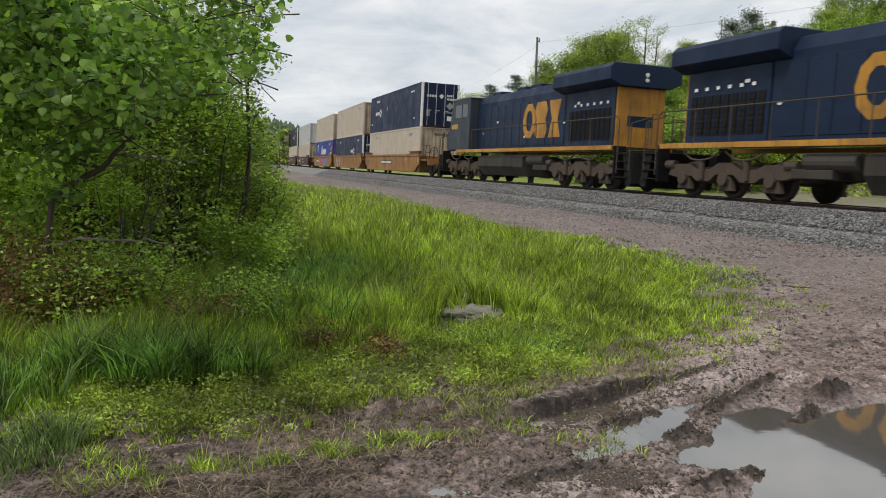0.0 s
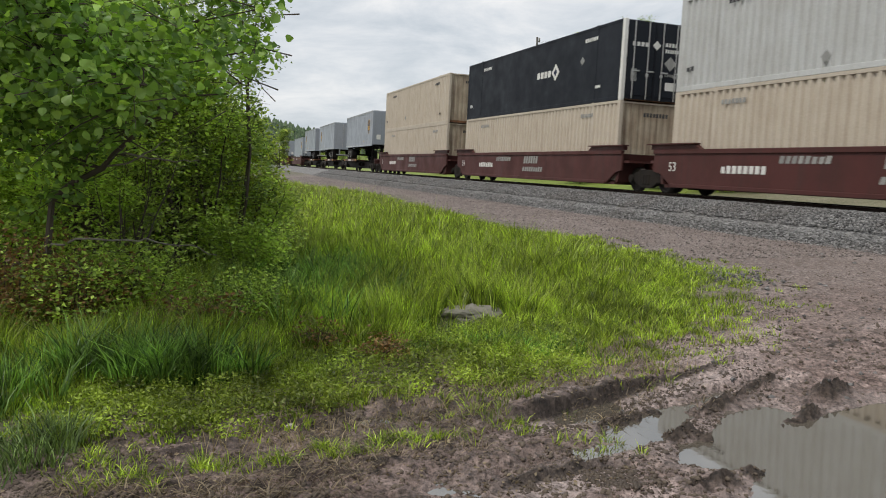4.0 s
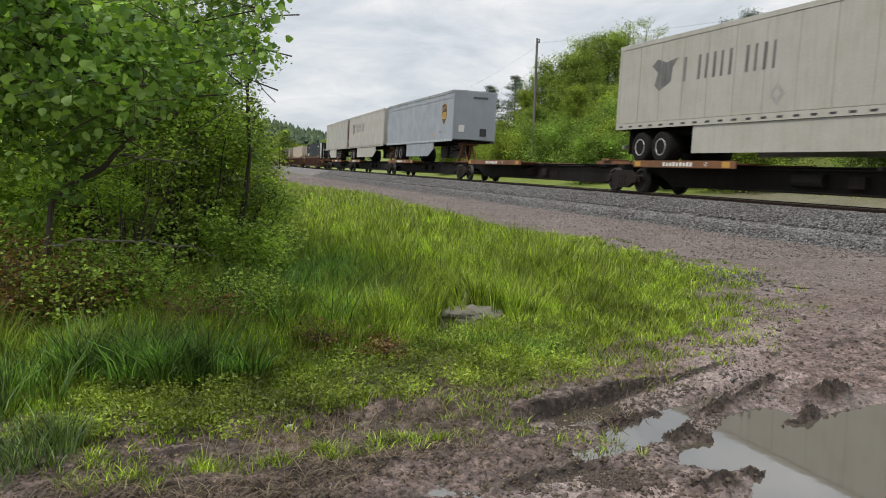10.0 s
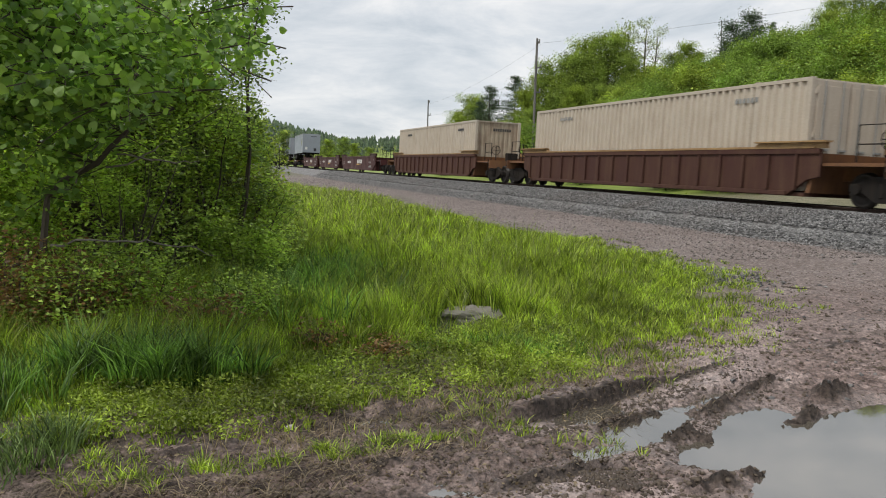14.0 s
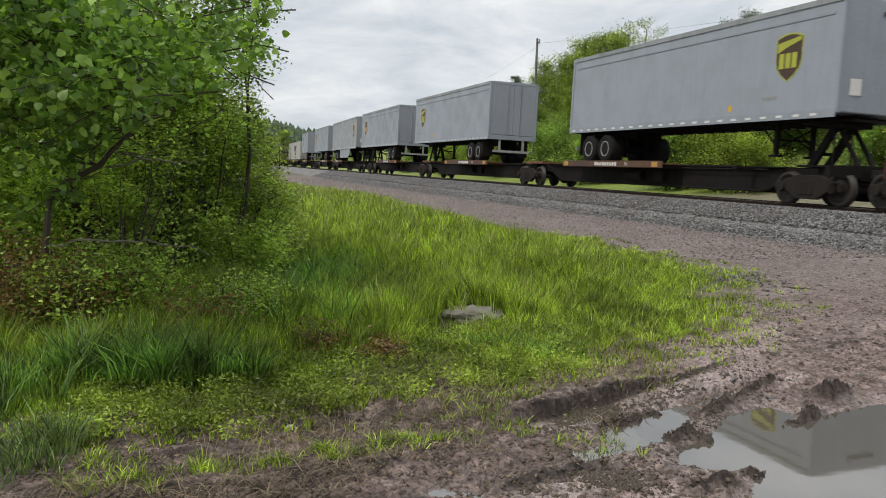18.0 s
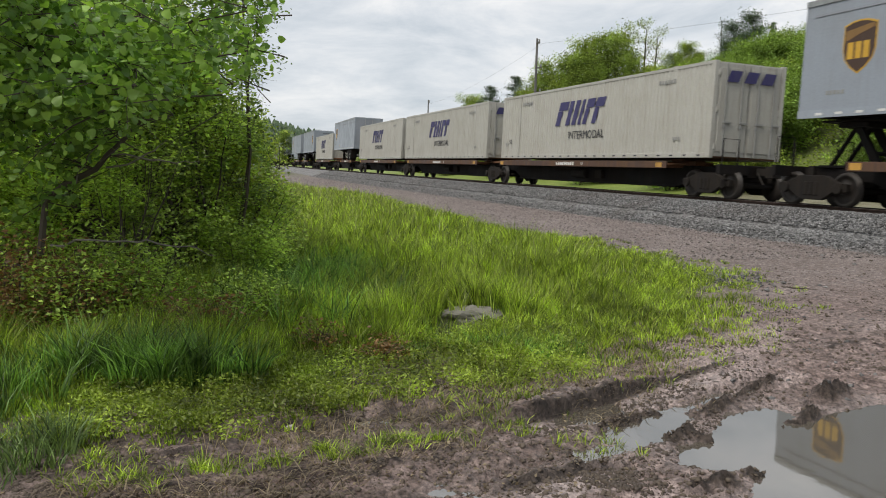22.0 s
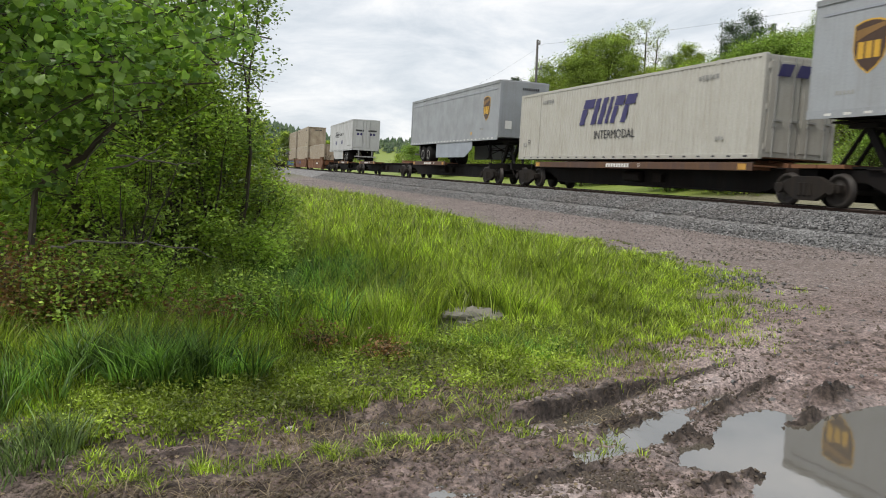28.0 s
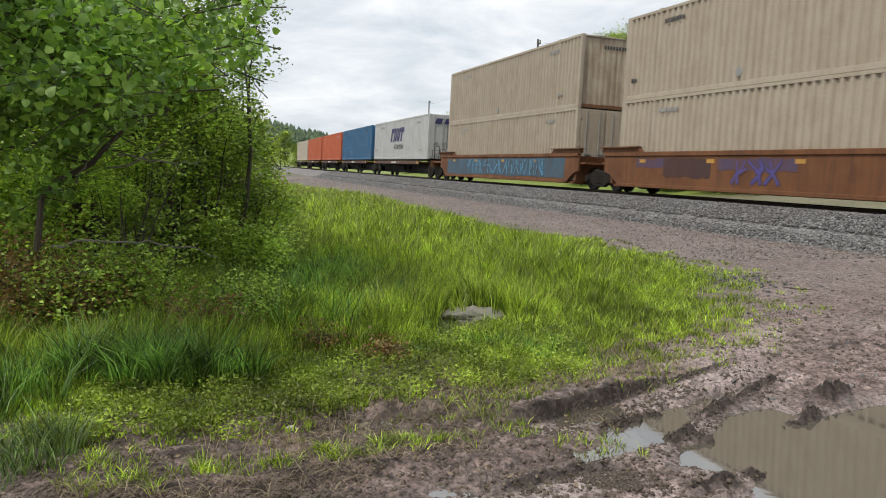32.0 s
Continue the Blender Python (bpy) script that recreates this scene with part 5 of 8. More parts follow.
def spine_car(first, pitch, loads, label, group, edge=None):
    """A row of spine platforms on shared trucks. loads: for each a trailer, a box or None."""
    n = len(loads)
    half = pitch / 2
    for k, load in enumerate(loads):
        mid = first + pitch * (k + 0.5)
        lead, tail = ("end" if k == 0 else "joint"), ("end" if k == n - 1 else "joint")
        if load is None:
            spine_unit(mid, half, lead, tail, label + ", empty", group, 1, None, (-6.6, 0.4), edge, False, 90 + k)
        elif isinstance(load, tuple):
            t, m, back = load
            L, tan = SIZES[t.name]
            dx = mid - m
            tyre = dx + (L / 2 - tan - 0.6) * (1 if back else -1)
            hitch = dx + (L / 2 - 0.95) * (-1 if back else 1)
            inner, outer = (4.6, 2.4) if not back else (2.4, 4.6)
            d = (round(max(-half + 1.2, tyre - outer), 2), round(min(half - 1.2, tyre + inner), 2))
            spine_unit(mid, half, lead, tail, label + ", carrying a trailer", group, -1 if back else 1, hitch - (0.35 if not back else -0.35), d, edge, True, 100 + k)
            on_spine(load, mid, half)
        else:
            spine_unit(mid, half, lead, tail, label + ", carrying a container", group, 1, None, (-7.0, 7.0), edge, False, 110 + k)
            moves(load, mid, half, mid - (SIZES[load.name][0] + 8.075), 1.20)


SIZES = {}


def P(lead, *a, **k):
    t, m, b = parcel(lead, *a, **k)
    SIZES[t.name] = ((a[0] if a else k.get("length", 13.7)), k.get("tandem", 1.5))
    return t, m, b


def haul(lead, kind, label, back=False, end=None, tandem=1.5, skin=None, dress=None):
    t = trailer(16.15, skin or M_CREAM, label, True, True, dress or haul_dress(kind, back), end, tandem=tandem)
    SIZES[t.name] = (16.15, tandem)
    return t, lead + 8.075, back


def box_at(lead, mat, **k):
    c = container(mat, smooth="fine" if mat is M_CREAM else False, **k)
    SIZES[c.name] = (lead, 0)
    return c


G2 = "spine cars"
S_L = "black spine car with rusty orange tyre decks"
spine_car(166.2, 17.2, [P(165.2), P(187.9, back=True), P(206.3, back=True)], S_L, G2)
for lead, mat, lb, kind in ((223.6, M_MWELL, "red-brown well car with white marks and yellow patches", 1), (247.55, M_OWELL, "rust orange well car with faded paint", 2)):
    mid = 219.9 + 11.9 if kind == 1 else 243.7 + 11.9
    u = well_unit(mid, mat, "end", "end", lb, "single well cars", False, None, 10.45)
    for q in range(7):
        bars(u, M_YEDGE if kind == 1 else M_OWELL, -5.8 + q * 1.9, -5.4 + q * 1.9, 1.05, 1.17, 1)
    bars(u, M_MARKW, -5.0, -3.7, 1.0, 1.17, 8, -1.477, 33)
    bars(u, M_MARKW, 0.6, 2.0, 0.98, 1.15, 8, -1.477, 34, 0.08)
    words("lettering", "53", 0.4, M_MARKW, u, (3.2, -1.478, 0.75))
    part("trailer_hitch", hitch_mb, M_SPINE, u, "", 0, (-2.5 if kind == 1 else -6.2, 0, -0.86), "hitch")
    t, m, b = parcel(lead, 13.7 if kind == 1 else 8.5, single=kind == 2)
    moves(t, mid, 10.45, mid - m, 0.305, b)
spine_car(269.6, 17.55, [haul(271.2, "first", "grubby white haulage trailer with faded lettering and a nose number"), None,
                         P(305.75, 16.15, skirt=True, tandem=2.9), haul(323.3, "second", "grubby white haulage trailer with a grey figure and lettering"),
                         haul(340.9, "third", "white haulage trailer with worn lettering and dark red doors", True, M_RED, 4.6)], "black spine car with yellow-edged rusty decks", G2, M_OCHRE)
G3 = "ribbed single well cars"
for k, (lead, c) in enumerate(((362.9, container(M_BLACK, "lead", smooth=True, label="dark navy container with white marks in a ribbed well car", post=M_MARKW, dress=navy_dress(-5.2, 14))),
                               (386.4, container(M_TAN, "lead", label="tan corrugated container with rod-locked doors in a ribbed well car", dress=plain_dress(14, False))),
                               (410.2, container(M_TAN, "tail", label="tan corrugated container with a plain front in a ribbed well car", dress=plain_dress(15))))):
    u = well_unit(lead + 8.075, M_RWELL, "end", "end", "rust-brown ribbed well car with a yellow top rail", G3, True, M_TANRAIL, 10.45)
    moves(c, lead + 8.075, 10.45, 0, 0.34)
w8 = three_wells(434.2, M_MWELL, "empty maroon well car with a white swoosh mark", G1, [[], [], []])
for k, u in enumerate(w8):
    for q in range(4):
        a = 0.3 + q * 0.62
        mark(u, "logo_bar", [(a, 0.78), (a + 0.46, 0.78), (a + 0.58, 1.12), (a + 0.12, 1.12)], M_MARKW, -1.476)
    mark(u, "logo_swoosh", [(0.0, 0.62), (2.0, 0.70), (2.0, 0.73), (0.2, 0.74)], M_SHG, -1.476)
    bars(u, M_MARKW, -5.0, -3.2, 0.80, 1.0, 9, -1.477, 80 + k)
    words("lettering", "53", 0.45, M_MARKW, u, (-7.3, -1.478, 0.78))
    words("lettering", "53", 0.22, M_MARKW, u, (7.9, -1.478, 1.1))
    bars(u, M_MARKG, 5.9, 7.2, 0.45, 0.62, 9, -1.477, 83 + k)
    bars(u, M_MARKG, 5.9, 6.9, 0.8, 0.95, 6, -1.477, 86 + k)
spine_car(494.8, 17.2, [P(493.8, face=M_SHL), P(516.6, back=True, face=M_SHL), P(535.2, back=True)], S_L, G2)
spine_car(551.3, 17.2, [P(551.9, 16.15, skirt=True, skin=M_ALU2, tandem=2.9), P(572.2, back=True), P(594.8, 8.5, back=True, single=True)], "black spine car with worn yellow deck edges", G2, None)
C_S = "cream white corrugated container with slanted indigo lettering"
spine_car(607.2, 17.2, [box_at(606.8, M_CREAM, label=C_S, dress=slant_dress(21, 0.1)), box_at(624.95, M_CREAM, label=C_S, dress=slant_dress(22, 0.1)),
                        box_at(642.15, M_CREAM, label=C_S, dress=slant_dress(23, 0.1)), P(661.25, back=True, tandem=2.7), box_at(676.5, M_CREAM, doors="tail", label=C_S + ", plain front", dress=slant_dress(24, 0.1))],
          "black spine car carrying boxes, with rusty decks", G2, None)
spine_car(696.3, 17.3, [P(695.4), P(713.4, 16.15, back=True, skirt=True, tandem=2.9), P(738.5, 8.5, back=True, single=True), P(749.25, 16.15, back=True, skirt=True, skin=M_ALU2, tandem=4.4), box_at(767.1, M_CREAM, label=C_S, dress=slant_dress(25, 0.1))],
          "black spine car with yellow-patched decks", G2, None)
spine_car(787.6, 17.4, [P(785.9, 16.15, skirt=True, skin=M_ALU2, tandem=2.9), None,
                        haul(825.1, "first", "white trailer with dark lettering, a rule and paired discs", True, M_WHITE, 3.1, M_WHITE, shipper_dress)], S_L, G2)
w9 = three_wells(847.0, M_OWELL, "faded rust-orange well car with blue graffiti", G1, [
    [container(M_TAN2, "tail", label="single tan container in a rust-orange well car", dress=plain_dress(16))],
    [container(M_TAN2, "tail", label="tan container under another in a rust-orange well car", dress=plain_dress(17)), container(M_TAN2, "tail", label="rust-streaked tan container stacked on another", dress=plain_dress(18))],
    [container(M_TAN2, "lead", label="tan container with rod-locked doors under another", dress=plain_dress(19, False)), container(M_TAN2, "tail", label="brown-stained tan container stacked on another", dress=plain_dress(20))]])
part("number_board", MB().box(1.6, 4.2, -1.478, -1.472, 0.70, 0.98), M_MARKD, w9[0])
bars(w9[0], M_MARKW, 1.75, 4.05, 0.76, 0.92, 10, -1.48, 35)
for u in w9:
    for q in range(4):
        bars(u, M_YEDGE, -6.4 + q * 3.6, -5.9 + q * 3.6, 1.05, 1.16, 1)
M_FADEB = paint("faded blue overspray", (0.045, 0.100, 0.150), (0.09, 0.06, 0.045), 0.7, 0.7)
M_FADEV = paint("faded violet overspray", (0.065, 0.048, 0.105), (0.13, 0.055, 0.03), 0.9, 0.7)
M_FADER = paint("dark maroon patch", (0.060, 0.026, 0.022), (0.11, 0.05, 0.03), 0.6, 0.7)
sprayed_panel(w9[1], M_FADEV, -6.6, -5.0, 0.85, 1.24, 15)
sprayed_panel(w9[1], M_FADER, -5.0, -2.6, 0.55, 1.24, 18)
sprayed_panel(w9[1], M_FADEV, -2.3, 0.9, 0.80, 1.22, 16)
graffiti(w9[1], (M_FADEV, M_VIOL), -1.6, 0.4, 0.5, 1.1, 16, fat=0.05)
sprayed_panel(w9[2], M_FADEB, -7.4, 7.6, 0.36, 1.25, 19)
graffiti(w9[2], (M_FADEB, M_CYAN), -4.2, 5.6, 0.5, 1.15, 17, fat=0.045)
spine_car(906.2, 17.3, [box_at(906.3, M_WHITE, label="white container with slanted lettering", dress=slant_dress(26, 0.1)), box_at(923.8, M_TEAL, label="sea blue container with white marks", dress=plain_dress(27)),
                        box_at(941.1, M_ORANGE, label="orange-red container on a spine car", dress=plain_dress(28)), box_at(958.4, M_ORANGE, label="weathered orange-red container on a spine car", dress=plain_dress(29)),
                        box_at(975.7, M_TAN, label="tan container on a spine car", dress=plain_dress(30))], S_L, G2)
# ---- Ground ----
def smooth_step(a, b, v):
    t = np.clip((v - a) / (b - a), 0, 1)
    return t * t * (3 - 2 * t)


def value_noise(x, y, scale, seed=0, octaves=3):
    """Smooth random heights, about -1 to 1."""
    out, amp, tot = 0.0, 1.0, 0.0
    for o in range(octaves):
        u, v = x * scale, y * scale
        i, j = np.floor(u), np.floor(v)
        fu, fv = u - i, v - j
        fu, fv = fu * fu * (3 - 2 * fu), fv * fv * (3 - 2 * fv)

        def h(a, b):
            n = np.sin(a * 127.1 + b * 311.7 + (seed + o) * 74.7) * 43758.5453
            return (n - np.floor(n)) * 2 - 1
        out = out + amp * ((h(i, j) * (1 - fu) + h(i + 1, j) * fu) * (1 - fv) + (h(i, j + 1) * (1 - fu) + h(i + 1, j + 1) * fu) * fv)
        tot += amp
        amp *= 0.5
        scale *= 2.1
    return out / tot


def inside(px, py, poly):
    """Signed distance to a polygon, positive inside."""
    d = np.full(px.shape, 1e9)
    odd = np.zeros(px.shape, bool)
    for (ax, ay), (bx, by) in zip(poly, poly[1:] + poly[:1]):
        ex, ey = bx - ax, by - ay
        t = np.clip(((px - ax) * ex + (py - ay) * ey) / (ex * ex + ey * ey), 0, 1)
        d = np.minimum(d, np.hypot(px - ax - t * ex, py - ay - t * ey))
        odd ^= ((ay > py) != (by > py)) & (px < (bx - ax) * (py - ay) / (by - ay + 1e-12) + ax)
    return np.where(odd, d, -d)


def along(px, py, line):
    """Distance to a line of points, the side (+ left) and the length run along it."""
    best, run, side = np.full(px.shape, 1e9), np.zeros(px.shape), np.zeros(px.shape)
    base = 0.0
    for (ax, ay), (bx, by) in zip(line, line[1:]):
        ex, ey = bx - ax, by - ay
        ll = math.hypot(ex, ey)
        t = np.clip(((px - ax) * ex + (py - ay) * ey) / (ll * ll), 0, 1)
        d = np.hypot(px - ax - t * ex, py - ay - t * ey)
        s = ((py - ay) * ex - (px - ax) * ey) / ll
        near = d < best
        best, run, side = np.where(near, d, best), np.where(near, base + t * ll, run), np.where(near, s, side)
        base += ll
    return best, run, side


_ts = np.arange(-1000, 1200, 4.0)
_tx, _ty, _tt = np.interp(_ts, _s, _x), np.interp(_ts, _s, _y), np.interp(_ts, _s, _th)


def from_track(px, py):
    """For points of the plan: their distance from the track (+ on the camera's side) and the length s beside them."""
    px, py = np.asarray(px, float), np.asarray(py, float)
    shape = px.shape
    fx, fy = px.ravel(), py.ravel()
    q, ss = np.empty(fx.shape), np.empty(fx.shape)
    for a in range(0, len(fx), 20000):
        bx, by = fx[a:a + 20000], fy[a:a + 20000]
        k = np.argmin((bx[:, None] - _tx) ** 2 + (by[:, None] - _ty) ** 2, axis=1)
        dx, dy = bx - _tx[k], by - _ty[k]
        q[a:a + 20000] = -np.sin(_tt[k]) * dx + np.cos(_tt[k]) * dy
        ss[a:a + 20000] = _ts[k] + np.cos(_tt[k]) * dx + np.sin(_tt[k]) * dy
    return q.reshape(shape), ss.reshape(shape)


GRASS = [(-12.0, 60.0), (-8.1, 47.8), (-2.2, 36.0), (1.3, 22.2), (2.5, 17.5), (3.2, 14.4), (4.3, 11.8), (4.1, 10.75), (2.96, 8.2), (2.04, 7.3), (1.25, 6.2), (0.5, 5.7),
         (0.03, 5.36), (-0.38, 5.14), (-0.68, 4.94), (-0.91, 4.77), (-1.16, 4.50), (-1.43, 4.37), (-1.72, 4.25), (-1.82, 4.0), (-1.78, 3.75), (-1.85, 3.5), (-3.0, 2.6), (-12.0, 2.0), (-60.0, 30.0), (-60.0, 120.0)]
POND = [(1.93, 5.19), (2.25, 5.36), (2.34, 5.23), (2.21, 5.0), (2.38, 5.06), (2.57, 5.22), (2.82, 5.34), (3.16, 5.52), (4.4, 5.8), (4.2, 3.5), (2.2, 3.3), (1.55, 3.7), (1.69, 4.01), (1.74, 4.25), (1.61, 4.2), (1.46, 4.24), (1.37, 4.27), (1.44, 4.52), (1.71, 4.75)]
POOL_A = [(0.79, 4.99), (1.15, 5.34), (1.18, 5.19), (1.02, 5.03), (0.79, 4.91)]
POOL_B = [(1.05, 4.70), (1.04, 4.85), (1.26, 4.96), (1.33, 5.09), (1.54, 5.20), (1.53, 5.02), (1.44, 4.86), (1.24, 4.74), (1.15, 4.65)]
BANK_A = [(0.35, 4.75), (0.63, 4.92), (0.88, 5.13), (1.16, 5.37), (1.57, 5.75), (1.91, 5.99), (2.48, 6.58), (3.0, 7.1)]
BANK_B = [(0.20, 3.68), (0.31, 3.77), (0.48, 3.91), (0.66, 4.01), (0.9, 4.12), (1.15, 4.16)]
RUT_B = [(-0.3, 3.5), (0.02, 3.72), (0.37, 3.95), (0.88, 4.36), (1.3, 4.75), (1.62, 5.22), (2.3, 5.88), (3.2, 7.0), (4.6, 8.6)]
RUT_D = [(-2.2, 4.12), (-1.2, 4.42), (-0.5, 4.80), (0.3, 5.05)]
SPOIL = ([(1.72, 5.12), (2.05, 5.51), (2.5, 6.0)], [(2.23, 4.95), (2.48, 5.23), (2.78, 5.62), (2.96, 5.76)], [(1.36, 4.64), (1.53, 4.76), (1.67, 4.64)], [(1.05, 4.84), (1.27, 5.04), (1.44, 5.13)],
         [(1.34, 3.92), (1.48, 3.95)], [(1.69, 4.09), (1.83, 4.16), (1.92, 4.15)], [(1.78, 3.78), (1.99, 3.85)], [(2.58, 4.64), (2.77, 4.82)])
TREAD = ([(1.39, 5.47), (1.77, 5.86), (2.16, 6.22), (2.6, 6.61)], [(1.42, 5.03), (1.83, 5.48), (2.26, 5.96), (2.77, 6.43)], [(2.35, 5.68), (2.84, 6.25)])
WATER = -0.035


def lay(x, y, more=False):
    """Height of the ground, and how grassy, gravelly and wet it is (and how cloddy or, on bank faces, shaded dark, and
    how silted).
    """
    x, y = np.asarray(x, float), np.asarray(y, float)
    q, s = from_track(x, y)
    z = 0.17 * smooth_step(5, 15, y)
    g_in = inside(x, y, GRASS)
    n1 = value_noise(x, y, 1.3, 3, 4)
    n2 = value_noise(x, y, 6.0, 9, 4)
    n3 = value_noise(x, y, 24.0, 5, 2)
    grass = smooth_step(-0.35, 0.25, g_in + 0.55 * n1 + 0.25 * n2)
    near = 1 - smooth_step(8, 13, y)
    lane = near * (1 - grass)
    n4 = value_noise(x, y, 13.0, 14, 3)
    ridge = (1 - np.abs(value_noise(x, y, 3.4, 17, 3)) * 2.2)
    rough = smooth_step(-0.25, 0.35, value_noise(x, y, 0.8, 29, 2)) * (1 - smooth_step(7.5, 11, y))
    z = z + 0.018 * n1 * (1 - smooth_step(12, 30, y)) + (0.022 * n2 + 0.016 * n3) * (0.35 + 0.65 * lane) * (1 - smooth_step(14, 40, y))
    calm = 1 - 0.6 * smooth_step(0.1, 0.5, x) * (1 - smooth_step(6.0, 7.0, y))
    z = z - 0.020 * lane * smooth_step(0.0, 0.5, x) * (1 - smooth_step(6.5, 8.0, y))
    # wheels drag the mud into long low ridges and pale smears
    u, v = 0.75 * x + 0.66 * y, -0.66 * x + 0.75 * y
    drag = value_noise(u * 0.55 + 0.2 * n1, v * 4.2 + 0.5 * n1, 1.0, 41, 3)
    z = z + lane * calm * (0.25 + 0.75 * rough) * (0.015 * n4 + 0.010 * ridge + 0.014 * (0.5 - np.abs(n3))) + lane * 0.022 * drag
    wet = np.zeros_like(z)
    clod_shade = lane * smooth_step(0.30, 0.62, n4 + 0.5 * n2 + 0.35 * drag) * (0.2 + 0.8 * rough)
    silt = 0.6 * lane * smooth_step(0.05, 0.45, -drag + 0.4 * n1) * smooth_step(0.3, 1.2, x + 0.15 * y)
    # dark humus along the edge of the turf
    clod_shade = np.maximum(clod_shade, 0.8 * smooth_step(-1.6, -0.5, g_in + 0.4 * n2) * (1 - smooth_step(0.2, 0.8, x)) * near * smooth_step(-0.45, 0.30, n2 + n4 + 0.3 * n1))
    fine = value_noise(x, y, 46.0, 31, 2)
    z = z + lane * (0.010 * (0.45 - np.abs(fine)) + 0.008 * n4 * n2)
    near_lane = y < 10
    # worn ruts
    for line, wid, deep in ((RUT_B, 0.14, 0.045), (RUT_D, 0.11, 0.045)):
        d, run, side = along(x, y, line)
        d = np.abs(d + 0.05 * n2 + 0.02 * n3)
        fade = smooth_step(0.0, 0.5, run) * (1 - smooth_step(2.6, 4.6, run) * 0.75) * near_lane
        z = z - deep * fade * np.exp(-(d / wid) ** 2)
        z = z + 0.012 * fade * np.exp(-((np.abs(side) - 2.1 * wid) / (0.75 * wid)) ** 2) * (d < 0.6) * (0.6 + 0.9 * n2)
        wet = np.maximum(wet, fade * np.exp(-(d / (2.2 * wid)) ** 2))
    # banks cut steep by wheels, with a flat silted floor before them
    for line, tall, wide, floor, last in ((BANK_A, 0.125, 0.24, -0.024, 3.4), (BANK_B, 0.075, 0.20, -0.016, 1.1)):
        d, run, side = along(x, y, line)
        side = side + 0.035 * n2 + 0.014 * n3
        fade = smooth_step(0.0, 0.3, run) * (1 - smooth_step(0.62 * last, last, run)) * (d < 1.2)
        flat = smooth_step(-wide - 0.10, -wide + 0.02, side) * (side < 0.02) * fade
        z = z + flat * 0.85 * (floor + 0.06 * smooth_step(1.0, 2.6, run) * (tall > 0.08) - z)
        z = z + tall * fade * (1 - 0.6 * smooth_step(1.0, 1.9, run) * (tall > 0.08)) * smooth_step(0.0, 0.035, side) * np.exp(-(np.maximum(side, 0) / 0.30) ** 2) * (0.85 + 0.4 * n2)
        silt = np.maximum(silt, flat)
        clod_shade = clod_shade * (1 - 0.85 * flat)
        # the steep faces also take the clods' dark colour: wet earth plus painted shade
        clod_shade = np.maximum(clod_shade, fade * smooth_step(-0.06, -0.01, side) * (1 - smooth_step(0.05, 0.11, side + 0.05 * n4)))
        wet = np.maximum(wet, 0.8 * flat)
    # tyre lugs pressed in the mud
    for line in TREAD:
        d, run, side = along(x, y, line)
        band = smooth_step(0.12, 0.08, d) * smooth_step(0.05, 0.3, run) * (run < 1.75)
        z = z + band * 0.013 * np.clip(2.5 * np.sin(run * 2 * math.pi / 0.07 + np.abs(side) * 22), -1, 1)
        silt = np.maximum(silt, 0.6 * band)
    for poly, deep in ((POND, 0.11), (POOL_A, 0.07), (POOL_B, 0.10)):
        e = inside(x, y, poly) + 0.05 * n2 + 0.03 * n3
        z = z - deep * smooth_step(-0.16, 0.20, e)
        wet = np.maximum(wet, smooth_step(-0.5, 0.0, e))
        silt = np.maximum(silt, smooth_step(-0.30, -0.05, e) * 0.6)
    # spoil thrown up beside the wheels
    for line in SPOIL:
        d, run, side = along(x, y, line)
        lump = np.exp(-(d / 0.085) ** 2) * smooth_step(-0.6, 0.2, n4 + n2) * near_lane
        z = z + lump * (0.024 + 0.024 * n2 + 0.040 * n3 + 0.035 * n4 + 0.03 * fine)
        clod_shade = np.maximum(clod_shade, np.minimum(1, 1.4 * lump))
        silt = silt * (1 - lump)
    for cx, cy, r, h in ((1.84, 4.16, 0.08, 0.035), (2.80, 5.65, 0.16, 0.05)):
        lump = np.exp(-(((x - cx) ** 2 + (y - cy) ** 2) / r ** 2))
        z = z + h * lump * (0.8 + 0.9 * n2 + 0.5 * n4)
        clod_shade = np.maximum(clod_shade, np.minimum(1, 1.3 * lump))
    # the low heap with a stone on it, in the grass
    z = z + 0.09 * np.exp(-(((x - 0.25) / 0.6) ** 2 + ((y - 8.0) / 0.35) ** 2))
    # beyond the track: a level verge, then the hillside on the right, and far ridges
    far = smooth_step(2.6, 4.5, -q)
    z = z + far * 0.36
    rise = 9.5 * (1 - smooth_step(55, 135, s)) * (1 - 0.3 * smooth_step(-60, -300, s))
    z = z + far * rise * smooth_step(7, 38, -q) + far * (1 - smooth_step(60, 140, s)) * 6 * smooth_step(38, 120, -q)
    dist = np.hypot(x, y)
    z = z + 26 * np.exp(-(((x + 170) / 95) ** 2 + ((y - 640) / 110) ** 2)) + 30 * np.exp(-(((x + 40) / 260) ** 2 + ((y - 1100) / 150) ** 2))
    z = z + smooth_step(900, 2400, dist) * 25 * (0.6 + 0.5 * value_noise(x, y, 0.0016, 4, 2))
    grass = np.maximum(grass, smooth_step(3.2, 4.4, -q))
    grass = np.maximum(grass, smooth_step(70, 110, dist) * (np.abs(q) > 3.5))
    patch = ((x - 2.75) / 0.5) ** 2 + ((y - 11.6) / 0.6) ** 2
    patch2 = ((x - 4.0) / 0.4) ** 2 + ((y - 11.2) / 0.5) ** 2
    bare = np.exp(-patch) + np.exp(-patch2)
    grass = grass * (1 - 0.8 * np.clip(bare, 0, 1))
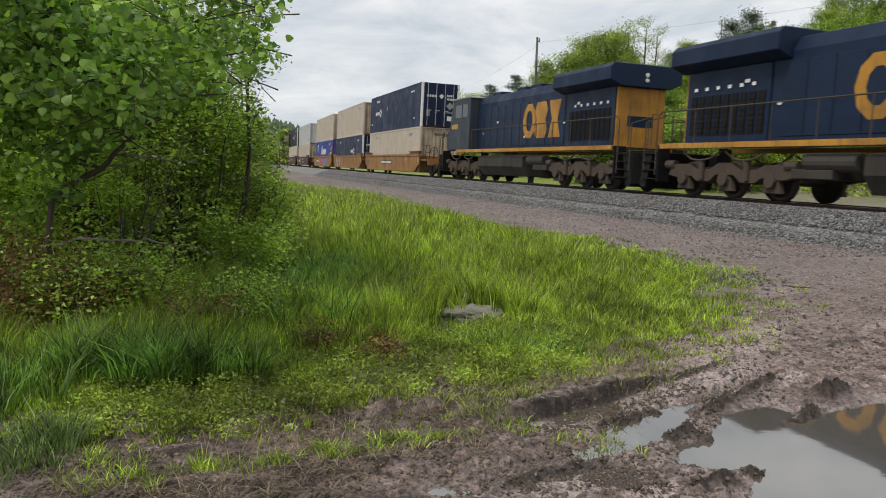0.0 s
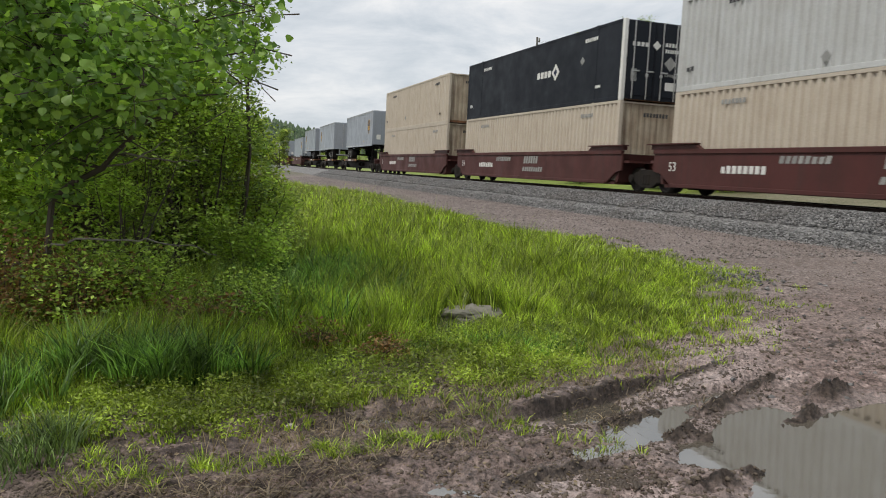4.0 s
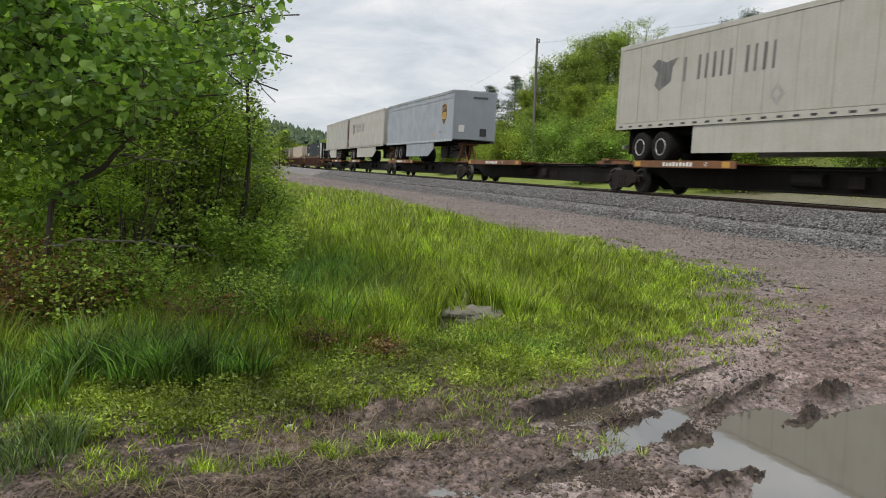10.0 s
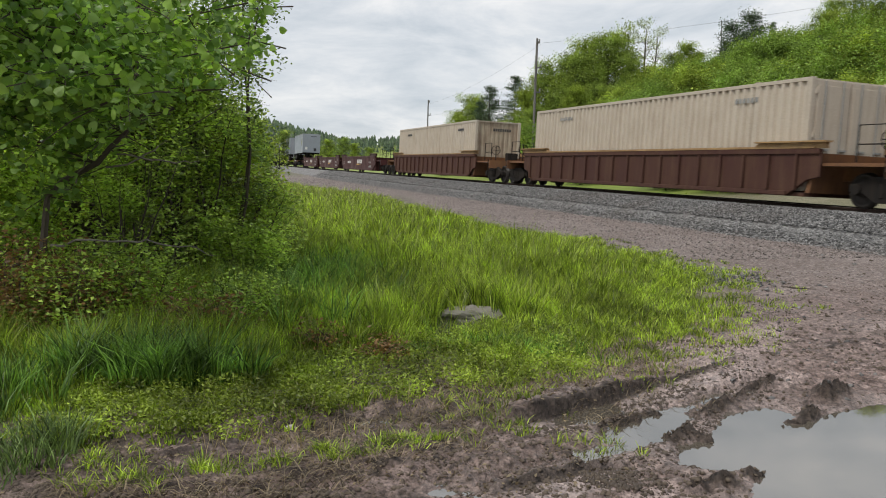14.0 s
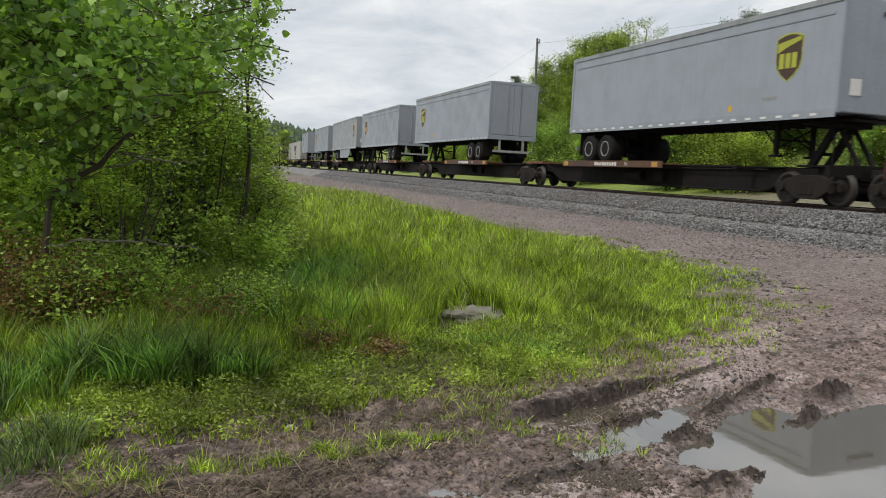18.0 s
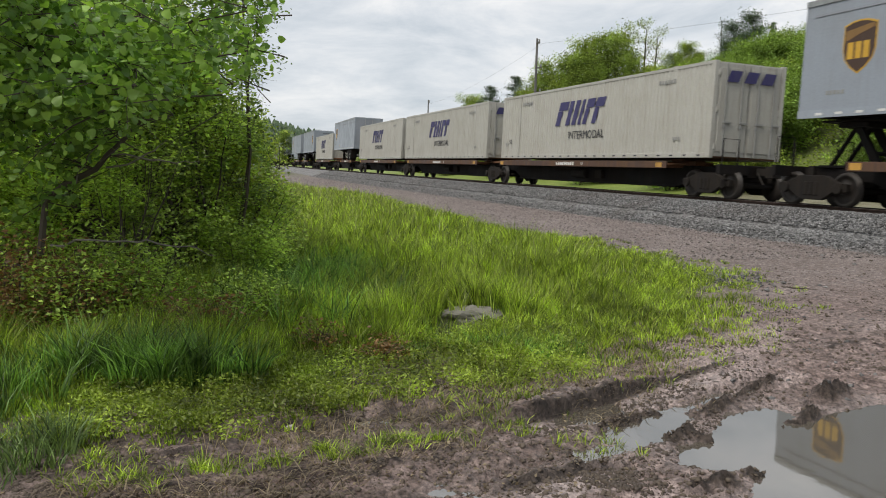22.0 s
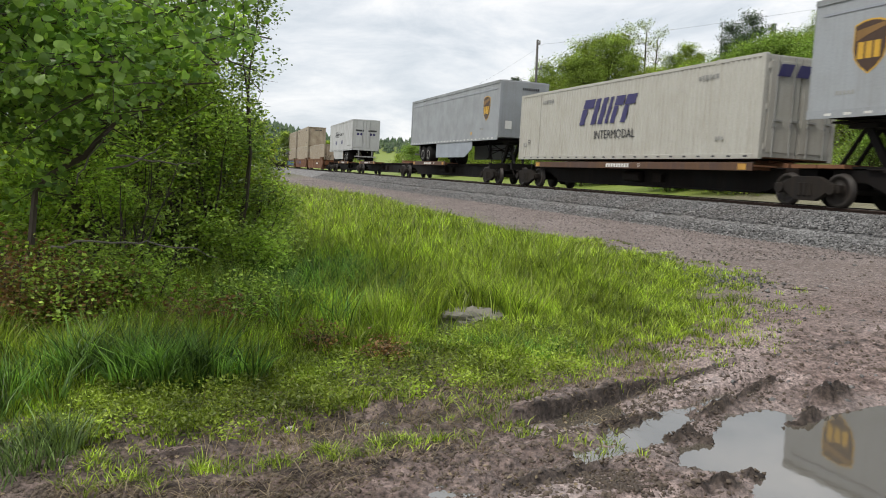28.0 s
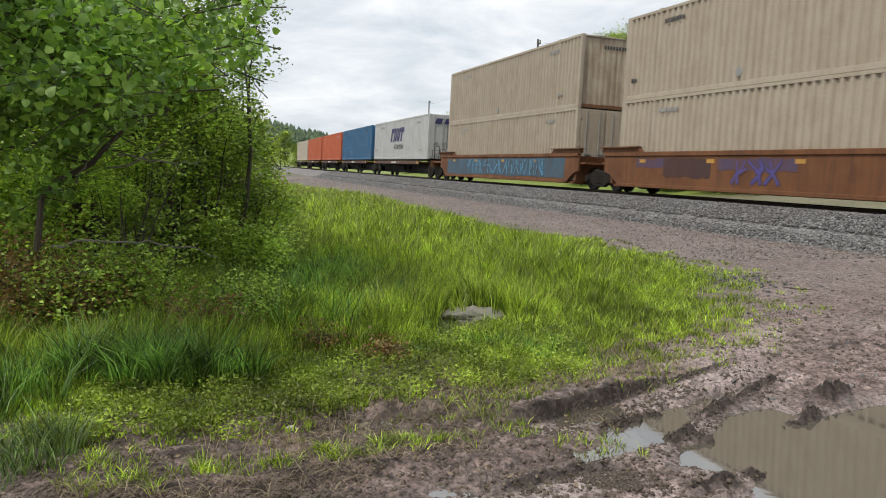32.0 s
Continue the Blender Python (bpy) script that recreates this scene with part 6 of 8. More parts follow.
    grass = grass * (1 - (1 - smooth_step(0.1, 1.0, g_in)) * (1 - smooth_step(7, 10, y)) * 0.85)
    grass = np.where(y < 40, grass * (0.25 + 0.75 * smooth_step(0.1, 1.6, g_in + 0.9 * n1 + 0.5 * n2)), grass)
    gravel = np.maximum(smooth_step(6.5, 12.5, y + 1.2 * n1), np.clip(bare, 0, 1))
    if more:
        return z, grass, gravel, np.clip(wet, 0, 1), np.clip(clod_shade, 0, 1), np.clip(silt, 0, 1)
    return z, grass, gravel, np.clip(wet, 0, 1)


def graded(dense_a, dense_b, step, far_a, far_b, grow=1.11):
    mid = list(np.arange(dense_a, dense_b, step))
    up, d = [], step
    v = dense_b
    while v < far_b:
        up.append(v)
        d *= grow
        v += d
    up.append(far_b)
    down, d, v = [], step, dense_a
    while v > far_a:
        d *= grow
        v -= d
        down.append(max(v, far_a))
    return np.array(down[::-1] + mid + up)


def quick_mesh(name, verts, faces, mat, attrs=None, smooth=False):
    """A mesh from arrays: verts (n, 3), faces (m, 3 or 4)."""
    me = bpy.data.meshes.new(name)
    verts, faces = np.asarray(verts, np.float32), np.asarray(faces, np.int32)
    k = faces.shape[1]
    me.vertices.add(len(verts))
    me.vertices.foreach_set("co", verts.ravel())
    me.loops.add(faces.size)
    me.loops.foreach_set("vertex_index", faces.ravel())
    me.polygons.add(len(faces))
    me.polygons.foreach_set("loop_start", np.arange(0, faces.size, k, dtype=np.int32))
    me.polygons.foreach_set("loop_total", np.full(len(faces), k, np.int32))
    if smooth:
        me.polygons.foreach_set("use_smooth", np.ones(len(faces), bool))
    for key, val in (attrs or {}).items():
        a = me.attributes.new(key, "FLOAT", "POINT")
        a.data.foreach_set("value", np.asarray(val, np.float32).ravel())
    me.update(calc_edges=True)
    me.materials.append(mat)
    return me


def attr(n, key):
    a = n.new("ShaderNodeAttribute")
    a.attribute_name = key
    return a.outputs["Fac"]


def math_node(n, l, op, a, b):
    m = n.new("ShaderNodeMath")
    m.operation = op
    m.use_clamp = True
    for k, s in ((0, a), (1, b)):
        if isinstance(s, (float, int)):
            m.inputs[k].default_value = s
        else:
            l.new(s, m.inputs[k])
    return m.outputs[0]


def ground_material():
    m = bpy.data.materials.new("mud gravel and turf")
    n, l, b = nodes_of(m)
    big = tex(n, l, "ShaderNodeTexNoise", 0.9, 6)
    mid = tex(n, l, "ShaderNodeTexNoise", 7.0, 7)
    fine = tex(n, l, "ShaderNodeTexNoise", 30.0, 8, rough=0.72)
    stones = tex(n, l, "ShaderNodeTexVoronoi", 26.0)
    grit = tex(n, l, "ShaderNodeTexVoronoi", 75.0)
    mud = ramp(n, l, mid.outputs[0], [(0.33, (0.080, 0.054, 0.045)), (0.48, (0.172, 0.123, 0.108)), (0.66, (0.290, 0.221, 0.200))])
    mud = mixed(n, l, ramp(n, l, big.outputs[0], [(0.40, 0.0), (0.62, 0.65)]), mud, (0.25, 0.188, 0.168))
    mud = mixed(n, l, math_node(n, l, "MULTIPLY", attr(n, "silt"), 0.8), mud, (0.45, 0.365, 0.345))
    # dark clods and humus; on the bank faces wet earth with shade painted in
    mud = mixed(n, l, math_node(n, l, "MULTIPLY", attr(n, "clod_shade"), 0.9), mud, (0.020, 0.0135, 0.010))
    gcol = ramp(n, l, stones.outputs["Color"], [(0.0, (0.125, 0.103, 0.093)), (0.5, (0.215, 0.177, 0.162)), (1.0, (0.33, 0.282, 0.262))])
    gcol = mixed(n, l, ramp(n, l, mid.outputs[0], [(0.35, 0.0), (0.62, 0.8)]), gcol, (0.137, 0.099, 0.083))
    gcol = mixed(n, l, ramp(n, l, big.outputs[0], [(0.42, 0.0), (0.7, 0.5)]), gcol, (0.29, 0.245, 0.227))
    turf = ramp(n, l, mid.outputs[0], [(0.3, (0.055, 0.065, 0.022)), (0.7, (0.12, 0.145, 0.04))])
    verge = ramp(n, l, big.outputs[0], [(0.3, (0.16, 0.22, 0.04)), (0.7, (0.25, 0.30, 0.07))])
    tc = n.new("ShaderNodeAttribute")
    tc.attribute_name = "verge"
    turf = mixed(n, l, tc.outputs["Fac"], turf, verge)
    c = mixed(n, l, attr(n, "gravel"), mud, gcol)
    wet = attr(n, "wet")
    c = mixed(n, l, math_node(n, l, "MULTIPLY", wet, 0.25), c, (0.085, 0.068, 0.052))
    shade = ramp(n, l, fine.outputs[0], [(0.38, 0.38), (0.50, 1.0), (0.62, 1.55)])
    c = mixed(n, l, 1.0, c, shade, "MULTIPLY")
    speck = tex(n, l, "ShaderNodeTexNoise", 13.0, 5, rough=0.7)
    c = mixed(n, l, 1.0, c, ramp(n, l, speck.outputs[0], [(0.38, 0.72), (0.50, 1.0), (0.62, 1.25)]), "MULTIPLY")
    c = mixed(n, l, attr(n, "grass"), c, turf)
    l.new(c, b.inputs["Base Color"])
    r = mixed(n, l, attr(n, "clod_shade"), ramp(n, l, wet, [(0.0, 0.72), (1.0, 0.26)]), (0.7, 0.7, 0.7))
    l.new(r, b.inputs["Roughness"])
    b.inputs["Specular IOR Level"].default_value = 0.35
    h = math_node(n, l, "ADD", math_node(n, l, "MULTIPLY", fine.outputs[0], 0.4), math_node(n, l, "MULTIPLY", grit.outputs["Distance"], 0.12))
    h = math_node(n, l, "ADD", h, math_node(n, l, "MULTIPLY", mid.outputs[0], 0.5))
    bumped(n, l, b, h, 1.0, 0.04)
    return m


def build_ground():
    gx = np.unique(np.round(np.concatenate([graded(-5.0, 7.0, 0.075, -2600, 2600), np.arange(-1.9, 3.6, 0.0135)]), 4))
    gy = np.unique(np.round(np.concatenate([graded(3.0, 12.5, 0.06, -2600, 2600), np.arange(3.4, 7.4, 0.019)]), 4))
    X, Y = np.meshgrid(gx, gy)
    z, grass, gravel, wet, clod_shade, silt = lay(X, Y, True)
    q, s = from_track(X, Y)
    verge = smooth_step(3.0, 5.0, -q) * (1 - smooth_step(10, 20, -q) * (s < 150))
    nx, ny = len(gx), len(gy)
    i = (np.arange(ny - 1)[:, None] * nx + np.arange(nx - 1)[None, :]).ravel()
    faces = np.stack([i, i + 1, i + nx + 1, i + nx], 1)
    me = quick_mesh("ground", np.stack([X, Y, z], -1).reshape(-1, 3), faces, ground_material(), {"grass": grass, "gravel": gravel, "wet": wet, "verge": verge, "clod_shade": clod_shade, "silt": silt}, True)
    return tagged(new("ground", me), "muddy rutted lane, gravel and turf, rising to a green hillside", "ground", "", "structure")


build_ground()


def water_material():
    m = bpy.data.materials.new("muddy water")
    n, l, b = nodes_of(m)
    b.inputs["Base Color"].default_value = (0.10, 0.087, 0.068, 1)
    b.inputs["Roughness"].default_value = 0.03
    b.inputs["IOR"].default_value = 3.4
    t = tex(n, l, "ShaderNodeTexNoise", 9.0, 3)
    bumped(n, l, b, t.outputs[0], 0.05, 0.004)
    return m


M_WATER = water_material()
tagged(new("puddle", quick_mesh("puddle", [(-0.6, 3.0, WATER), (6.2, 3.0, WATER), (6.2, 6.2, WATER), (-0.6, 6.2, WATER)], [(0, 1, 2, 3)], M_WATER)), "brown rain puddle lying in the ruts and hollow of the lane", "puddle", "", "structure")


# ---- Track ----
def strip(prof, s0, s1, step, centre=0.0):
    """A closed profile of (offset towards the camera, height) drawn along the track, leaning with it."""
    n = len(prof)
    ss = np.arange(s0, s1 + 0.01, step)
    mb = MB()
    for s in ss:
        for off, z in prof:
            x, y = track_side(s, centre + off)
            mb.v.append((x, y, z + (centre + off) * math.sin(radians(CANT)) * (1 if z > 0.3 else 0)))
    for k in range(len(ss) - 1):
        for i in range(n):
            a, b = k * n + i, k * n + (i + 1) % n
            mb.f.append((a, b, b + n, a + n))
    return mb


def stone_material(name, dark, light):
    m = bpy.data.materials.new(name)
    n, l, b = nodes_of(m)
    v = tex(n, l, "ShaderNodeTexVoronoi", 15.0)
    f = tex(n, l, "ShaderNodeTexNoise", 40.0, 4)
    big = tex(n, l, "ShaderNodeTexNoise", 0.5, 4)
    c = ramp(n, l, v.outputs["Color"], [(0.0, dark), (1.0, light)])
    c = mixed(n, l, 1.0, c, ramp(n, l, f.outputs[0], [(0.3, 0.8), (0.7, 1.1)]), "MULTIPLY")
    c = mixed(n, l, ramp(n, l, big.outputs[0], [(0.45, 0.0), (0.75, 0.35)]), c, (0.13, 0.10, 0.085))
    g = n.new("ShaderNodeNewGeometry")
    c = mixed(n, l, 1.0, c, ramp(n, l, g.outputs["Random Per Island"], [(0.0, 0.45), (1.0, 1.35)]), "MULTIPLY")
    l.new(c, b.inputs["Base Color"])
    b.inputs["Roughness"].default_value = 0.9
    bumped(n, l, b, v.outputs["Distance"], 1.0, 0.05)
    return m


M_BALLAST = stone_material("grey crushed stone", (0.075, 0.074, 0.074), (0.31, 0.305, 0.30))
BED = [(-3.5, 0.40), (-2.1, RAIL - 0.22), (-1.3, RAIL - 0.19), (1.2, RAIL - 0.17), (1.5, RAIL - 0.10), (2.1, RAIL - 0.12), (2.6, RAIL - 0.28), (4.05, 0.12), (4.05, -0.3), (-3.5, -0.3)]
tagged(new("ballast", strip(BED, -1090, 1190, 5).mesh("ballast", M_BALLAST)), "long bed of grey crushed stone under the track", "ballast", "", "structure")
for sgn in (-1, 1):
    r = thing("rail", "steel rail with a bright worn top on timber sleepers", "rail", "rails")
    tagged(r, kind="structure")
    prof = [(-0.07, RAIL - 0.178), (0.07, RAIL - 0.178), (0.07, RAIL - 0.165), (0.012, RAIL - 0.14), (0.012, RAIL - 0.05), (0.036, RAIL - 0.04), (0.036, RAIL - 0.006), (-0.036, RAIL - 0.006), (-0.036, RAIL - 0.04), (-0.012, RAIL - 0.05), (-0.012, RAIL - 0.14), (-0.07, RAIL - 0.165)]
    part("rail_body", strip(prof, -1080, 1180, 5, sgn * 0.753), M_RAIL, r)
    part("rail_top", strip([(-0.034, RAIL - 0.0058), (0.034, RAIL - 0.0058), (0.028, RAIL), (-0.028, RAIL)], -1080, 1180, 5, sgn * 0.753), M_RAILT, r)


def scatter_stones(name, places, sizes, mat, seed, label, category="stones"):
    """Many rough six-cornered stones in one mesh."""
    rng = np.random.default_rng(seed)
    n = len(places)
    base = np.array([(1, 0, 0), (0, 1, 0), (-1, 0, 0), (0, -1, 0), (0, 0, 0.7), (0, 0, -0.7)], float)
    v = base[None] * (0.7 + 0.6 * rng.random((n, 6, 1)))
    a = rng.random(n) * 6.28
    c, s_ = np.cos(a)[:, None], np.sin(a)[:, None]
    t = (rng.random(n) - 0.5)[:, None] * 1.2
    x, y, zz = v[..., 0] * c - v[..., 1] * s_, v[..., 0] * s_ + v[..., 1] * c, v[..., 2]
    x, zz = x * np.cos(t) - zz * np.sin(t), x * np.sin(t) + zz * np.cos(t)
    v = np.stack([x, y, zz], -1) * np.asarray(sizes)[:, None, None] + np.asarray(places)[:, None, :]
    f = np.array([(0, 1, 4), (1, 2, 4), (2, 3, 4), (3, 0, 4), (1, 0, 5), (2, 1, 5), (3, 2, 5), (0, 3, 5)])
    faces = (f[None] + (np.arange(n) * 6)[:, None, None]).reshape(-1, 3)
    return tagged(new(name, quick_mesh(name, v.reshape(-1, 3), faces, mat)), label, category, "", "stuff")


def ballast_stones():
    rng = np.random.default_rng(4)
    n = 48000
    s = 1.0 + 75 * rng.random(n) ** 1.7
    off = 1.35 + 2.9 * rng.random(n)
    prof_o, prof_z = [1.2, 1.5, 2.1, 2.6, 4.05, 4.6], [RAIL - 0.17, RAIL - 0.10, RAIL - 0.12, RAIL - 0.28, 0.15, 0.17]
    z = np.interp(off, prof_o, prof_z) + off * math.sin(radians(CANT)) * (off < 3.2)
    th = np.interp(s, _s, _th)
    x = np.interp(s, _s, _x) - np.sin(th) * off
    y = np.interp(s, _s, _y) + np.cos(th) * off
    size = (0.020 + 0.022 * rng.random(n)) * (1 + s / 90)
    scatter_stones("ballast_stones", np.stack([x, y, z + 0.01], 1), size, M_BALLAST, 5, "loose angular grey ballast stones", "ballast")


ballast_stones()
ties = MB()
for k in range(170):
    s = -10 + 0.55 * k
    (ax, ay), (bx, by) = track_side(s, -1.3), track_side(s, 1.3)
    th = float(np.interp(s, _s, _th))
    ex, ey = math.cos(th) * 0.115, math.sin(th) * 0.115
    zt = RAIL - 0.178
    lo, hi = -1.3 * math.sin(radians(CANT)), 1.3 * math.sin(radians(CANT))
    ties.add([(ax - ex, ay - ey, zt + lo), (ax + ex, ay + ey, zt + lo), (bx + ex, by + ey, zt + hi), (bx - ex, by - ey, zt + hi),
              (ax - ex, ay - ey, zt - 0.17), (ax + ex, ay + ey, zt - 0.17), (bx + ex, by + ey, zt - 0.17), (bx - ex, by - ey, zt - 0.17)],
             [(0, 1, 2, 3), (7, 6, 5, 4), (0, 4, 5, 1), (1, 5, 6, 2), (2, 6, 7, 3), (3, 7, 4, 0)])
tagged(new("sleepers", ties.mesh("sleepers", M_TIE)), "dark creosoted timber sleepers sunk in the ballast", "sleepers", "", "stuff")


# ---- Plants ----
def leaf_material(name, dark, light, tint=(1.25, 1.3, 0.6), tufts=0.0, thin=0.34, lumps=0.9, gloss=0.4):
    """Thin leaves: part of the light passes through, tinted by the leaf."""
    m = bpy.data.materials.new(name)
    n, l, b = nodes_of(m)
    g = n.new("ShaderNodeNewGeometry")
    half = tuple(d * 0.5 + k * 0.5 for d, k in zip(dark, light))
    c = ramp(n, l, g.outputs["Random Per Island"], [(0.0, dark), (0.6, half), (1.0, light)])
    big = tex(n, l, "ShaderNodeTexNoise", lumps, 4)
    c = mixed(n, l, 1.0, c, ramp(n, l, big.outputs[0], [(0.32, 0.60), (0.68, 1.35)]), "MULTIPLY")
    if tufts:
        mid = tex(n, l, "ShaderNodeTexNoise", tufts, 4)
        c = mixed(n, l, 1.0, c, ramp(n, l, mid.outputs[0], [(0.36, 0.42), (0.50, 0.95), (0.64, 1.55)]), "MULTIPLY")
    l.new(c, b.inputs["Base Color"])
    b.inputs["Roughness"].default_value = 0.42 if gloss > 0.2 else 0.75
    b.inputs["Specular IOR Level"].default_value = gloss
    t = n.new("ShaderNodeBsdfTranslucent")
    l.new(mixed(n, l, 1.0, c, tint, "MULTIPLY"), t.inputs["Color"])
    mx = n.new("ShaderNodeMixShader")
    mx.inputs[0].default_value = thin
    l.new(b.outputs[0], mx.inputs[1])
    l.new(t.outputs[0], mx.inputs[2])
    l.new(mx.outputs[0], n["Material Output"].inputs[0])
    return m


M_LEAF = leaf_material("shrub leaf", (0.16, 0.26, 0.045), (0.70, 0.90, 0.20), lumps=1.7, thin=0.45)
M_DLEAF = leaf_material("deep green shrub leaf", (0.075, 0.135, 0.028), (0.36, 0.50, 0.12), lumps=1.5, thin=0.3)
M_POP = leaf_material("poplar leaf", (0.085, 0.17, 0.036), (0.36, 0.54, 0.12), (1.2, 1.32, 0.55), lumps=2.0, thin=0.42)
M_YLEAF = leaf_material("young yellow-green leaf", (0.17, 0.25, 0.032), (0.60, 0.70, 0.11), lumps=1.6)
M_RLEAF = leaf_material("russet leaf", (0.15, 0.085, 0.03), (0.42, 0.26, 0.10), (1.1, 0.9, 0.6))
M_HILL = leaf_material("hillside leaf", (0.19, 0.29, 0.065), (0.27, 0.385, 0.095), tufts=1.3, lumps=0.5, gloss=0.1)
M_HILLY = leaf_material("spring yellow leaf", (0.23, 0.31, 0.055), (0.34, 0.415, 0.085), tufts=1.1, lumps=0.4, gloss=0.1)
M_TREE = leaf_material("tree leaf", (0.19, 0.265, 0.06), (0.285, 0.365, 0.09), tufts=1.0, lumps=0.4, gloss=0.1)
M_PINE = leaf_material("pine needle", (0.040, 0.078, 0.036), (0.105, 0.155, 0.066), tufts=1.5, thin=0.15)
M_GRASS = leaf_material("grass blade", (0.066, 0.118, 0.014), (0.53, 0.68, 0.08), tufts=5.0)
M_GRASSD = leaf_material("dark lush grass blade", (0.02, 0.062, 0.012), (0.30, 0.52, 0.10), tufts=4.0)
M_WEED = leaf_material("low weed leaf", (0.13, 0.185, 0.026), (0.40, 0.50, 0.075), tufts=3.0)
M_PALEG = leaf_material("long pale grass blade", (0.035, 0.065, 0.017), (0.23, 0.33, 0.11), tufts=6.0)
M_STALK = leaf_material("pale green stalk", (0.20, 0.24, 0.06), (0.46, 0.50, 0.18))
M_LITTER = leaf_material("dead brown stalk", (0.06, 0.045, 0.028), (0.42, 0.34, 0.22), (0.7, 0.6, 0.5))
M_STRAW = leaf_material("dry straw blade", (0.22, 0.18, 0.09), (0.46, 0.38, 0.21), (0.9, 0.8, 0.6))
M_BARK = paint("grey-brown bark", (0.085, 0.068, 0.052), (0.035, 0.03, 0.024), 0.6, 0.95, 0, False, 0.8)


OUT_E = (-0.30, -0.17, -0.13, -0.095, -0.045, -0.01, 0.025, 0.060, 0.096, 0.124, 0.159, 0.201, 0.3)
OUT_B = (-0.30, -0.24, -0.185, -0.160, -0.174, -0.203, -0.204, -0.226, -0.241, -0.190, -0.201, -0.181, -0.17)


def trimmed(points, base, seed):
    """Keeps the thicket's growth inside its ragged outline towards the open track."""
    p = np.asarray(points) + np.asarray(base)
    rng = np.random.default_rng(seed)
    y = np.maximum(p[:, 1], 0.5)
    lim = np.interp((p[:, 2] - EYE) / y, OUT_E, OUT_B) + 0.009 * rng.normal(size=len(p)) - 0.004
    return np.asarray(points)[p[:, 0] / y < lim]


def leaves(points, size, seed, wide=0.62, heart=False, droop=0.0, level=0.0):
    """Leaf blades at points: arrays of vertices and faces. Each is folded along its midrib."""
    rng = np.random.default_rng(seed)
    n = len(points)
    d = rng.normal(size=(n, 3))
    d[:, 2] = d[:, 2] * 0.6 - droop
    d /= np.linalg.norm(d, axis=1)[:, None]
    u = rng.normal(size=(n, 3))
    # level: how far the blades lie flat, faces to the sky
    d[:, 2] *= 1 - 0.6 * level
    d /= np.linalg.norm(d, axis=1)[:, None]
    u[:, 2] *= 1 - 0.75 * level
    u -= (u * d).sum(1)[:, None] * d
    u /= np.linalg.norm(u, axis=1)[:, None]
    w = np.cross(d, u)
    L = (np.asarray(size) * (0.7 + 0.6 * rng.random(n)))[:, None]
    p = np.asarray(points)
    up = w * L * 0.12
    if heart:
        side = [(-0.02, 0.30), (0.20, 0.50), (0.50, 0.44), (0.78, 0.20)]
        v = np.stack([p] + [p + d * L * a + u * L * b + up for a, b in side] + [p + d * L] + [p + d * L * a - u * L * b + up for a, b in side[::-1]], 1)
        f = np.array([(0, 1, 2, 3, 4, 5), (0, 5, 6, 7, 8, 9)])
        k = 10
    else:
        v = np.stack([p, p + d * L * 0.45 + u * L * wide * 0.5 + up, p + d * L, p + d * L * 0.45 - u * L * wide * 0.5 + up], 1)
        f = np.array([(0, 1, 2), (0, 2, 3)])
        k = 4
    return v.reshape(-1, 3), (f[None] + (np.arange(n) * k)[:, None, None]).reshape(-1, f.shape[1])


def branches_mb(paths):
    """Tapered limbs from lists of (point, radius)."""
    mb = MB()
    for path in paths:
        mb.tube(path, 5)
    return mb


def limb(rng, start, heading, length, r, n=5, wander=0.25, lift=0.1):
    p, d = Vector(start), Vector(heading).normalized()
    path = [(p.copy(), r)]
    for k in range(n):
        d = (d + Vector((rng.uniform(-1, 1), rng.uniform(-1, 1), rng.uniform(-0.6, 1) * 0.6 + lift)) * wander).normalized()
        p = p + d * length / n
        path.append((p.copy(), r * (1 - 0.82 * (k + 1) / n)))
    return path


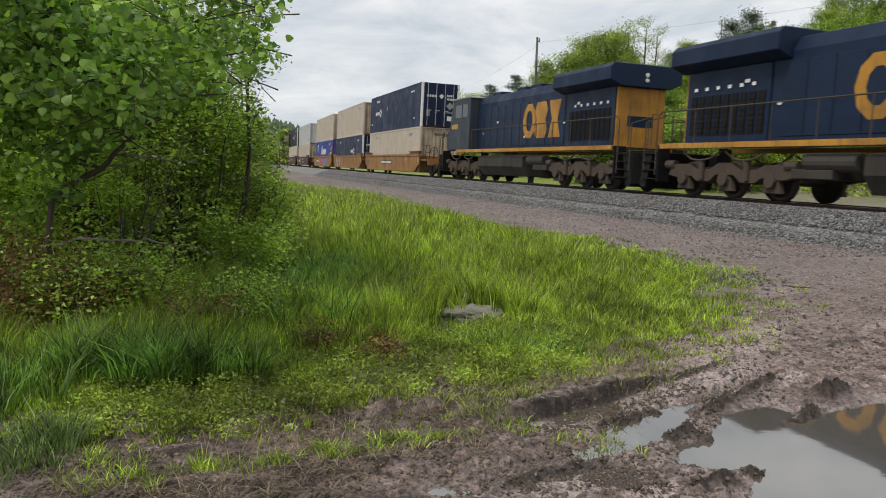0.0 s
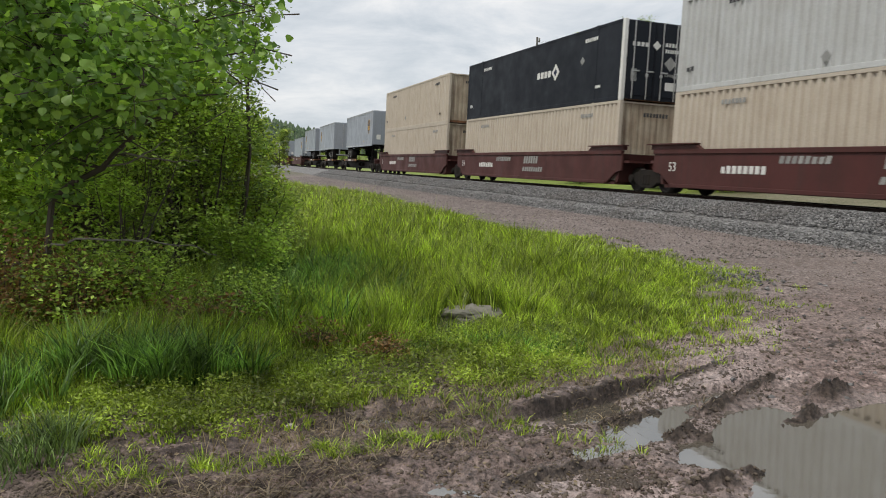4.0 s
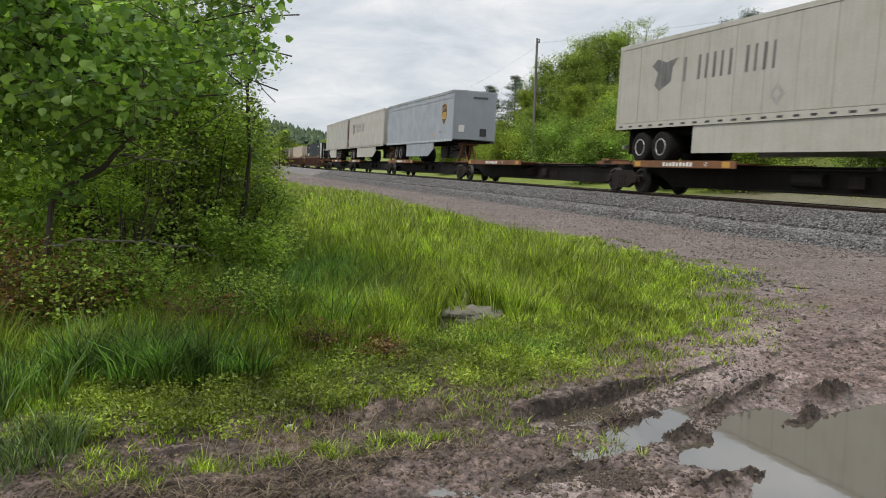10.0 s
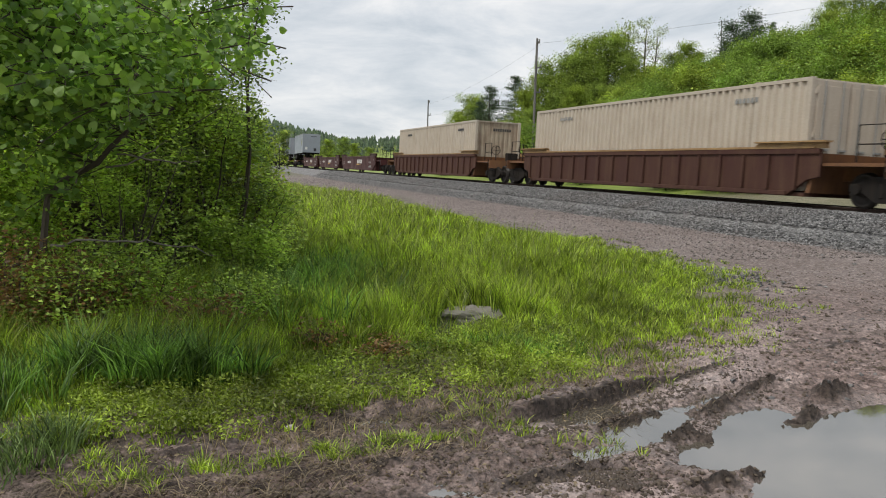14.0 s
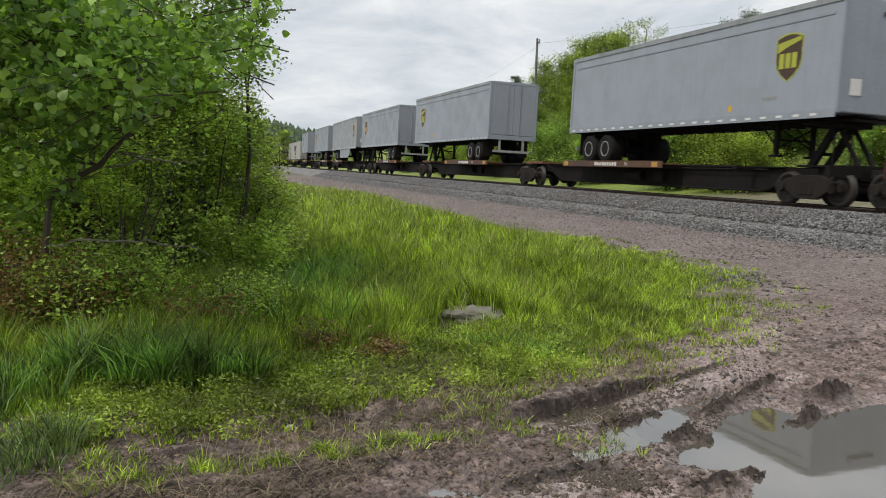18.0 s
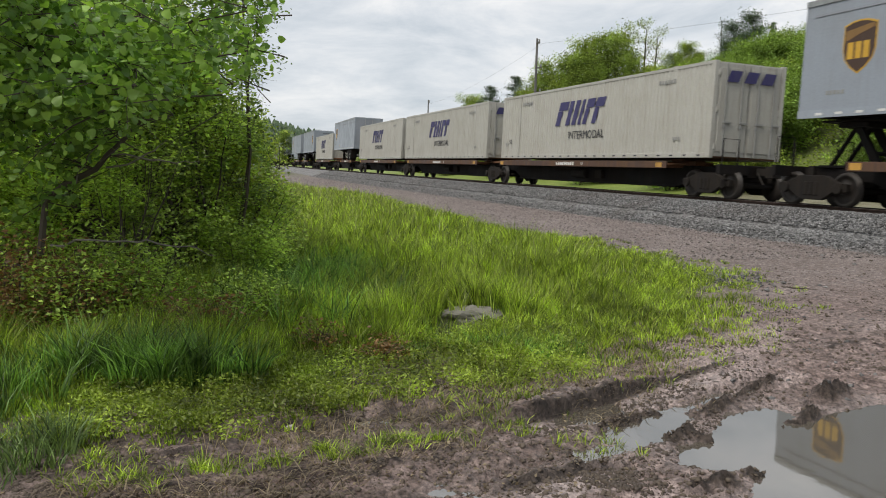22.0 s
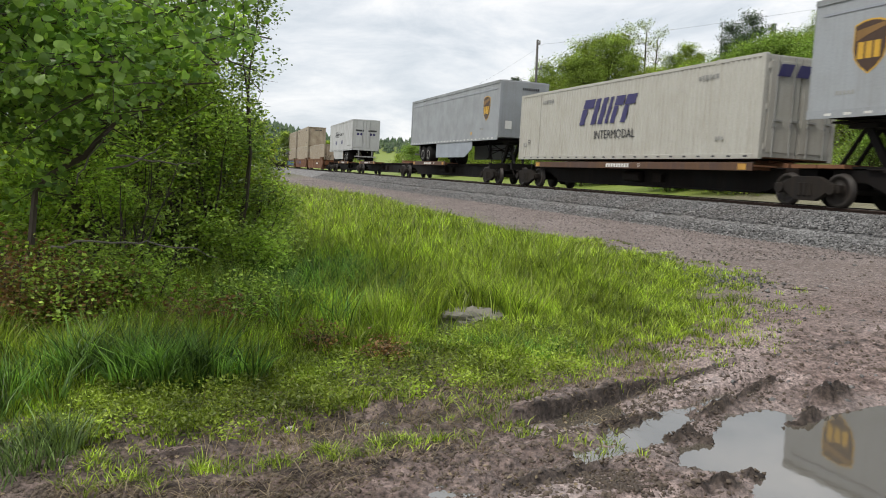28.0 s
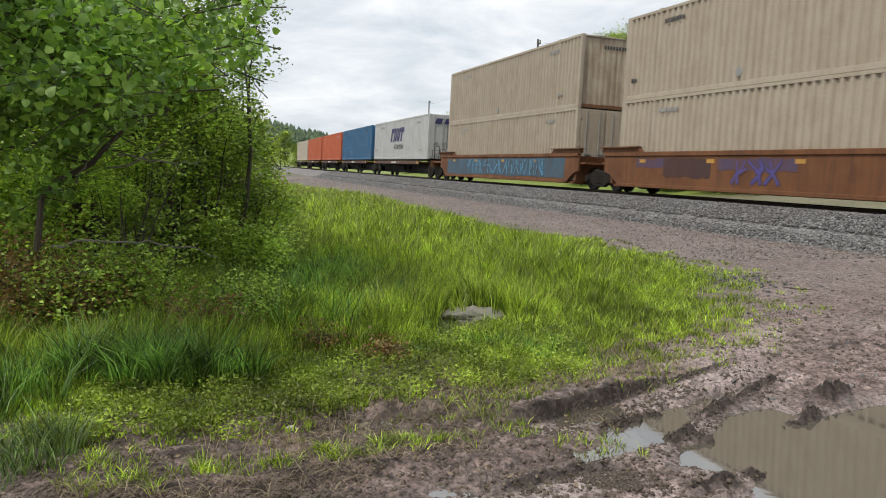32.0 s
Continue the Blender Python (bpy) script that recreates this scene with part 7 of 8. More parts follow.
def shrub(name, x, y, h, r, count, leaf, mat, label, seed, stems=7, low=0.15, category="shrub", gap=0.45, wide=0.62):
    """Stems fan out from the ground; leaves hang in sprays along the twigs, with gaps between."""
    rng = random.Random(seed)
    nr = np.random.default_rng(seed)
    z0 = float(lay(np.array([x]), np.array([y]))[0][0])
    t = tagged(new(name), label, category, "")
    t.location = (x, y, z0 - 0.03)
    paths, pts = [], []
    twigs = []
    for k in range(stems):
        a = 6.28 * k / stems + rng.uniform(-0.4, 0.4)
        lean = rng.uniform(0.15, 0.9)
        main = limb(rng, (rng.uniform(-0.2, 0.2) * r, rng.uniform(-0.2, 0.2) * r, 0), (math.cos(a) * lean * r / h * 1.4, math.sin(a) * lean * r / h * 1.4, 1), h * rng.uniform(0.7, 1.0), 0.007 + 0.0045 * h, 7, 0.16, 0.2)
        paths.append([main])
        for p, rad in main[1:]:
            for j in range(3):
                b = rng.uniform(0, 6.28)
                tw = limb(rng, p, (math.cos(b), math.sin(b), rng.uniform(-0.1, 0.8)), r * rng.uniform(0.35, 0.8), max(0.0022, rad * 0.28), 3, 0.3, 0.1)
                paths[-1].append(tw)
                twigs.append(tw)
    twigs = [w for w in twigs if w[-1][0].z > low * h]
    per = max(3, int(2.1 * count / max(1, len(twigs))))
    for w in twigs:
        a, b = np.array(w[0][0]), np.array(w[-1][0])
        m = np.array(w[len(w) // 2][0])
        f = nr.random(per) ** 0.8
        base = np.where(f[:, None] < 0.5, a + (m - a) * f[:, None] * 2, m + (b - m) * (f[:, None] * 2 - 1))
        pts.append(base + nr.normal(size=(per, 3)) * gap * 0.22 * r ** 0.5)
    pts = np.concatenate(pts)
    pts = pts[pts[:, 2] > low * 0.4 * h]
    if h > 0.9:
        hole = value_noise(pts[:, 0] + 0.4 * pts[:, 2] + x, pts[:, 2] + 0.5 * pts[:, 1], 1.7, seed, 3)
        pts = pts[nr.random(len(pts)) < smooth_step(-0.22, 0.06, hole)]
    if h > 0.5:
        pts = trimmed(pts, (x, y, z0), seed)
    for group in paths:
        stem = group[0]
        if h > 0.5:
            free = [k for k, q in enumerate(stem) if not len(trimmed([q[0]], (x + 0.12, y, z0), seed))]
            stem = stem[:max(2, free[0])] if free else stem
        ok = [stem] + [w for w in group[1:] if h <= 0.5 or len(trimmed([w[-1][0]], (x, y, z0), seed))]
        st = part("stem", branches_mb(ok[:1]), M_BARK, t)
        if ok[1:]:
            tagged(part("twig_work", branches_mb(ok[1:]), M_BARK, st), kind="stuff")
    v, f = leaves(pts, leaf * 0.95, seed, wide, level=0.75)
    ob = tagged(new("foliage", quick_mesh("foliage", v, f, mat)), kind="stuff")
    ob.parent = t
    return t


SH = "leafy green shrub with thin dark stems"
shrub("shrub", -5.4, 8.6, 3.5, 1.6, 9000, 0.066, M_LEAF, SH + " in the thicket", 11, 9)
shrub("shrub", -3.75, 9.2, 3.1, 1.4, 9500, 0.060, M_LEAF, SH + ", tall and dense", 12, 9)
shrub("shrub", -3.0, 9.7, 3.0, 0.95, 7500, 0.058, M_LEAF, SH + " beside the grass", 13, 8)
shrub("shrub", -3.3, 9.3, 4.9, 1.5, 11000, 0.056, M_DLEAF, "tall dark green shrub rising among the poplar boughs", 31, 10, 0.3)
shrub("shrub", -4.5, 9.6, 5.0, 1.6, 10000, 0.058, M_DLEAF, "tall dense dark green shrub behind the poplar boughs", 32, 10, 0.3)
shrub("shrub", -2.75, 10.0, 4.0, 0.9, 6000, 0.055, M_DLEAF, "tall narrow green shrub at the thicket's edge", 33, 8, 0.3)
shrub("shrub", -2.62, 10.9, 2.15, 0.62, 4500, 0.058, M_YLEAF, "small yellow-green shrub at the thicket's edge", 14, 7)
shrub("shrub", -2.12, 11.7, 1.2, 0.42, 1800, 0.054, M_YLEAF, "low yellow-green shrub at the grass edge", 15, 6, 0.1)
shrub("shrub", -2.5, 10.2, 1.5, 0.6, 3000, 0.054, M_LEAF, "low green shrub with thin stems", 25, 6, 0.1)
shrub("shrub", -3.15, 7.9, 1.75, 0.95, 6500, 0.050, M_LEAF, "tangled low shrub with bare twigs", 16, 9, 0.05)
shrub("shrub", -4.35, 7.7, 1.9, 1.0, 6000, 0.054, M_LEAF, "tangled shrub under the poplar", 17, 9, 0.05)
shrub("shrub", -6.8, 10.2, 3.9, 1.9, 7000, 0.084, M_LEAF, SH + " behind the poplar", 18, 9)
shrub("shrub", -4.9, 11.6, 3.8, 1.7, 7000, 0.084, M_YLEAF, "tall sunlit yellow-green shrub behind", 19, 9)
shrub("shrub", -3.6, 12.8, 3.1, 1.2, 4500, 0.078, M_YLEAF, "yellow-green shrub behind the thicket", 20, 8)
shrub("shrub", -2.25, 9.1, 1.0, 0.55, 3000, 0.05, M_LEAF, "low bright green shrub at the edge of the grass", 27, 7, 0.05)
shrub("bramble", -1.75, 7.3, 0.45, 0.5, 1400, 0.04, M_LEAF, "green bramble creeping into the grass", 28, 8, 0.05, "bramble")
shrub("bramble", -1.0, 6.45, 0.19, 0.30, 190, 0.036, M_RLEAF, "small red-leaved plant in the grass edge", 29, 7, 0.05, "bramble")
shrub("bramble", -2.9, 6.65, 0.7, 0.6, 800, 0.042, M_RLEAF, "low bramble with brown and russet leaves", 30, 9, 0.05, "bramble")
shrub("bramble", -3.5, 6.6, 0.85, 0.7, 1200, 0.045, M_RLEAF, "low bramble with russet and brown leaves", 21, 9, 0.05, "bramble")
shrub("bramble", -3.1, 6.7, 0.75, 0.7, 1900, 0.045, M_LEAF, "leafy green bramble beside the russet one", 26, 9, 0.05, "bramble")
shrub("bramble", -2.7, 7.0, 0.8, 0.65, 2200, 0.04, M_LEAF, "low green bramble at the thicket's foot", 22, 9, 0.05, "bramble")
shrub("bramble", -2.0, 6.6, 0.45, 0.45, 350, 0.045, M_RLEAF, "low russet bramble in the grass", 23, 7, 0.05, "bramble")
shrub("bramble", -0.42, 6.25, 0.17, 0.26, 300, 0.038, M_RLEAF, "small red-leaved plant at the grass edge", 24, 7, 0.05, "bramble")


# gusts that lift the branches: seconds, metres sideways and up
GUSTS = [(0, 0, 0), (5.5, 0, 0), (9, 0, 0.002), (12.5, 0, 0), (13.5, -0.016, 0.02), (14, -0.03, 0.04), (14.5, -0.006, 0.02), (16.5, 0, -0.01), (17.5, -0.005, 0), (18, -0.016, 0.025), (19, -0.012, 0), (19.5, -0.016, 0.01),
         (20, -0.03, 0.04), (20.5, -0.06, 0.06), (21, -0.085, 0.075), (21.5, -0.07, 0.03), (22, -0.06, 0), (22.5, -0.11, 0.11), (23, -0.04, 0.03), (23.5, -0.006, -0.01), (24, -0.05, 0.07), (25, -0.03, 0.02), (25.5, -0.05, 0.04),
         (27.5, -0.10, 0.08), (28, -0.13, 0.09), (29, -0.06, 0.03), (29.6, -0.10, 0.08), (30.3, -0.05, 0.03), (31, -0.10, 0.07), (32, -0.09, 0.04)]


def crooked(path, rng):
    """The same branch with small kinks, and thinner."""
    out = []
    for (p, r), (q, r2) in zip(path, path[1:]):
        for k in range(3):
            f = k / 3
            out.append((p.lerp(q, f) + Vector((rng.uniform(-1, 1), rng.uniform(-1, 1), rng.uniform(-1, 1))) * 0.018, (r + (r2 - r) * f) * 0.6))
    return out + [(path[-1][0], path[-1][1] * 0.6)]


M_DEADW = paint("weathered grey branch", (0.21, 0.19, 0.16), (0.10, 0.085, 0.07), 0.5, 0.9, 0, False, 0.5)


# the lower edge of the hanging leaves
CURTAIN_B = (-0.62, -0.47, -0.43, -0.37, -0.30, -0.20, -0.16)
CURTAIN_E = (-0.10, -0.08, 0.0, 0.055, 0.085, 0.105, 0.11)


def poplar():
    """The big-leaved tree whose branches hang over the view."""
    rng = random.Random(5)
    nr = np.random.default_rng(5)
    t = tagged(new("poplar_tree"), "poplar with heart-shaped leaves leaning over the thicket", "tree")
    x0, y0 = -4.35, 7.3
    t.location = (x0, y0, 0.0)
    trunk = [(Vector((0, 0, -0.1)), 0.11), (Vector((0.02, 0.02, 0.7)), 0.095), (Vector((0.08, 0.0, 1.2)), 0.085), (Vector((-0.05, -0.1, 2.2)), 0.07), (Vector((0.1, -0.2, 3.4)), 0.055), (Vector((0.2, -0.3, 5.0)), 0.03)]
    part("trunk", branches_mb([trunk]), M_BARK, t)
    big = [(Vector((1.07, -0.7, 0.72)), 0.031), (Vector((1.1, -0.7, 0.98)), 0.028), (Vector((1.12, -0.7, 1.17)), 0.026), (Vector((1.28, -0.75, 1.3)), 0.026), (Vector((1.58, -0.8, 1.45)), 0.025), (Vector((1.7, -0.85, 1.57)), 0.022), (Vector((1.82, -0.85, 1.68)), 0.019), (Vector((2.01, -0.85, 1.9)), 0.014), (Vector((2.13, -0.85, 2.02)), 0.007)]
    limbs = [big]
    for k in range(30):
        a = rng.uniform(-2.2, 0.25) if k % 5 else rng.uniform(0, 6.28)
        limbs.append(limb(rng, (0.03, -0.1, 1.3 + 1.9 * k / 30), (math.cos(a), math.sin(a), rng.uniform(0.0, 0.35)), rng.uniform(2.0, 3.6), 0.013, 6, 0.16, -0.02))
    # branches hanging towards the lane
    for k in range(9):
        a = -0.62 - 0.09 * k
        limbs.append(limb(rng, (0.1, -0.2, 1.75 + 0.14 * k), (math.cos(a), math.sin(a), 0.12 - 0.02 * k), 2.5 + 0.1 * k, 0.012, 6, 0.12, -0.05))
    # a branch that reaches out over the grass, high up
    for zz, dx in ((2.05, 3.1), (2.3, 3.2), (2.6, 3.25), (2.9, 3.2)):
        limbs.append([(Vector((0.05, -0.1, zz - 0.5)), 0.014), (Vector((0.7, -0.35, zz - 0.22)), 0.011), (Vector((1.2, -0.5, zz - 0.2)), 0.010), (Vector((1.7, -0.75, zz - 0.02)), 0.008), (Vector((2.2, -0.9, zz - 0.03)), 0.007), (Vector((dx - 0.3, -1.2, zz + 0.07)), 0.006), (Vector((dx, -1.3, zz + 0.02)), 0.003)])
    # sprays that hang out nearest the lane
    for k in range(7):
        ex, ey, ez = 1.9 + 0.13 * k, -2.3 - 0.07 * (k % 3), 2.05 - 0.07 * (k % 4)
        limbs.append([(Vector((0.15, -0.3, 2.7)), 0.010), (Vector((ex * 0.4, ey * 0.45, 2.75)), 0.008), (Vector((ex * 0.7, ey * 0.75, 2.55)), 0.006), (Vector((ex * 0.9, ey * 0.92, ez + 0.2)), 0.004), (Vector((ex, ey, ez)), 0.002)])
    # bare pale branches
    for path in ([(Vector((1.62, -0.8, 1.46)), 0.016), (Vector((1.9, -0.9, 1.53)), 0.013), (Vector((2.05, -0.9, 1.61)), 0.01), (Vector((2.14, -0.9, 1.7)), 0.004)],
                 [(Vector((1.7, -0.85, 1.57)), 0.015), (Vector((1.99, -0.8, 1.55)), 0.011), (Vector((2.17, -0.8, 1.52)), 0.009), (Vector((2.37, -0.8, 1.54)), 0.004)],
                 [(Vector((1.37, -0.8, 1.33)), 0.012), (Vector((1.49, -0.85, 1.55)), 0.01), (Vector((1.63, -0.9, 1.7)), 0.008), (Vector((1.72, -0.9, 1.8)), 0.004)],
                 [(Vector((1.09, -0.7, 0.79)), 0.02), (Vector((1.54, -1.0, 0.9)), 0.013), (Vector((1.84, -1.0, 0.9)), 0.012), (Vector((2.11, -1.0, 0.89)), 0.01), (Vector((2.35, -1.0, 0.86)), 0.008), (Vector((2.55, -0.95, 0.79)), 0.004)]):
        part("dead_branch", branches_mb([crooked(path, rng)]), M_DEADW, t, "bare pale grey branch")
    for k, path in enumerate(limbs):
        inner = []
        for q in path:
            b = (q[0].x + x0) / (q[0].y + y0)
            if b > -0.33 and (q[0].z - EYE) / (q[0].y + y0) < np.interp(b, CURTAIN_B, CURTAIN_E) and path is not big:
                break
            if not len(trimmed([q[0]], (x0 + 0.1, y0, 0), 3)):
                break
            inner.append(q)
        if len(inner) < 3:
            continue
        b = part("limb", branches_mb([inner]), M_BARK, t)
        swing = rng.uniform(0.6, 1.1)
        SWAY.append((b, [(tt, pose(dx * swing, 0, dz * swing, 0, -1.2 * swing * dz / 0.1, 0)) for tt, dx, dz in GUSTS]))
        twigs, pts = [], []
        for p, r in path[2:]:
            for j in range(4):
                a = rng.uniform(0, 6.28)
                tw = limb(rng, p, (math.cos(a), math.sin(a), rng.uniform(-0.5, 0.4)), rng.uniform(0.3, 0.7), 0.006, 3, 0.3, -0.15)
                if not len(trimmed([tw[-1][0]], (x0, y0, 0), k)):
                    continue
                e = tw[-1][0]
                if (e.x + x0) / (e.y + y0) > -0.33 and (e.z - EYE) / (e.y + y0) < np.interp((e.x + x0) / (e.y + y0), CURTAIN_B, CURTAIN_E):
                    continue
                twigs.append(tw)
                m = 26
                f = nr.random((m, 1)) ** 0.7
                q0, q1 = np.array(tw[0][0]), np.array(tw[-1][0])
                pts.append(q0 + (q1 - q0) * f + nr.normal(size=(m, 3)) * 0.075)
        if not pts:
            continue
        tagged(part("twig_work", branches_mb(twigs), M_BARK, b), kind="stuff")
        crown = trimmed(np.concatenate(pts), (x0, y0, 0), 70 + k)
        wy = crown[:, 1] + y0
        low = np.interp((crown[:, 0] + x0) / wy, CURTAIN_B, CURTAIN_E) + 0.02 * nr.normal(size=len(crown))
        crown = crown[(crown[:, 2] - EYE) / wy > low]
        if not len(crown):
            continue
        crown = crown[nr.random(len(crown)) < np.interp(crown[:, 2], (2.6, 3.1), (1.0, 0.03))]
        side = (crown[:, 0] + x0) / (crown[:, 1] + y0)
        crown = crown[nr.random(len(crown)) < np.interp(side, (-0.70, -0.58), (0.06, 1.0))]
        if not len(crown):
            continue
        v, f = leaves(crown, 0.058, 50 + k, 0.8, True, 0.35, 0.25)
        ob = tagged(new("leaf_spray", quick_mesh("leaf_spray", v, f, M_POP)), kind="stuff")
        ob.parent = b
    return t


poplar()


def blades(name, x, y, height, width, mat, seed, label, lean=0.35, way=None):
    """Grass: each blade a bent tapering strip."""
    rng = np.random.default_rng(seed)
    n = len(x)
    z = lay(x, y)[0]
    a = rng.random(n) * 6.28 if way is None else way + rng.normal(size=n) * 0.5
    d = np.stack([np.cos(a), np.sin(a), np.zeros(n)], 1)
    b = rng.random(n) * 6.28
    u = np.stack([np.cos(b), np.sin(b), np.zeros(n)], 1)
    h = (height * (0.6 + 0.6 * rng.random(n)))[:, None]
    w = np.broadcast_to(np.asarray(width), (n,))[:, None] * 0.5
    bend = lean * (0.3 + rng.random(n))[:, None]
    p = np.stack([x, y, z - 0.01], 1)
    up = np.array([0, 0, 1.0])
    m1 = p + up * h * 0.5 + d * h * bend * 0.35
    tip = p + up * h * (1 - 0.25 * bend) + d * h * bend * 1.1
    v = np.stack([p - u * w, p + u * w, m1 + u * w * 0.8, m1 - u * w * 0.8, tip], 1)
    f = np.array([(0, 1, 2), (0, 2, 3), (3, 2, 4)])
    faces = (f[None] + (np.arange(n) * 5)[:, None, None]).reshape(-1, 3)
    return tagged(new(name, quick_mesh(name, v.reshape(-1, 3), faces, mat)), label, "grass", "", "stuff")


def meadow():
    rng = np.random.default_rng(32)
    n = 42000
    u = rng.random(n)
    y = (4.2 ** -0.7 + u * (50 ** -0.7 - 4.2 ** -0.7)) ** (-1 / 0.7)
    x = -y * 0.57 - 0.3 + rng.random(n) * (y * 0.57 + 0.3 + np.minimum(4.8, 0.2 * y + 2.6))
    g = inside(x, y, GRASS)
    nz = value_noise(x, y, 1.3, 3, 4)
    clump = value_noise(x, y, 1.6, 21, 3)
    bare = np.exp(-(((x - 2.75) / 0.5) ** 2 + ((y - 11.6) / 0.6) ** 2)) + np.exp(-(((x - 4.0) / 0.4) ** 2 + ((y - 11.2) / 0.5) ** 2)) + 2.5 * np.exp(-(((x - 0.25) / 0.55) ** 2 + ((y - 7.6) / 0.5) ** 2)) + 0.8 * np.exp(-(((x - 0.1) / 0.9) ** 2 + ((y - 6.3) / 0.5) ** 2)) + 1.2 * np.exp(-(((x + 0.6) / 0.55) ** 2 + ((y - 6.0) / 0.35) ** 2))
    dens = smooth_step(-0.1, 0.8, g * 1.1 + 0.55 * nz + 1.0 * clump * smooth_step(-0.5, 1.0, g) - 1.3 * bare)
    dens = dens * np.where(y > 8.5, smooth_step(-0.4, 2.4, g + 1.1 * clump), 1.0)
    keep = rng.random(n) < dens + 0.02 * (g > -0.6)
    x, y, g, clump = x[keep], y[keep], g[keep], clump[keep]
    tall = rng.random(len(x))
    h = (0.05 + 0.27 * smooth_step(0.2, 2.0, g - 0.5 * (y < 5.6))) * (0.62 + 0.75 * clump + 0.6 * tall ** 2)
    h = h * np.where(y > 8.5, 0.45 + 0.55 * smooth_step(0.0, 2.4, g), 1.0)
    m = 10
    bx = np.repeat(x, m) + rng.normal(size=len(x) * m) * np.repeat(0.022 + 0.010 * np.maximum(0, y - 8) ** 0.7, m)
    by = np.repeat(y, m) + rng.normal(size=len(x) * m) * np.repeat(0.022 + 0.010 * np.maximum(0, y - 8) ** 0.7, m)
    bh = np.repeat(h, m)
    wd = 0.0115 * np.maximum(1, by / 8.5)
    way = np.arctan2(by - np.repeat(y, m), bx - np.repeat(x, m))
    pale = rng.random(len(bx)) < 0.08 + 0.22 * np.repeat(smooth_step(14, 34, y), m)
    blades("meadow_grass", bx[~pale], by[~pale], bh[~pale], wd[~pale], M_GRASS, 33, "fresh green meadow grass in uneven tufts beside the lane", 0.42, way[~pale])
    blades("meadow_grass", bx[pale], by[pale], bh[pale] * 1.35, wd[pale] * 0.6, M_STALK, 34, "paler seeding grass stalks among the meadow grass", 0.5, way[pale])
    # lush dark tufts at the thicket's foot
    for seed, cx, cy, sx, sy, tufts, per, hh, ww, lab in ((41, -2.0, 5.5, 0.36, 0.15, 62, 34, 0.44, 0.012, "tall lush dark green grass tufts"), (42, -2.1, 4.0, 0.16, 0.25, 32, 15, 0.27, 0.008, "long pale green grass at the lane's edge"), (46, -2.75, 5.0, 0.2, 0.3, 40, 24, 0.36, 0.009, "lush green grass tufts at the thicket's foot"),
                                                          (43, -1.55, 8.7, 0.5, 0.9, 210, 26, 0.46, 0.013, "tall green grass along the thicket"), (45, 0.7, 6.75, 0.45, 0.2, 60, 26, 0.17, 0.009, "green grass tufts before the rock")):
        rng = np.random.default_rng(seed)
        tx, ty = rng.normal(cx, sx, tufts), rng.normal(cy, sy, tufts)
        ok = inside(tx, ty, GRASS) > 0.05
        tx, ty = np.repeat(tx[ok], per), np.repeat(ty[ok], per)
        bx, by = tx + rng.normal(size=len(tx)) * 0.035, ty + rng.normal(size=len(tx)) * 0.035
        blades("lush_grass", bx, by, hh * np.repeat(rng.uniform(0.45, 1.15, int(ok.sum())), per), ww, M_PALEG if seed == 42 else M_GRASSD, seed, lab, 0.62, np.arctan2(by - ty, bx - tx))
    rng = np.random.default_rng(40)
    # ragged tufts where the meadow thins out on the lane
    n = 5200
    ty = 5.6 + 11 * rng.random(n) ** 1.3
    tx = 0.2 + rng.random(n) * (0.32 * ty + 1.6)
    g = inside(tx, ty, GRASS) + 0.5 * value_noise(tx, ty, 1.1, 71, 3)
    ok = (g > -0.75) & (g < 1.5) & (rng.random(n) < 0.12 + smooth_step(-0.7, 1.0, g))
    tx, ty, g = tx[ok], ty[ok], g[ok]
    th = (0.05 + 0.10 * smooth_step(-0.6, 1.2, g)) * rng.uniform(0.6, 1.6, len(tx))
    tx, ty, th = np.repeat(tx, 14), np.repeat(ty, 14), np.repeat(th, 14)
    bx, by = tx + rng.normal(size=len(tx)) * 0.035, ty + rng.normal(size=len(tx)) * 0.035
    blades("edge_grass", bx, by, th, 0.008 * np.maximum(1, by / 8.5), M_GRASS, 49, "thin ragged grass tufts along the edge of the lane", 0.7, np.arctan2(by - ty, bx - tx))
    # single sprigs out in the mud
    tx, ty = [], []
    for cx, cy, sx, sy, k in ((-1.13, 3.94, 0.10, 0.06, 22), (-0.83, 3.98, 0.08, 0.05, 10), (-0.52, 4.15, 0.10, 0.06, 22), (-0.2, 4.36, 0.14, 0.06, 26), (-1.38, 3.67, 0.08, 0.05, 8), (-1.7, 3.9, 0.1, 0.06, 12), (0.3, 4.85, 0.16, 0.2, 30), (0.45, 5.25, 0.2, 0.12, 24), (0.95, 4.55, 0.2, 0.15, 10), (-1.6, 3.75, 0.2, 0.12, 16)):
        tx.append(rng.normal(cx, sx, k))
        ty.append(rng.normal(cy, sy, k))
    tx, ty = np.repeat(np.concatenate(tx), 14), np.repeat(np.concatenate(ty), 14)
    bx, by = tx + rng.normal(size=len(tx)) * 0.022, ty + rng.normal(size=len(tx)) * 0.022
    blades("grass_sprigs", bx, by, np.full(len(bx), 0.075), 0.006, M_GRASS, 47, "short green sprigs of grass growing in the mud", 0.9, np.arctan2(by - ty, bx - tx))
    # flattened straw and litter
    n = 13000
    y = 3.5 + 5 * rng.random(n) ** 1.4
    x = -y * 0.5 + rng.random(n) * (y * 0.5 + 1.9)
    g = inside(x, y, GRASS)
    ok = (g < 0.4) & (g > -1.1) & (value_noise(x, y, 1.8, 55, 2) > -0.1)
    blades("straw_litter", x[ok], y[ok], np.full(ok.sum(), 0.085), 0.006, M_LITTER, 48, "flattened straw and dead stalks on the mud", 2.6)
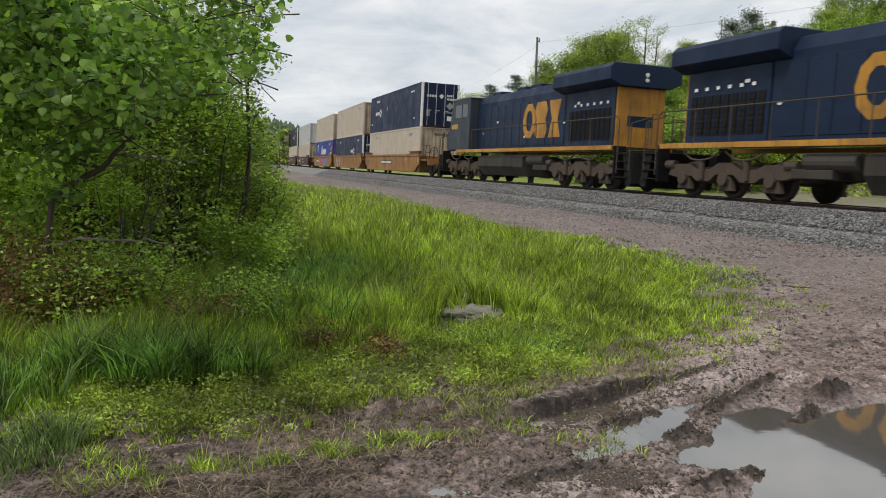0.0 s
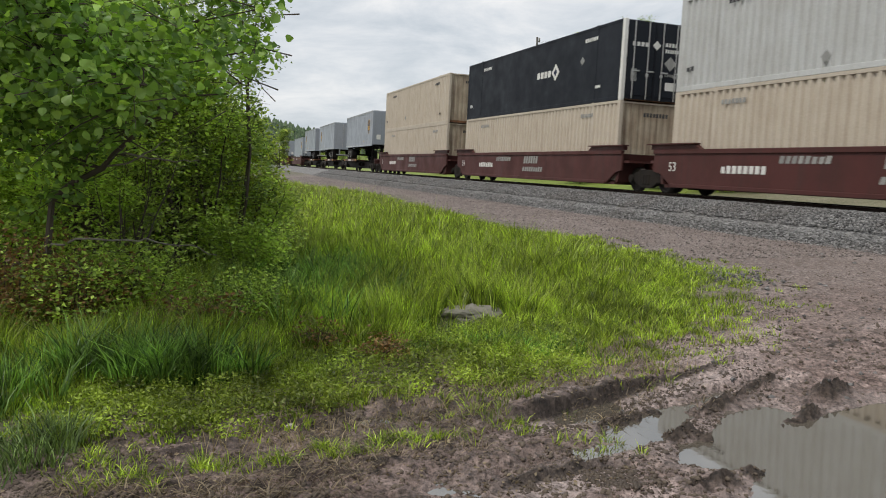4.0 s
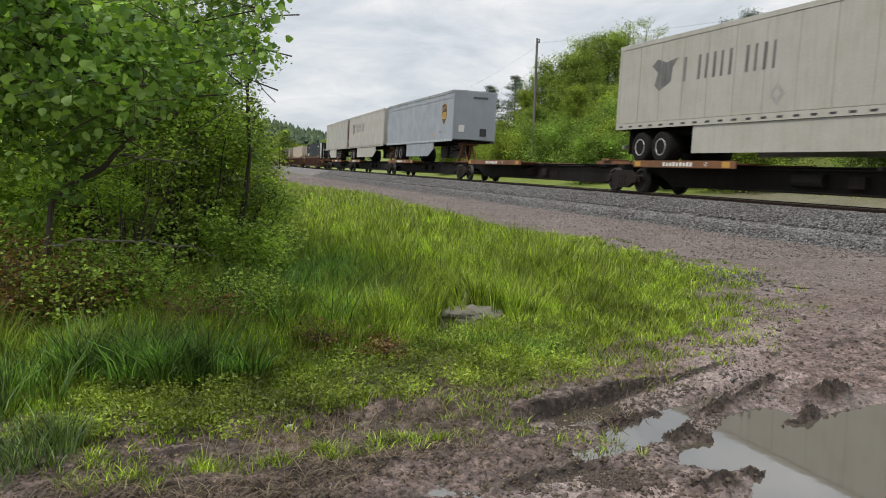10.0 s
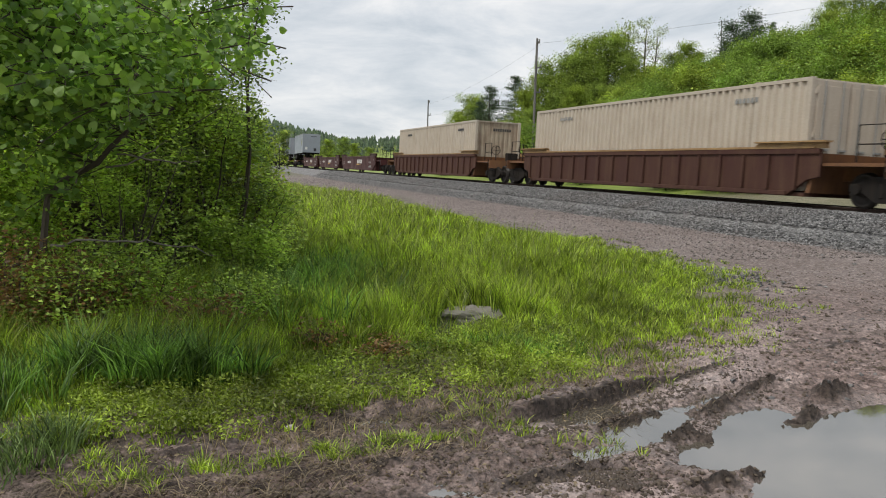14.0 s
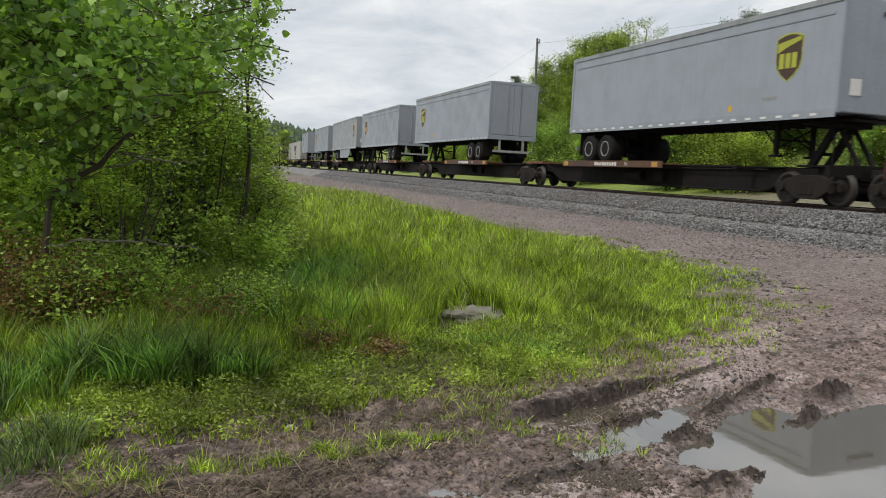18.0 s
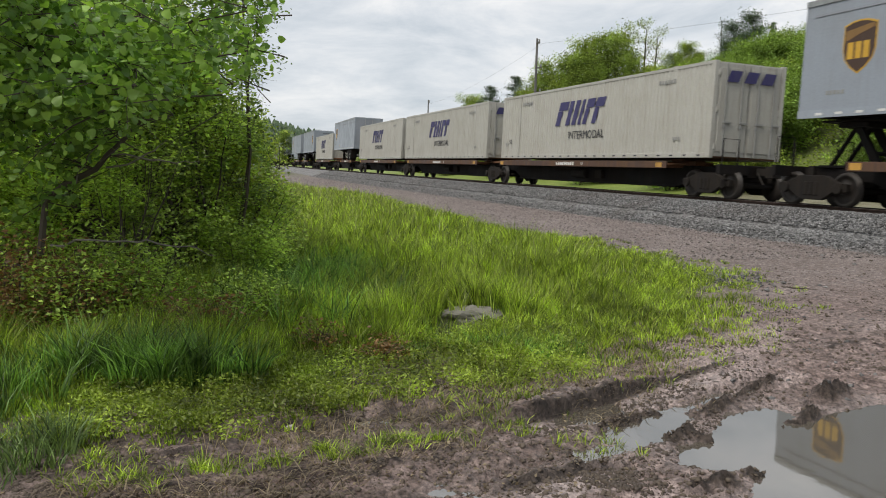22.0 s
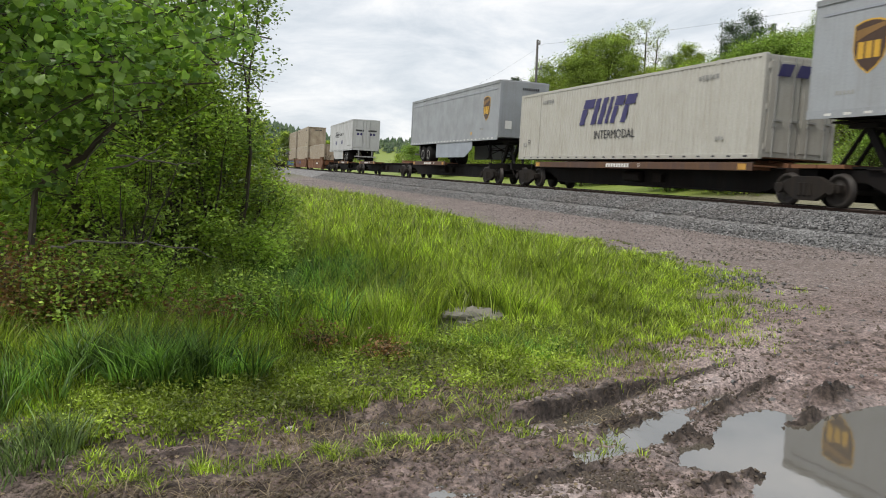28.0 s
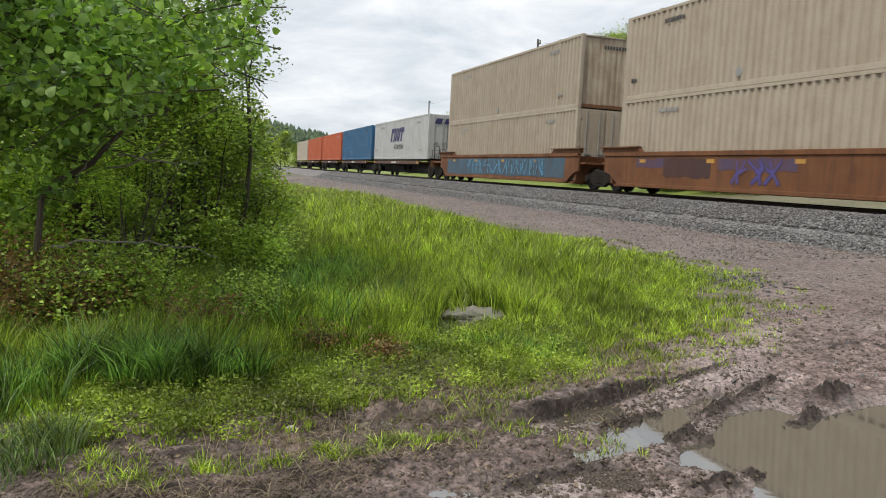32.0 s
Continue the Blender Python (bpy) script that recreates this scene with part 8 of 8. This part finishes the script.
    # dead leaves and scraps trodden into the mud
    n = 6000
    y = 3.4 + 3.2 * rng.random(n)
    x = -2.4 + 3.6 * rng.random(n)
    g = inside(x, y, GRASS)
    ok = (g < 0.25) & (g > -1.7) & (value_noise(x, y, 2.2, 57, 2) > -0.25)
    v, f = leaves(np.stack([x, y, lay(x, y)[0] + 0.006], 1)[ok], 0.026, 58, 0.55, level=0.8)
    tagged(new("leaf_litter", quick_mesh("leaf_litter", v, f, M_LITTER)), "small dead brown leaves trodden into the mud", "litter", "", "stuff")
    # dry stalks
    n = 5000
    y = 4 + 12 * rng.random(n) ** 1.5
    x = -y * 0.3 + rng.random(n) * (y * 0.3 + 3)
    ok = inside(x, y, GRASS) > -0.6
    blades("dry_grass", x[ok], y[ok], np.full(ok.sum(), 0.16), 0.004, M_STRAW, 44, "dry straw-coloured grass stalks", 0.9)


meadow()


def weeds():
    """Low broad-leaved plants at the edge of the turf."""
    rng = np.random.default_rng(60)
    n = 11000
    y = 4.3 + 3.3 * rng.random(n)
    x = -2.3 + 3.5 * rng.random(n)
    g = inside(x, y, GRASS)
    ok = (g > -0.1) & (g < 1.5) & (value_noise(x, y, 2.6, 61, 2) > -0.25)
    x, y = x[ok], y[ok]
    z = lay(x, y)[0]
    m = 5
    p = np.repeat(np.stack([x, y, z], 1), m, 0) + rng.normal(size=(len(x) * m, 3)) * [0.03, 0.03, 0.0] + np.array([0, 0, 1]) * (0.01 + 0.10 * rng.random((len(x) * m, 1)))
    v, f = leaves(p, 0.030, 62, 0.42)
    tagged(new("weeds", quick_mesh("weeds", v, f, M_WEED)), "low yellow-green weeds between turf and mud", "weeds", "", "stuff")


weeds()


# ---- Hillside trees, shrubs, poles ----
def ground_z(x, y):
    return float(lay(np.array([x]), np.array([y]))[0][0])


def broad_tree(h, r, count, leaf, mat, seed, name="tree", sparse=False):
    rng = random.Random(seed)
    nr = np.random.default_rng(seed)
    t = new(name)
    trunk = limb(rng, (0, 0, -0.4), (rng.uniform(-0.05, 0.05), rng.uniform(-0.05, 0.05), 1), h * 0.85, 0.03 + 0.014 * h, 6, 0.05, 0.3)
    limbs, pts = [], []
    for p, rad in trunk[1:]:
        for j in range(5):
            a = rng.uniform(0, 6.28)
            f = min(1.0, max(0.25, 1.25 - p.z / h))
            lb = limb(rng, p, (math.cos(a), math.sin(a), rng.uniform(0.15, 0.9)), r * f * rng.uniform(0.6, 1.05), rad * 0.45, 4, 0.22, 0.25)
            limbs.append(lb)
            for q, rr in lb[2:]:
                for i in range(2):
                    b = rng.uniform(0, 6.28)
                    limbs.append(limb(rng, q, (math.cos(b), math.sin(b), rng.uniform(0.1, 0.9)), r * 0.3, rr * 0.5, 2, 0.25, 0.2))
    ends = [w[-1][0] for w in limbs] + [w[len(w) // 2][0] for w in limbs]
    per = max(2, count // len(ends))
    for e in ends:
        k = int(per * rng.uniform(0.3, 1.7))
        pts.append(np.array(e) + nr.normal(size=(k, 3)) * r * (0.055 if sparse else 0.085))
    part("trunk", branches_mb([trunk]), M_BARK, t)
    tagged(part("branch_work", branches_mb(limbs), M_BARK, t), kind="stuff")
    v, f = leaves(np.concatenate(pts), leaf, seed, 0.75, level=0.7)
    ob = tagged(new("crown", quick_mesh("crown", v, f, mat)), kind="stuff")
    ob.parent = t
    return t


def conifer(h, r, seed, name="conifer", airy=False):
    rng = random.Random(seed)
    nr = np.random.default_rng(seed)
    t = new(name)
    part("trunk", MB().rod((0, 0, -0.4), (0, 0, h), 0.02 * h, 8, 0.02), M_BARK, t)
    pts, lims = [], []
    z = h * (0.10 if airy else 0.08)
    while z < h * 0.98:
        k = (1 - z / h)
        for j in range(6):
            a = rng.uniform(0, 6.28)
            ln = r * (k ** (0.75 if airy else 0.9)) * rng.uniform(0.7, 1.1) + 0.1
            e = Vector((math.cos(a) * ln, math.sin(a) * ln, z + ln * (0.15 if airy else -0.12)))
            lims.append([(Vector((0, 0, z)), 0.03), (e, 0.008)])
            m = int(70 + 90 * k) if airy else int(26 + 50 * k)
            f = nr.random((m, 1)) ** 0.6
            pts.append(np.array((0, 0, z)) + (np.array(e) - np.array((0, 0, z))) * f + nr.normal(size=(m, 3)) * (np.array([0.36, 0.36, 0.15]) if airy else np.array([0.16, 0.16, 0.10])))
        z += h * (0.045 if airy else 0.04)
    tagged(part("branch_work", branches_mb(lims), M_BARK, t), kind="stuff")
    v, f = leaves(np.concatenate(pts), 0.24, seed, 0.26)
    ob = tagged(new("crown", quick_mesh("crown", v, f, M_PINE)), kind="stuff")
    ob.parent = t
    return t


PROTO = {}


def plant(kind, x, y, size, turn, label, category, group, make):
    """One plant of a kind at a place; the first of its kind is built, the others are copies."""
    z = ground_z(x, y) - 0.1
    m = pose(x, y, z, 0, 0, turn) @ Matrix.Scale(size, 4)
    if kind not in PROTO:
        t = make()
        PROTO[kind] = t
        t.matrix_basis = m
        return tagged(t, label, category, group)
    p = PROTO[kind]
    t = copy_thing(p, pose(0, 0, 0))
    t.matrix_basis = m
    return tagged(t, label, category, group)


def hill_point(px_, depth):
    """A place in the plan by its bearing (sideways per metre ahead) and distance ahead."""
    return px_ * depth, depth


T_G = "trees on the hillside"
SPEC = {"green": (9.5, 3.4, 15000, 0.15, M_TREE), "yellow": (9.0, 3.2, 15000, 0.15, M_HILLY), "sparse": (10.5, 2.6, 2400, 0.13, M_HILLY)}
TALL = {"green": 9.3, "yellow": 8.8, "sparse": 10.3}
# bearing, distance ahead, kind, height of the top over each metre ahead
for k, (bear, depth, kind, top) in enumerate((
        (0.012, 118, "yellow", 0.070), (0.028, 112, "yellow", 0.090), (0.040, 108, "green", 0.085), (0.070, 92, "yellow", 0.060), (0.100, 90, "yellow", 0.098), (0.112, 92, "yellow", 0.118), (0.128, 90, "green", 0.133),
        (0.145, 88, "yellow", 0.140), (0.160, 84, "green", 0.150), (0.176, 86, "yellow", 0.164), (0.192, 82, "green", 0.170), (0.206, 86, "yellow", 0.172), (0.222, 84, "sparse", 0.192), (0.238, 88, "sparse", 0.196), (0.252, 86, "sparse", 0.185),
        (0.226, 80, "green", 0.140), (0.247, 80, "yellow", 0.132), (0.276, 80, "green", 0.150), (0.290, 82, "yellow", 0.162), (0.303, 84, "green", 0.150), (0.185, 74, "green", 0.110), (0.160, 76, "yellow", 0.105), (0.135, 80, "green", 0.095),
        (0.110, 80, "green", 0.080), (0.210, 72, "yellow", 0.105), (0.418, 80, "sparse", 0.186), (0.436, 76, "sparse", 0.195), (0.455, 68, "yellow", 0.205), (0.475, 70, "green", 0.220), (0.50, 64, "yellow", 0.230), (0.53, 62, "green", 0.240),
        (0.56, 58, "yellow", 0.245), (0.60, 62, "green", 0.25), (0.65, 58, "green", 0.25), (0.70, 52, "yellow", 0.25))):
    x, y = hill_point(bear, depth)
    spec = SPEC[kind]
    lab = {"green": "fresh green deciduous tree on the hillside", "yellow": "yellow-green spring tree on the hillside", "sparse": "tall thin tree with sparse young leaves"}[kind]
    size = max(0.45, (EYE + top * depth - ground_z(x, y)) / TALL[kind])
    plant(kind + str(k % 3), x, y, size, k * 67, lab, "tree", T_G, lambda: broad_tree(*spec[:4], spec[4], 70 + k, "tree", kind == "sparse"))
for bear, depth, top, kind, lab in ((0.052, 96, 0.103, "pine", "dark airy pine among lighter trees"), (0.083, 100, 0.116, "pine", "dark airy pine beside the pole"), (0.040, 104, 0.084, "pine", "dark airy pine behind others"),
                                     (0.345, 76, 0.188, "oak", "dark broad evergreen on the crest"), (0.366, 78, 0.200, "oak", "dark broad evergreen on the crest"), (0.394, 78, 0.190, "spruce", "dark narrow spruce on the crest")):
    x, y = hill_point(bear, depth)
    size = (EYE + top * depth - ground_z(x, y)) / {"pine": 12.0, "spruce": 11.0, "oak": 10.3}[kind]
    plant(kind, x, y, size, bear * 999, lab, "tree", T_G, (lambda: conifer(12.0, 4.4, 91, "pine_tree", True)) if kind == "pine" else (lambda: conifer(11.0, 2.4, 92, "spruce_tree")) if kind == "spruce" else (lambda: broad_tree(10.5, 3.3, 16000, 0.15, M_PINE, 93, "evergreen_tree")))
rng_h = random.Random(8)
for k in range(330):
    s = rng_h.uniform(2, 92)
    q = rng_h.uniform(9, 40) if k % 3 else rng_h.uniform(24, 42)
    x, y = track_side(s, -q)
    if y < 12:
        continue
    plant("bush" + str(k % 4), x, y, rng_h.uniform(1.0, 1.9), k * 51, ("fresh green" if k % 4 else "dense green") + " bush on the slope", "bush", "bushes on the slope",
          lambda: broad_tree(2.4, 1.7, 8000, 0.085, M_HILL if k % 4 != 1 else M_HILLY, 100 + k, "bush"))


def hill_scrub():
    """Low scrub and weeds that cover the slope between the bushes."""
    rng = np.random.default_rng(66)
    n = 60000
    s = -12 + 100 * rng.random(n) ** 1.4
    q = 10.0 + 30 * rng.random(n) ** 1.5
    th = np.interp(s, _s, _th)
    x, y = np.interp(s, _s, _x) + np.sin(th) * q, np.interp(s, _s, _y) - np.cos(th) * q
    ok = value_noise(x, y, 0.5, 67, 3) > -0.25 - 0.02 * (q - 12)
    x, y = x[ok], y[ok]
    z = lay(x, y)[0] + 0.55 * rng.random(len(x)) ** 1.6
    v, f = leaves(np.stack([x, y, z], 1), 0.20, 68, 0.6, level=0.6)
    tagged(new("hill_scrub", quick_mesh("hill_scrub", v, f, M_HILLY)), "low yellow-green scrub covering the slope", "scrub", "", "stuff")


hill_scrub()
# distant trees past the bend
for k, (bear, depth, size) in enumerate(((-0.172, 190, 0.6), (-0.158, 200, 0.6), (-0.145, 185, 0.75), (-0.128, 210, 0.85), (-0.112, 230, 0.8), (-0.095, 240, 0.7), (-0.185, 170, 0.6), (-0.2, 150, 0.8), (-0.06, 260, 0.6), (-0.035, 240, 0.55), (0.0, 200, 0.55), (0.02, 170, 0.6))):
    x, y = hill_point(bear, depth)
    plant(("green" if k % 2 else "yellow") + str(k % 3), x, y, size, k * 80, "distant pale green tree past the bend", "tree", "distant trees", lambda: broad_tree(9.0, 3.2, 4000, 0.3, M_HILL, 140 + k))


def far_woods():
    """The dark wooded ridge far behind the bend."""
    rng = np.random.default_rng(77)
    pts, size = [], []
    n = 1500
    x = -170 + 170 * (rng.random(n) - 0.42)
    y = 560 + 170 * rng.random(n)
    x2 = -330 + 700 * rng.random(1200)
    y2 = 980 + 160 * rng.random(1200)
    x, y = np.concatenate([x, x2]), np.concatenate([y, y2])
    z = lay(x, y)[0]
    h = 7 + 6 * rng.random(len(x))
    vs, fs = [], []
    ring = 6
    for tier, (lo, hi, rad) in enumerate(((0.1, 0.6, 0.34), (0.4, 0.85, 0.25), (0.65, 1.0, 0.16))):
        a = np.arange(ring) * 6.283 / ring
        c = np.stack([np.cos(a), np.sin(a)], 1)
        rr = (h * rad)[:, None, None] * (0.75 + 0.5 * rng.random((len(x), ring, 1)))
        base = np.stack([x[:, None] + c[None, :, 0] * rr[..., 0], y[:, None] + c[None, :, 1] * rr[..., 0], np.repeat((z + h * lo)[:, None], ring, 1)], -1)
        tip = np.stack([x, y, z + h * hi], 1)[:, None]
        v = np.concatenate([base, tip], 1)
        k = ring + 1
        f = np.array([(i, (i + 1) % ring, ring) for i in range(ring)])
        off = sum(len(q) for q in vs)
        fs.append((f[None] + (np.arange(len(x)) * k)[:, None, None]).reshape(-1, 3) + off)
        vs.append(v.reshape(-1, 3))
    tagged(new("far_woods", quick_mesh("far_woods", np.concatenate(vs), np.concatenate(fs), M_PINE)), "dark conifer woods on a distant ridge", "woods", "", "stuff")


far_woods()


def pole(x, y, top, label, arms=2):
    z = ground_z(x, y)
    t = tagged(new("utility_pole"), label, "pole", "utility poles")
    t.location = (x, y, z)
    h = top - z
    part("post", MB().rod((0, 0, -0.5), (0, 0, h), 0.13, 10, 0.085), M_POLE, t)
    for k in range(arms):
        zz = h - 0.35 - 1.9 * k
        part("crossarm", MB().box(-0.06, 0.40 if k else 0.22, -0.16, -0.05, zz - 0.05, zz + 0.05), M_POLE, t)
        part("insulator", MB().lathe([(0.05, 0), (0.08, 0.06), (0.05, 0.12), (0.08, 0.18), (0.04, 0.24)], (0.34 if k else 0.16, -0.1, zz + 0.05), "z", 10), M_MARKG, t)
    return t


pole(6.87, 64.0, 11.75, "tall grey wooden utility pole beyond the track", 3)
pole(-2.82, 120.0, 11.33, "distant grey wooden utility pole", 2)
pole(-8.6, 205.0, 8.9, "far thin utility pole past the bend", 1)
pole(28.0, 62.0, 12.3, "pale utility pole on the hillside", 1)
snag = thing("dead_tree", "bare grey dead tree on the crest", "tree")
snag.location = (0.333 * 80, 80, ground_z(0.333 * 80, 80))
part("trunk", branches_mb([limb(random.Random(3), (0, 0, -0.4), (0.05, 0, 1), 7.6, 0.14, 6, 0.05, 0.3), limb(random.Random(4), (0.1, 0, 3.5), (0.6, 0.2, 0.8), 2.0, 0.05, 4, 0.15, 0.2), limb(random.Random(6), (0.1, 0, 4.6), (-0.6, 0.2, 0.8), 1.6, 0.04, 4, 0.15, 0.2)]), M_POLE, snag)
for k, (za, zb, zc) in enumerate(((11.4, 11.0, 11.4), (9.6, 9.2, 9.7), (7.6, 7.2, 7.8))):
    w = MB()
    pts = []
    for (ax, ay, az), (bx, by, bz) in (((-2.82, 120.0, zb - 0.3), (6.87 + 0.45, 63.9, za)), ((6.87 + 0.45, 63.9, za), (34.0, 24.0, zc)), ((34.0, 24.0, zc), (61.0, -16.0, zc))):
        for i in range(17):
            f = i / 16
            pts.append((ax + (bx - ax) * f, ay + (by - ay) * f, az + (bz - az) * f - 2.4 * f * (1 - f)))
    w.line(pts, 0.005, 4)
    part("wire", w, M_SPINE, thing("overhead_wire", "thin dark overhead wire strung between the poles", "wire", "overhead wires"))

# ---- Small things on the ground ----
rock = thing("rock", "grey weathered rock half sunk in the grass", "rock")
rock.location = (0.24, 7.9, ground_z(0.24, 7.9) - 0.085)


def rock_mesh(seed, rx, ry, rz, mat):
    bm = bmesh.new()
    bmesh.ops.create_icosphere(bm, subdivisions=4, radius=1.0)
    for v in bm.verts:
        d = noise.fractal(v.co * 1.9 + Vector((seed, 0, 0)), 0.8, 2.0, 6) * 0.36
        v.co = Vector((v.co.x * rx, v.co.y * ry, v.co.z * rz)) * (1 + d)
    me = bpy.data.meshes.new("stone_body")
    bm.to_mesh(me)
    bm.free()
    me.materials.append(mat)
    return me


M_ROCK = paint("lichened grey rock", (0.29, 0.27, 0.23), (0.08, 0.085, 0.05), 0.8, 0.95, 0, False, 0.9)
rb = new("stone_body", rock_mesh(3, 0.44, 0.26, 0.125, M_ROCK))
rb.parent = rock
peb = thing("pebble", "pale whitish pebble lying in the mud", "stone")
peb.location = (-0.87, 4.63, ground_z(-0.87, 4.63) + 0.008)
pb = new("stone_body", rock_mesh(8, 0.032, 0.025, 0.018, paint("pale pebble", (0.6, 0.57, 0.52), (0.3, 0.27, 0.23), 0.4, 0.8, 0, False)))
pb.parent = peb
for k, (x, y, ln, a) in enumerate(((4.69, 10.4, 0.42, -18), (2.35, 4.55, 0.22, 35), (0.15, 4.9, 0.25, 60), (-0.2, 6.2, 0.3, -30), (1.0, 6.6, 0.28, 15))):
    st = thing("stick", "broken brown stick lying on the ground", "stick", "sticks")
    st.location = (x, y, ground_z(x, y) + 0.012)
    st.rotation_euler = (0, 0, radians(a))
    part("twig", branches_mb([limb(random.Random(k), (-ln / 2, 0, 0), (1, 0, 0), ln, 0.014, 5, 0.05, -0.02), limb(random.Random(k + 9), (0, 0, 0), (0.6, 0.8, 0.1), ln * 0.3, 0.007, 3, 0.1, 0)]), M_BARK, st)


def mud_clods():
    rng = np.random.default_rng(90)
    n = 30000
    y = 3.4 + 9 * rng.random(n) ** 1.8
    x = -2 + rng.random(n) * (0.62 * y + 2)
    z, grass, gravel, wet = lay(x, y)
    ok = (grass < 0.5) & (z > WATER)
    ok &= rng.random(n) < 0.2 + 0.8 * (value_noise(x, y, 2.6, 91, 3) > 0.05)
    size = 0.005 + 0.018 * rng.random(n) ** 4
    scatter_stones("mud_crumbs", np.stack([x, y, z + 0.001], 1)[ok], size[ok], paint("mud crumb", (0.13, 0.10, 0.075), (0.05, 0.04, 0.03), 0.5, 0.8, 0, False), 92, "crumbs of mud and small stones on the lane", "mud")
    n = 5200
    pick = rng.integers(0, 3, n)
    cx, cy = np.empty(n), np.empty(n)
    for k, line in enumerate((BANK_A, RUT_B, BANK_B)):
        w = np.where(pick == k)[0]
        f = rng.random(len(w)) * (len(line) - 2.2)
        i = f.astype(int)
        L = np.array(line)
        q = L[i] + (L[i + 1] - L[i]) * (f - i)[:, None]
        cx[w], cy[w] = q[:, 0] + rng.normal(size=len(w)) * 0.13 + 0.22, q[:, 1] + rng.normal(size=len(w)) * 0.10 - 0.12
    z = lay(cx, cy)[0]
    ok = value_noise(cx, cy, 3.0, 95, 2) > -0.05
    scatter_stones("mud_clods", np.stack([cx, cy, z], 1)[ok], (0.006 + 0.016 * rng.random(n) ** 3)[ok], paint("wet mud clod", (0.085, 0.062, 0.045), (0.04, 0.03, 0.022), 0.5, 0.5, 0, False), 96, "dark wet clods of mud thrown up beside the ruts", "mud")
    n = 15000
    s = 2 + 60 * rng.random(n) ** 1.5
    off = 3.7 + 8 * rng.random(n) ** 1.5
    th = np.interp(s, _s, _th)
    x, y = np.interp(s, _s, _x) - np.sin(th) * off, np.interp(s, _s, _y) + np.cos(th) * off
    z, grass, gravel, wet = lay(x, y)
    ok = grass < 0.5
    scatter_stones("gravel", np.stack([x, y, z + 0.004], 1)[ok], (0.012 + 0.022 * rng.random(n) ** 2)[ok], stone_material("brown gravel", (0.13, 0.11, 0.10), (0.34, 0.30, 0.28)), 93, "scattered gravel on the lane beside the ballast", "gravel")


mud_clods()


def lane_lumps():
    """Trodden lumps of earth and half-sunk stones over the lane."""
    rng = np.random.default_rng(101)
    n = 4200
    y = 5.5 + 16 * rng.random(n) ** 1.5
    x = 0.5 + rng.random(n) * (0.55 * y)
    z, grass, gravel, wet = lay(x, y)
    ok = (grass < 0.4) & (z > WATER) & (from_track(x, y)[0] > 4.0) & (rng.random(n) < 0.25 + 0.75 * smooth_step(-0.1, 0.4, value_noise(x, y, 0.9, 102, 3)))
    ok &= rng.random(n) < 1 - 0.8 * smooth_step(9, 13, y)
    size = (0.008 + 0.026 * rng.random(n) ** 4) * (0.7 + y / 22)
    pale = rng.random(n) < 0.35
    for sel, mat, lab in ((ok & ~pale, M_LUMP, "dark trodden lumps of earth on the lane"), (ok & pale, M_BALLAST, "half-sunk grey stones in the lane")):
        scatter_stones("lane_lumps" if mat is M_LUMP else "lane_stones", np.stack([x, y, z], 1)[sel], size[sel], mat, 103, lab, "earth" if mat is M_LUMP else "stones")


M_LUMP = paint("dark earth lump", (0.085, 0.065, 0.046), (0.16, 0.13, 0.098), 0.6, 0.8, 0, False)
lane_lumps()


def patch_stones():
    rng = np.random.default_rng(97)
    n = 420
    pick = rng.integers(0, 2, n)
    x = np.where(pick == 0, rng.normal(2.75, 0.38, n), rng.normal(4.0, 0.30, n))
    y = np.where(pick == 0, rng.normal(11.6, 0.42, n), rng.normal(11.2, 0.38, n))
    scatter_stones("patch_stones", np.stack([x, y, lay(x, y)[0] + 0.01], 1), 0.018 + 0.03 * rng.random(n) ** 2, M_BALLAST, 98, "grey stones lying in bare patches of the grass", "stones")


patch_stones()
motions()
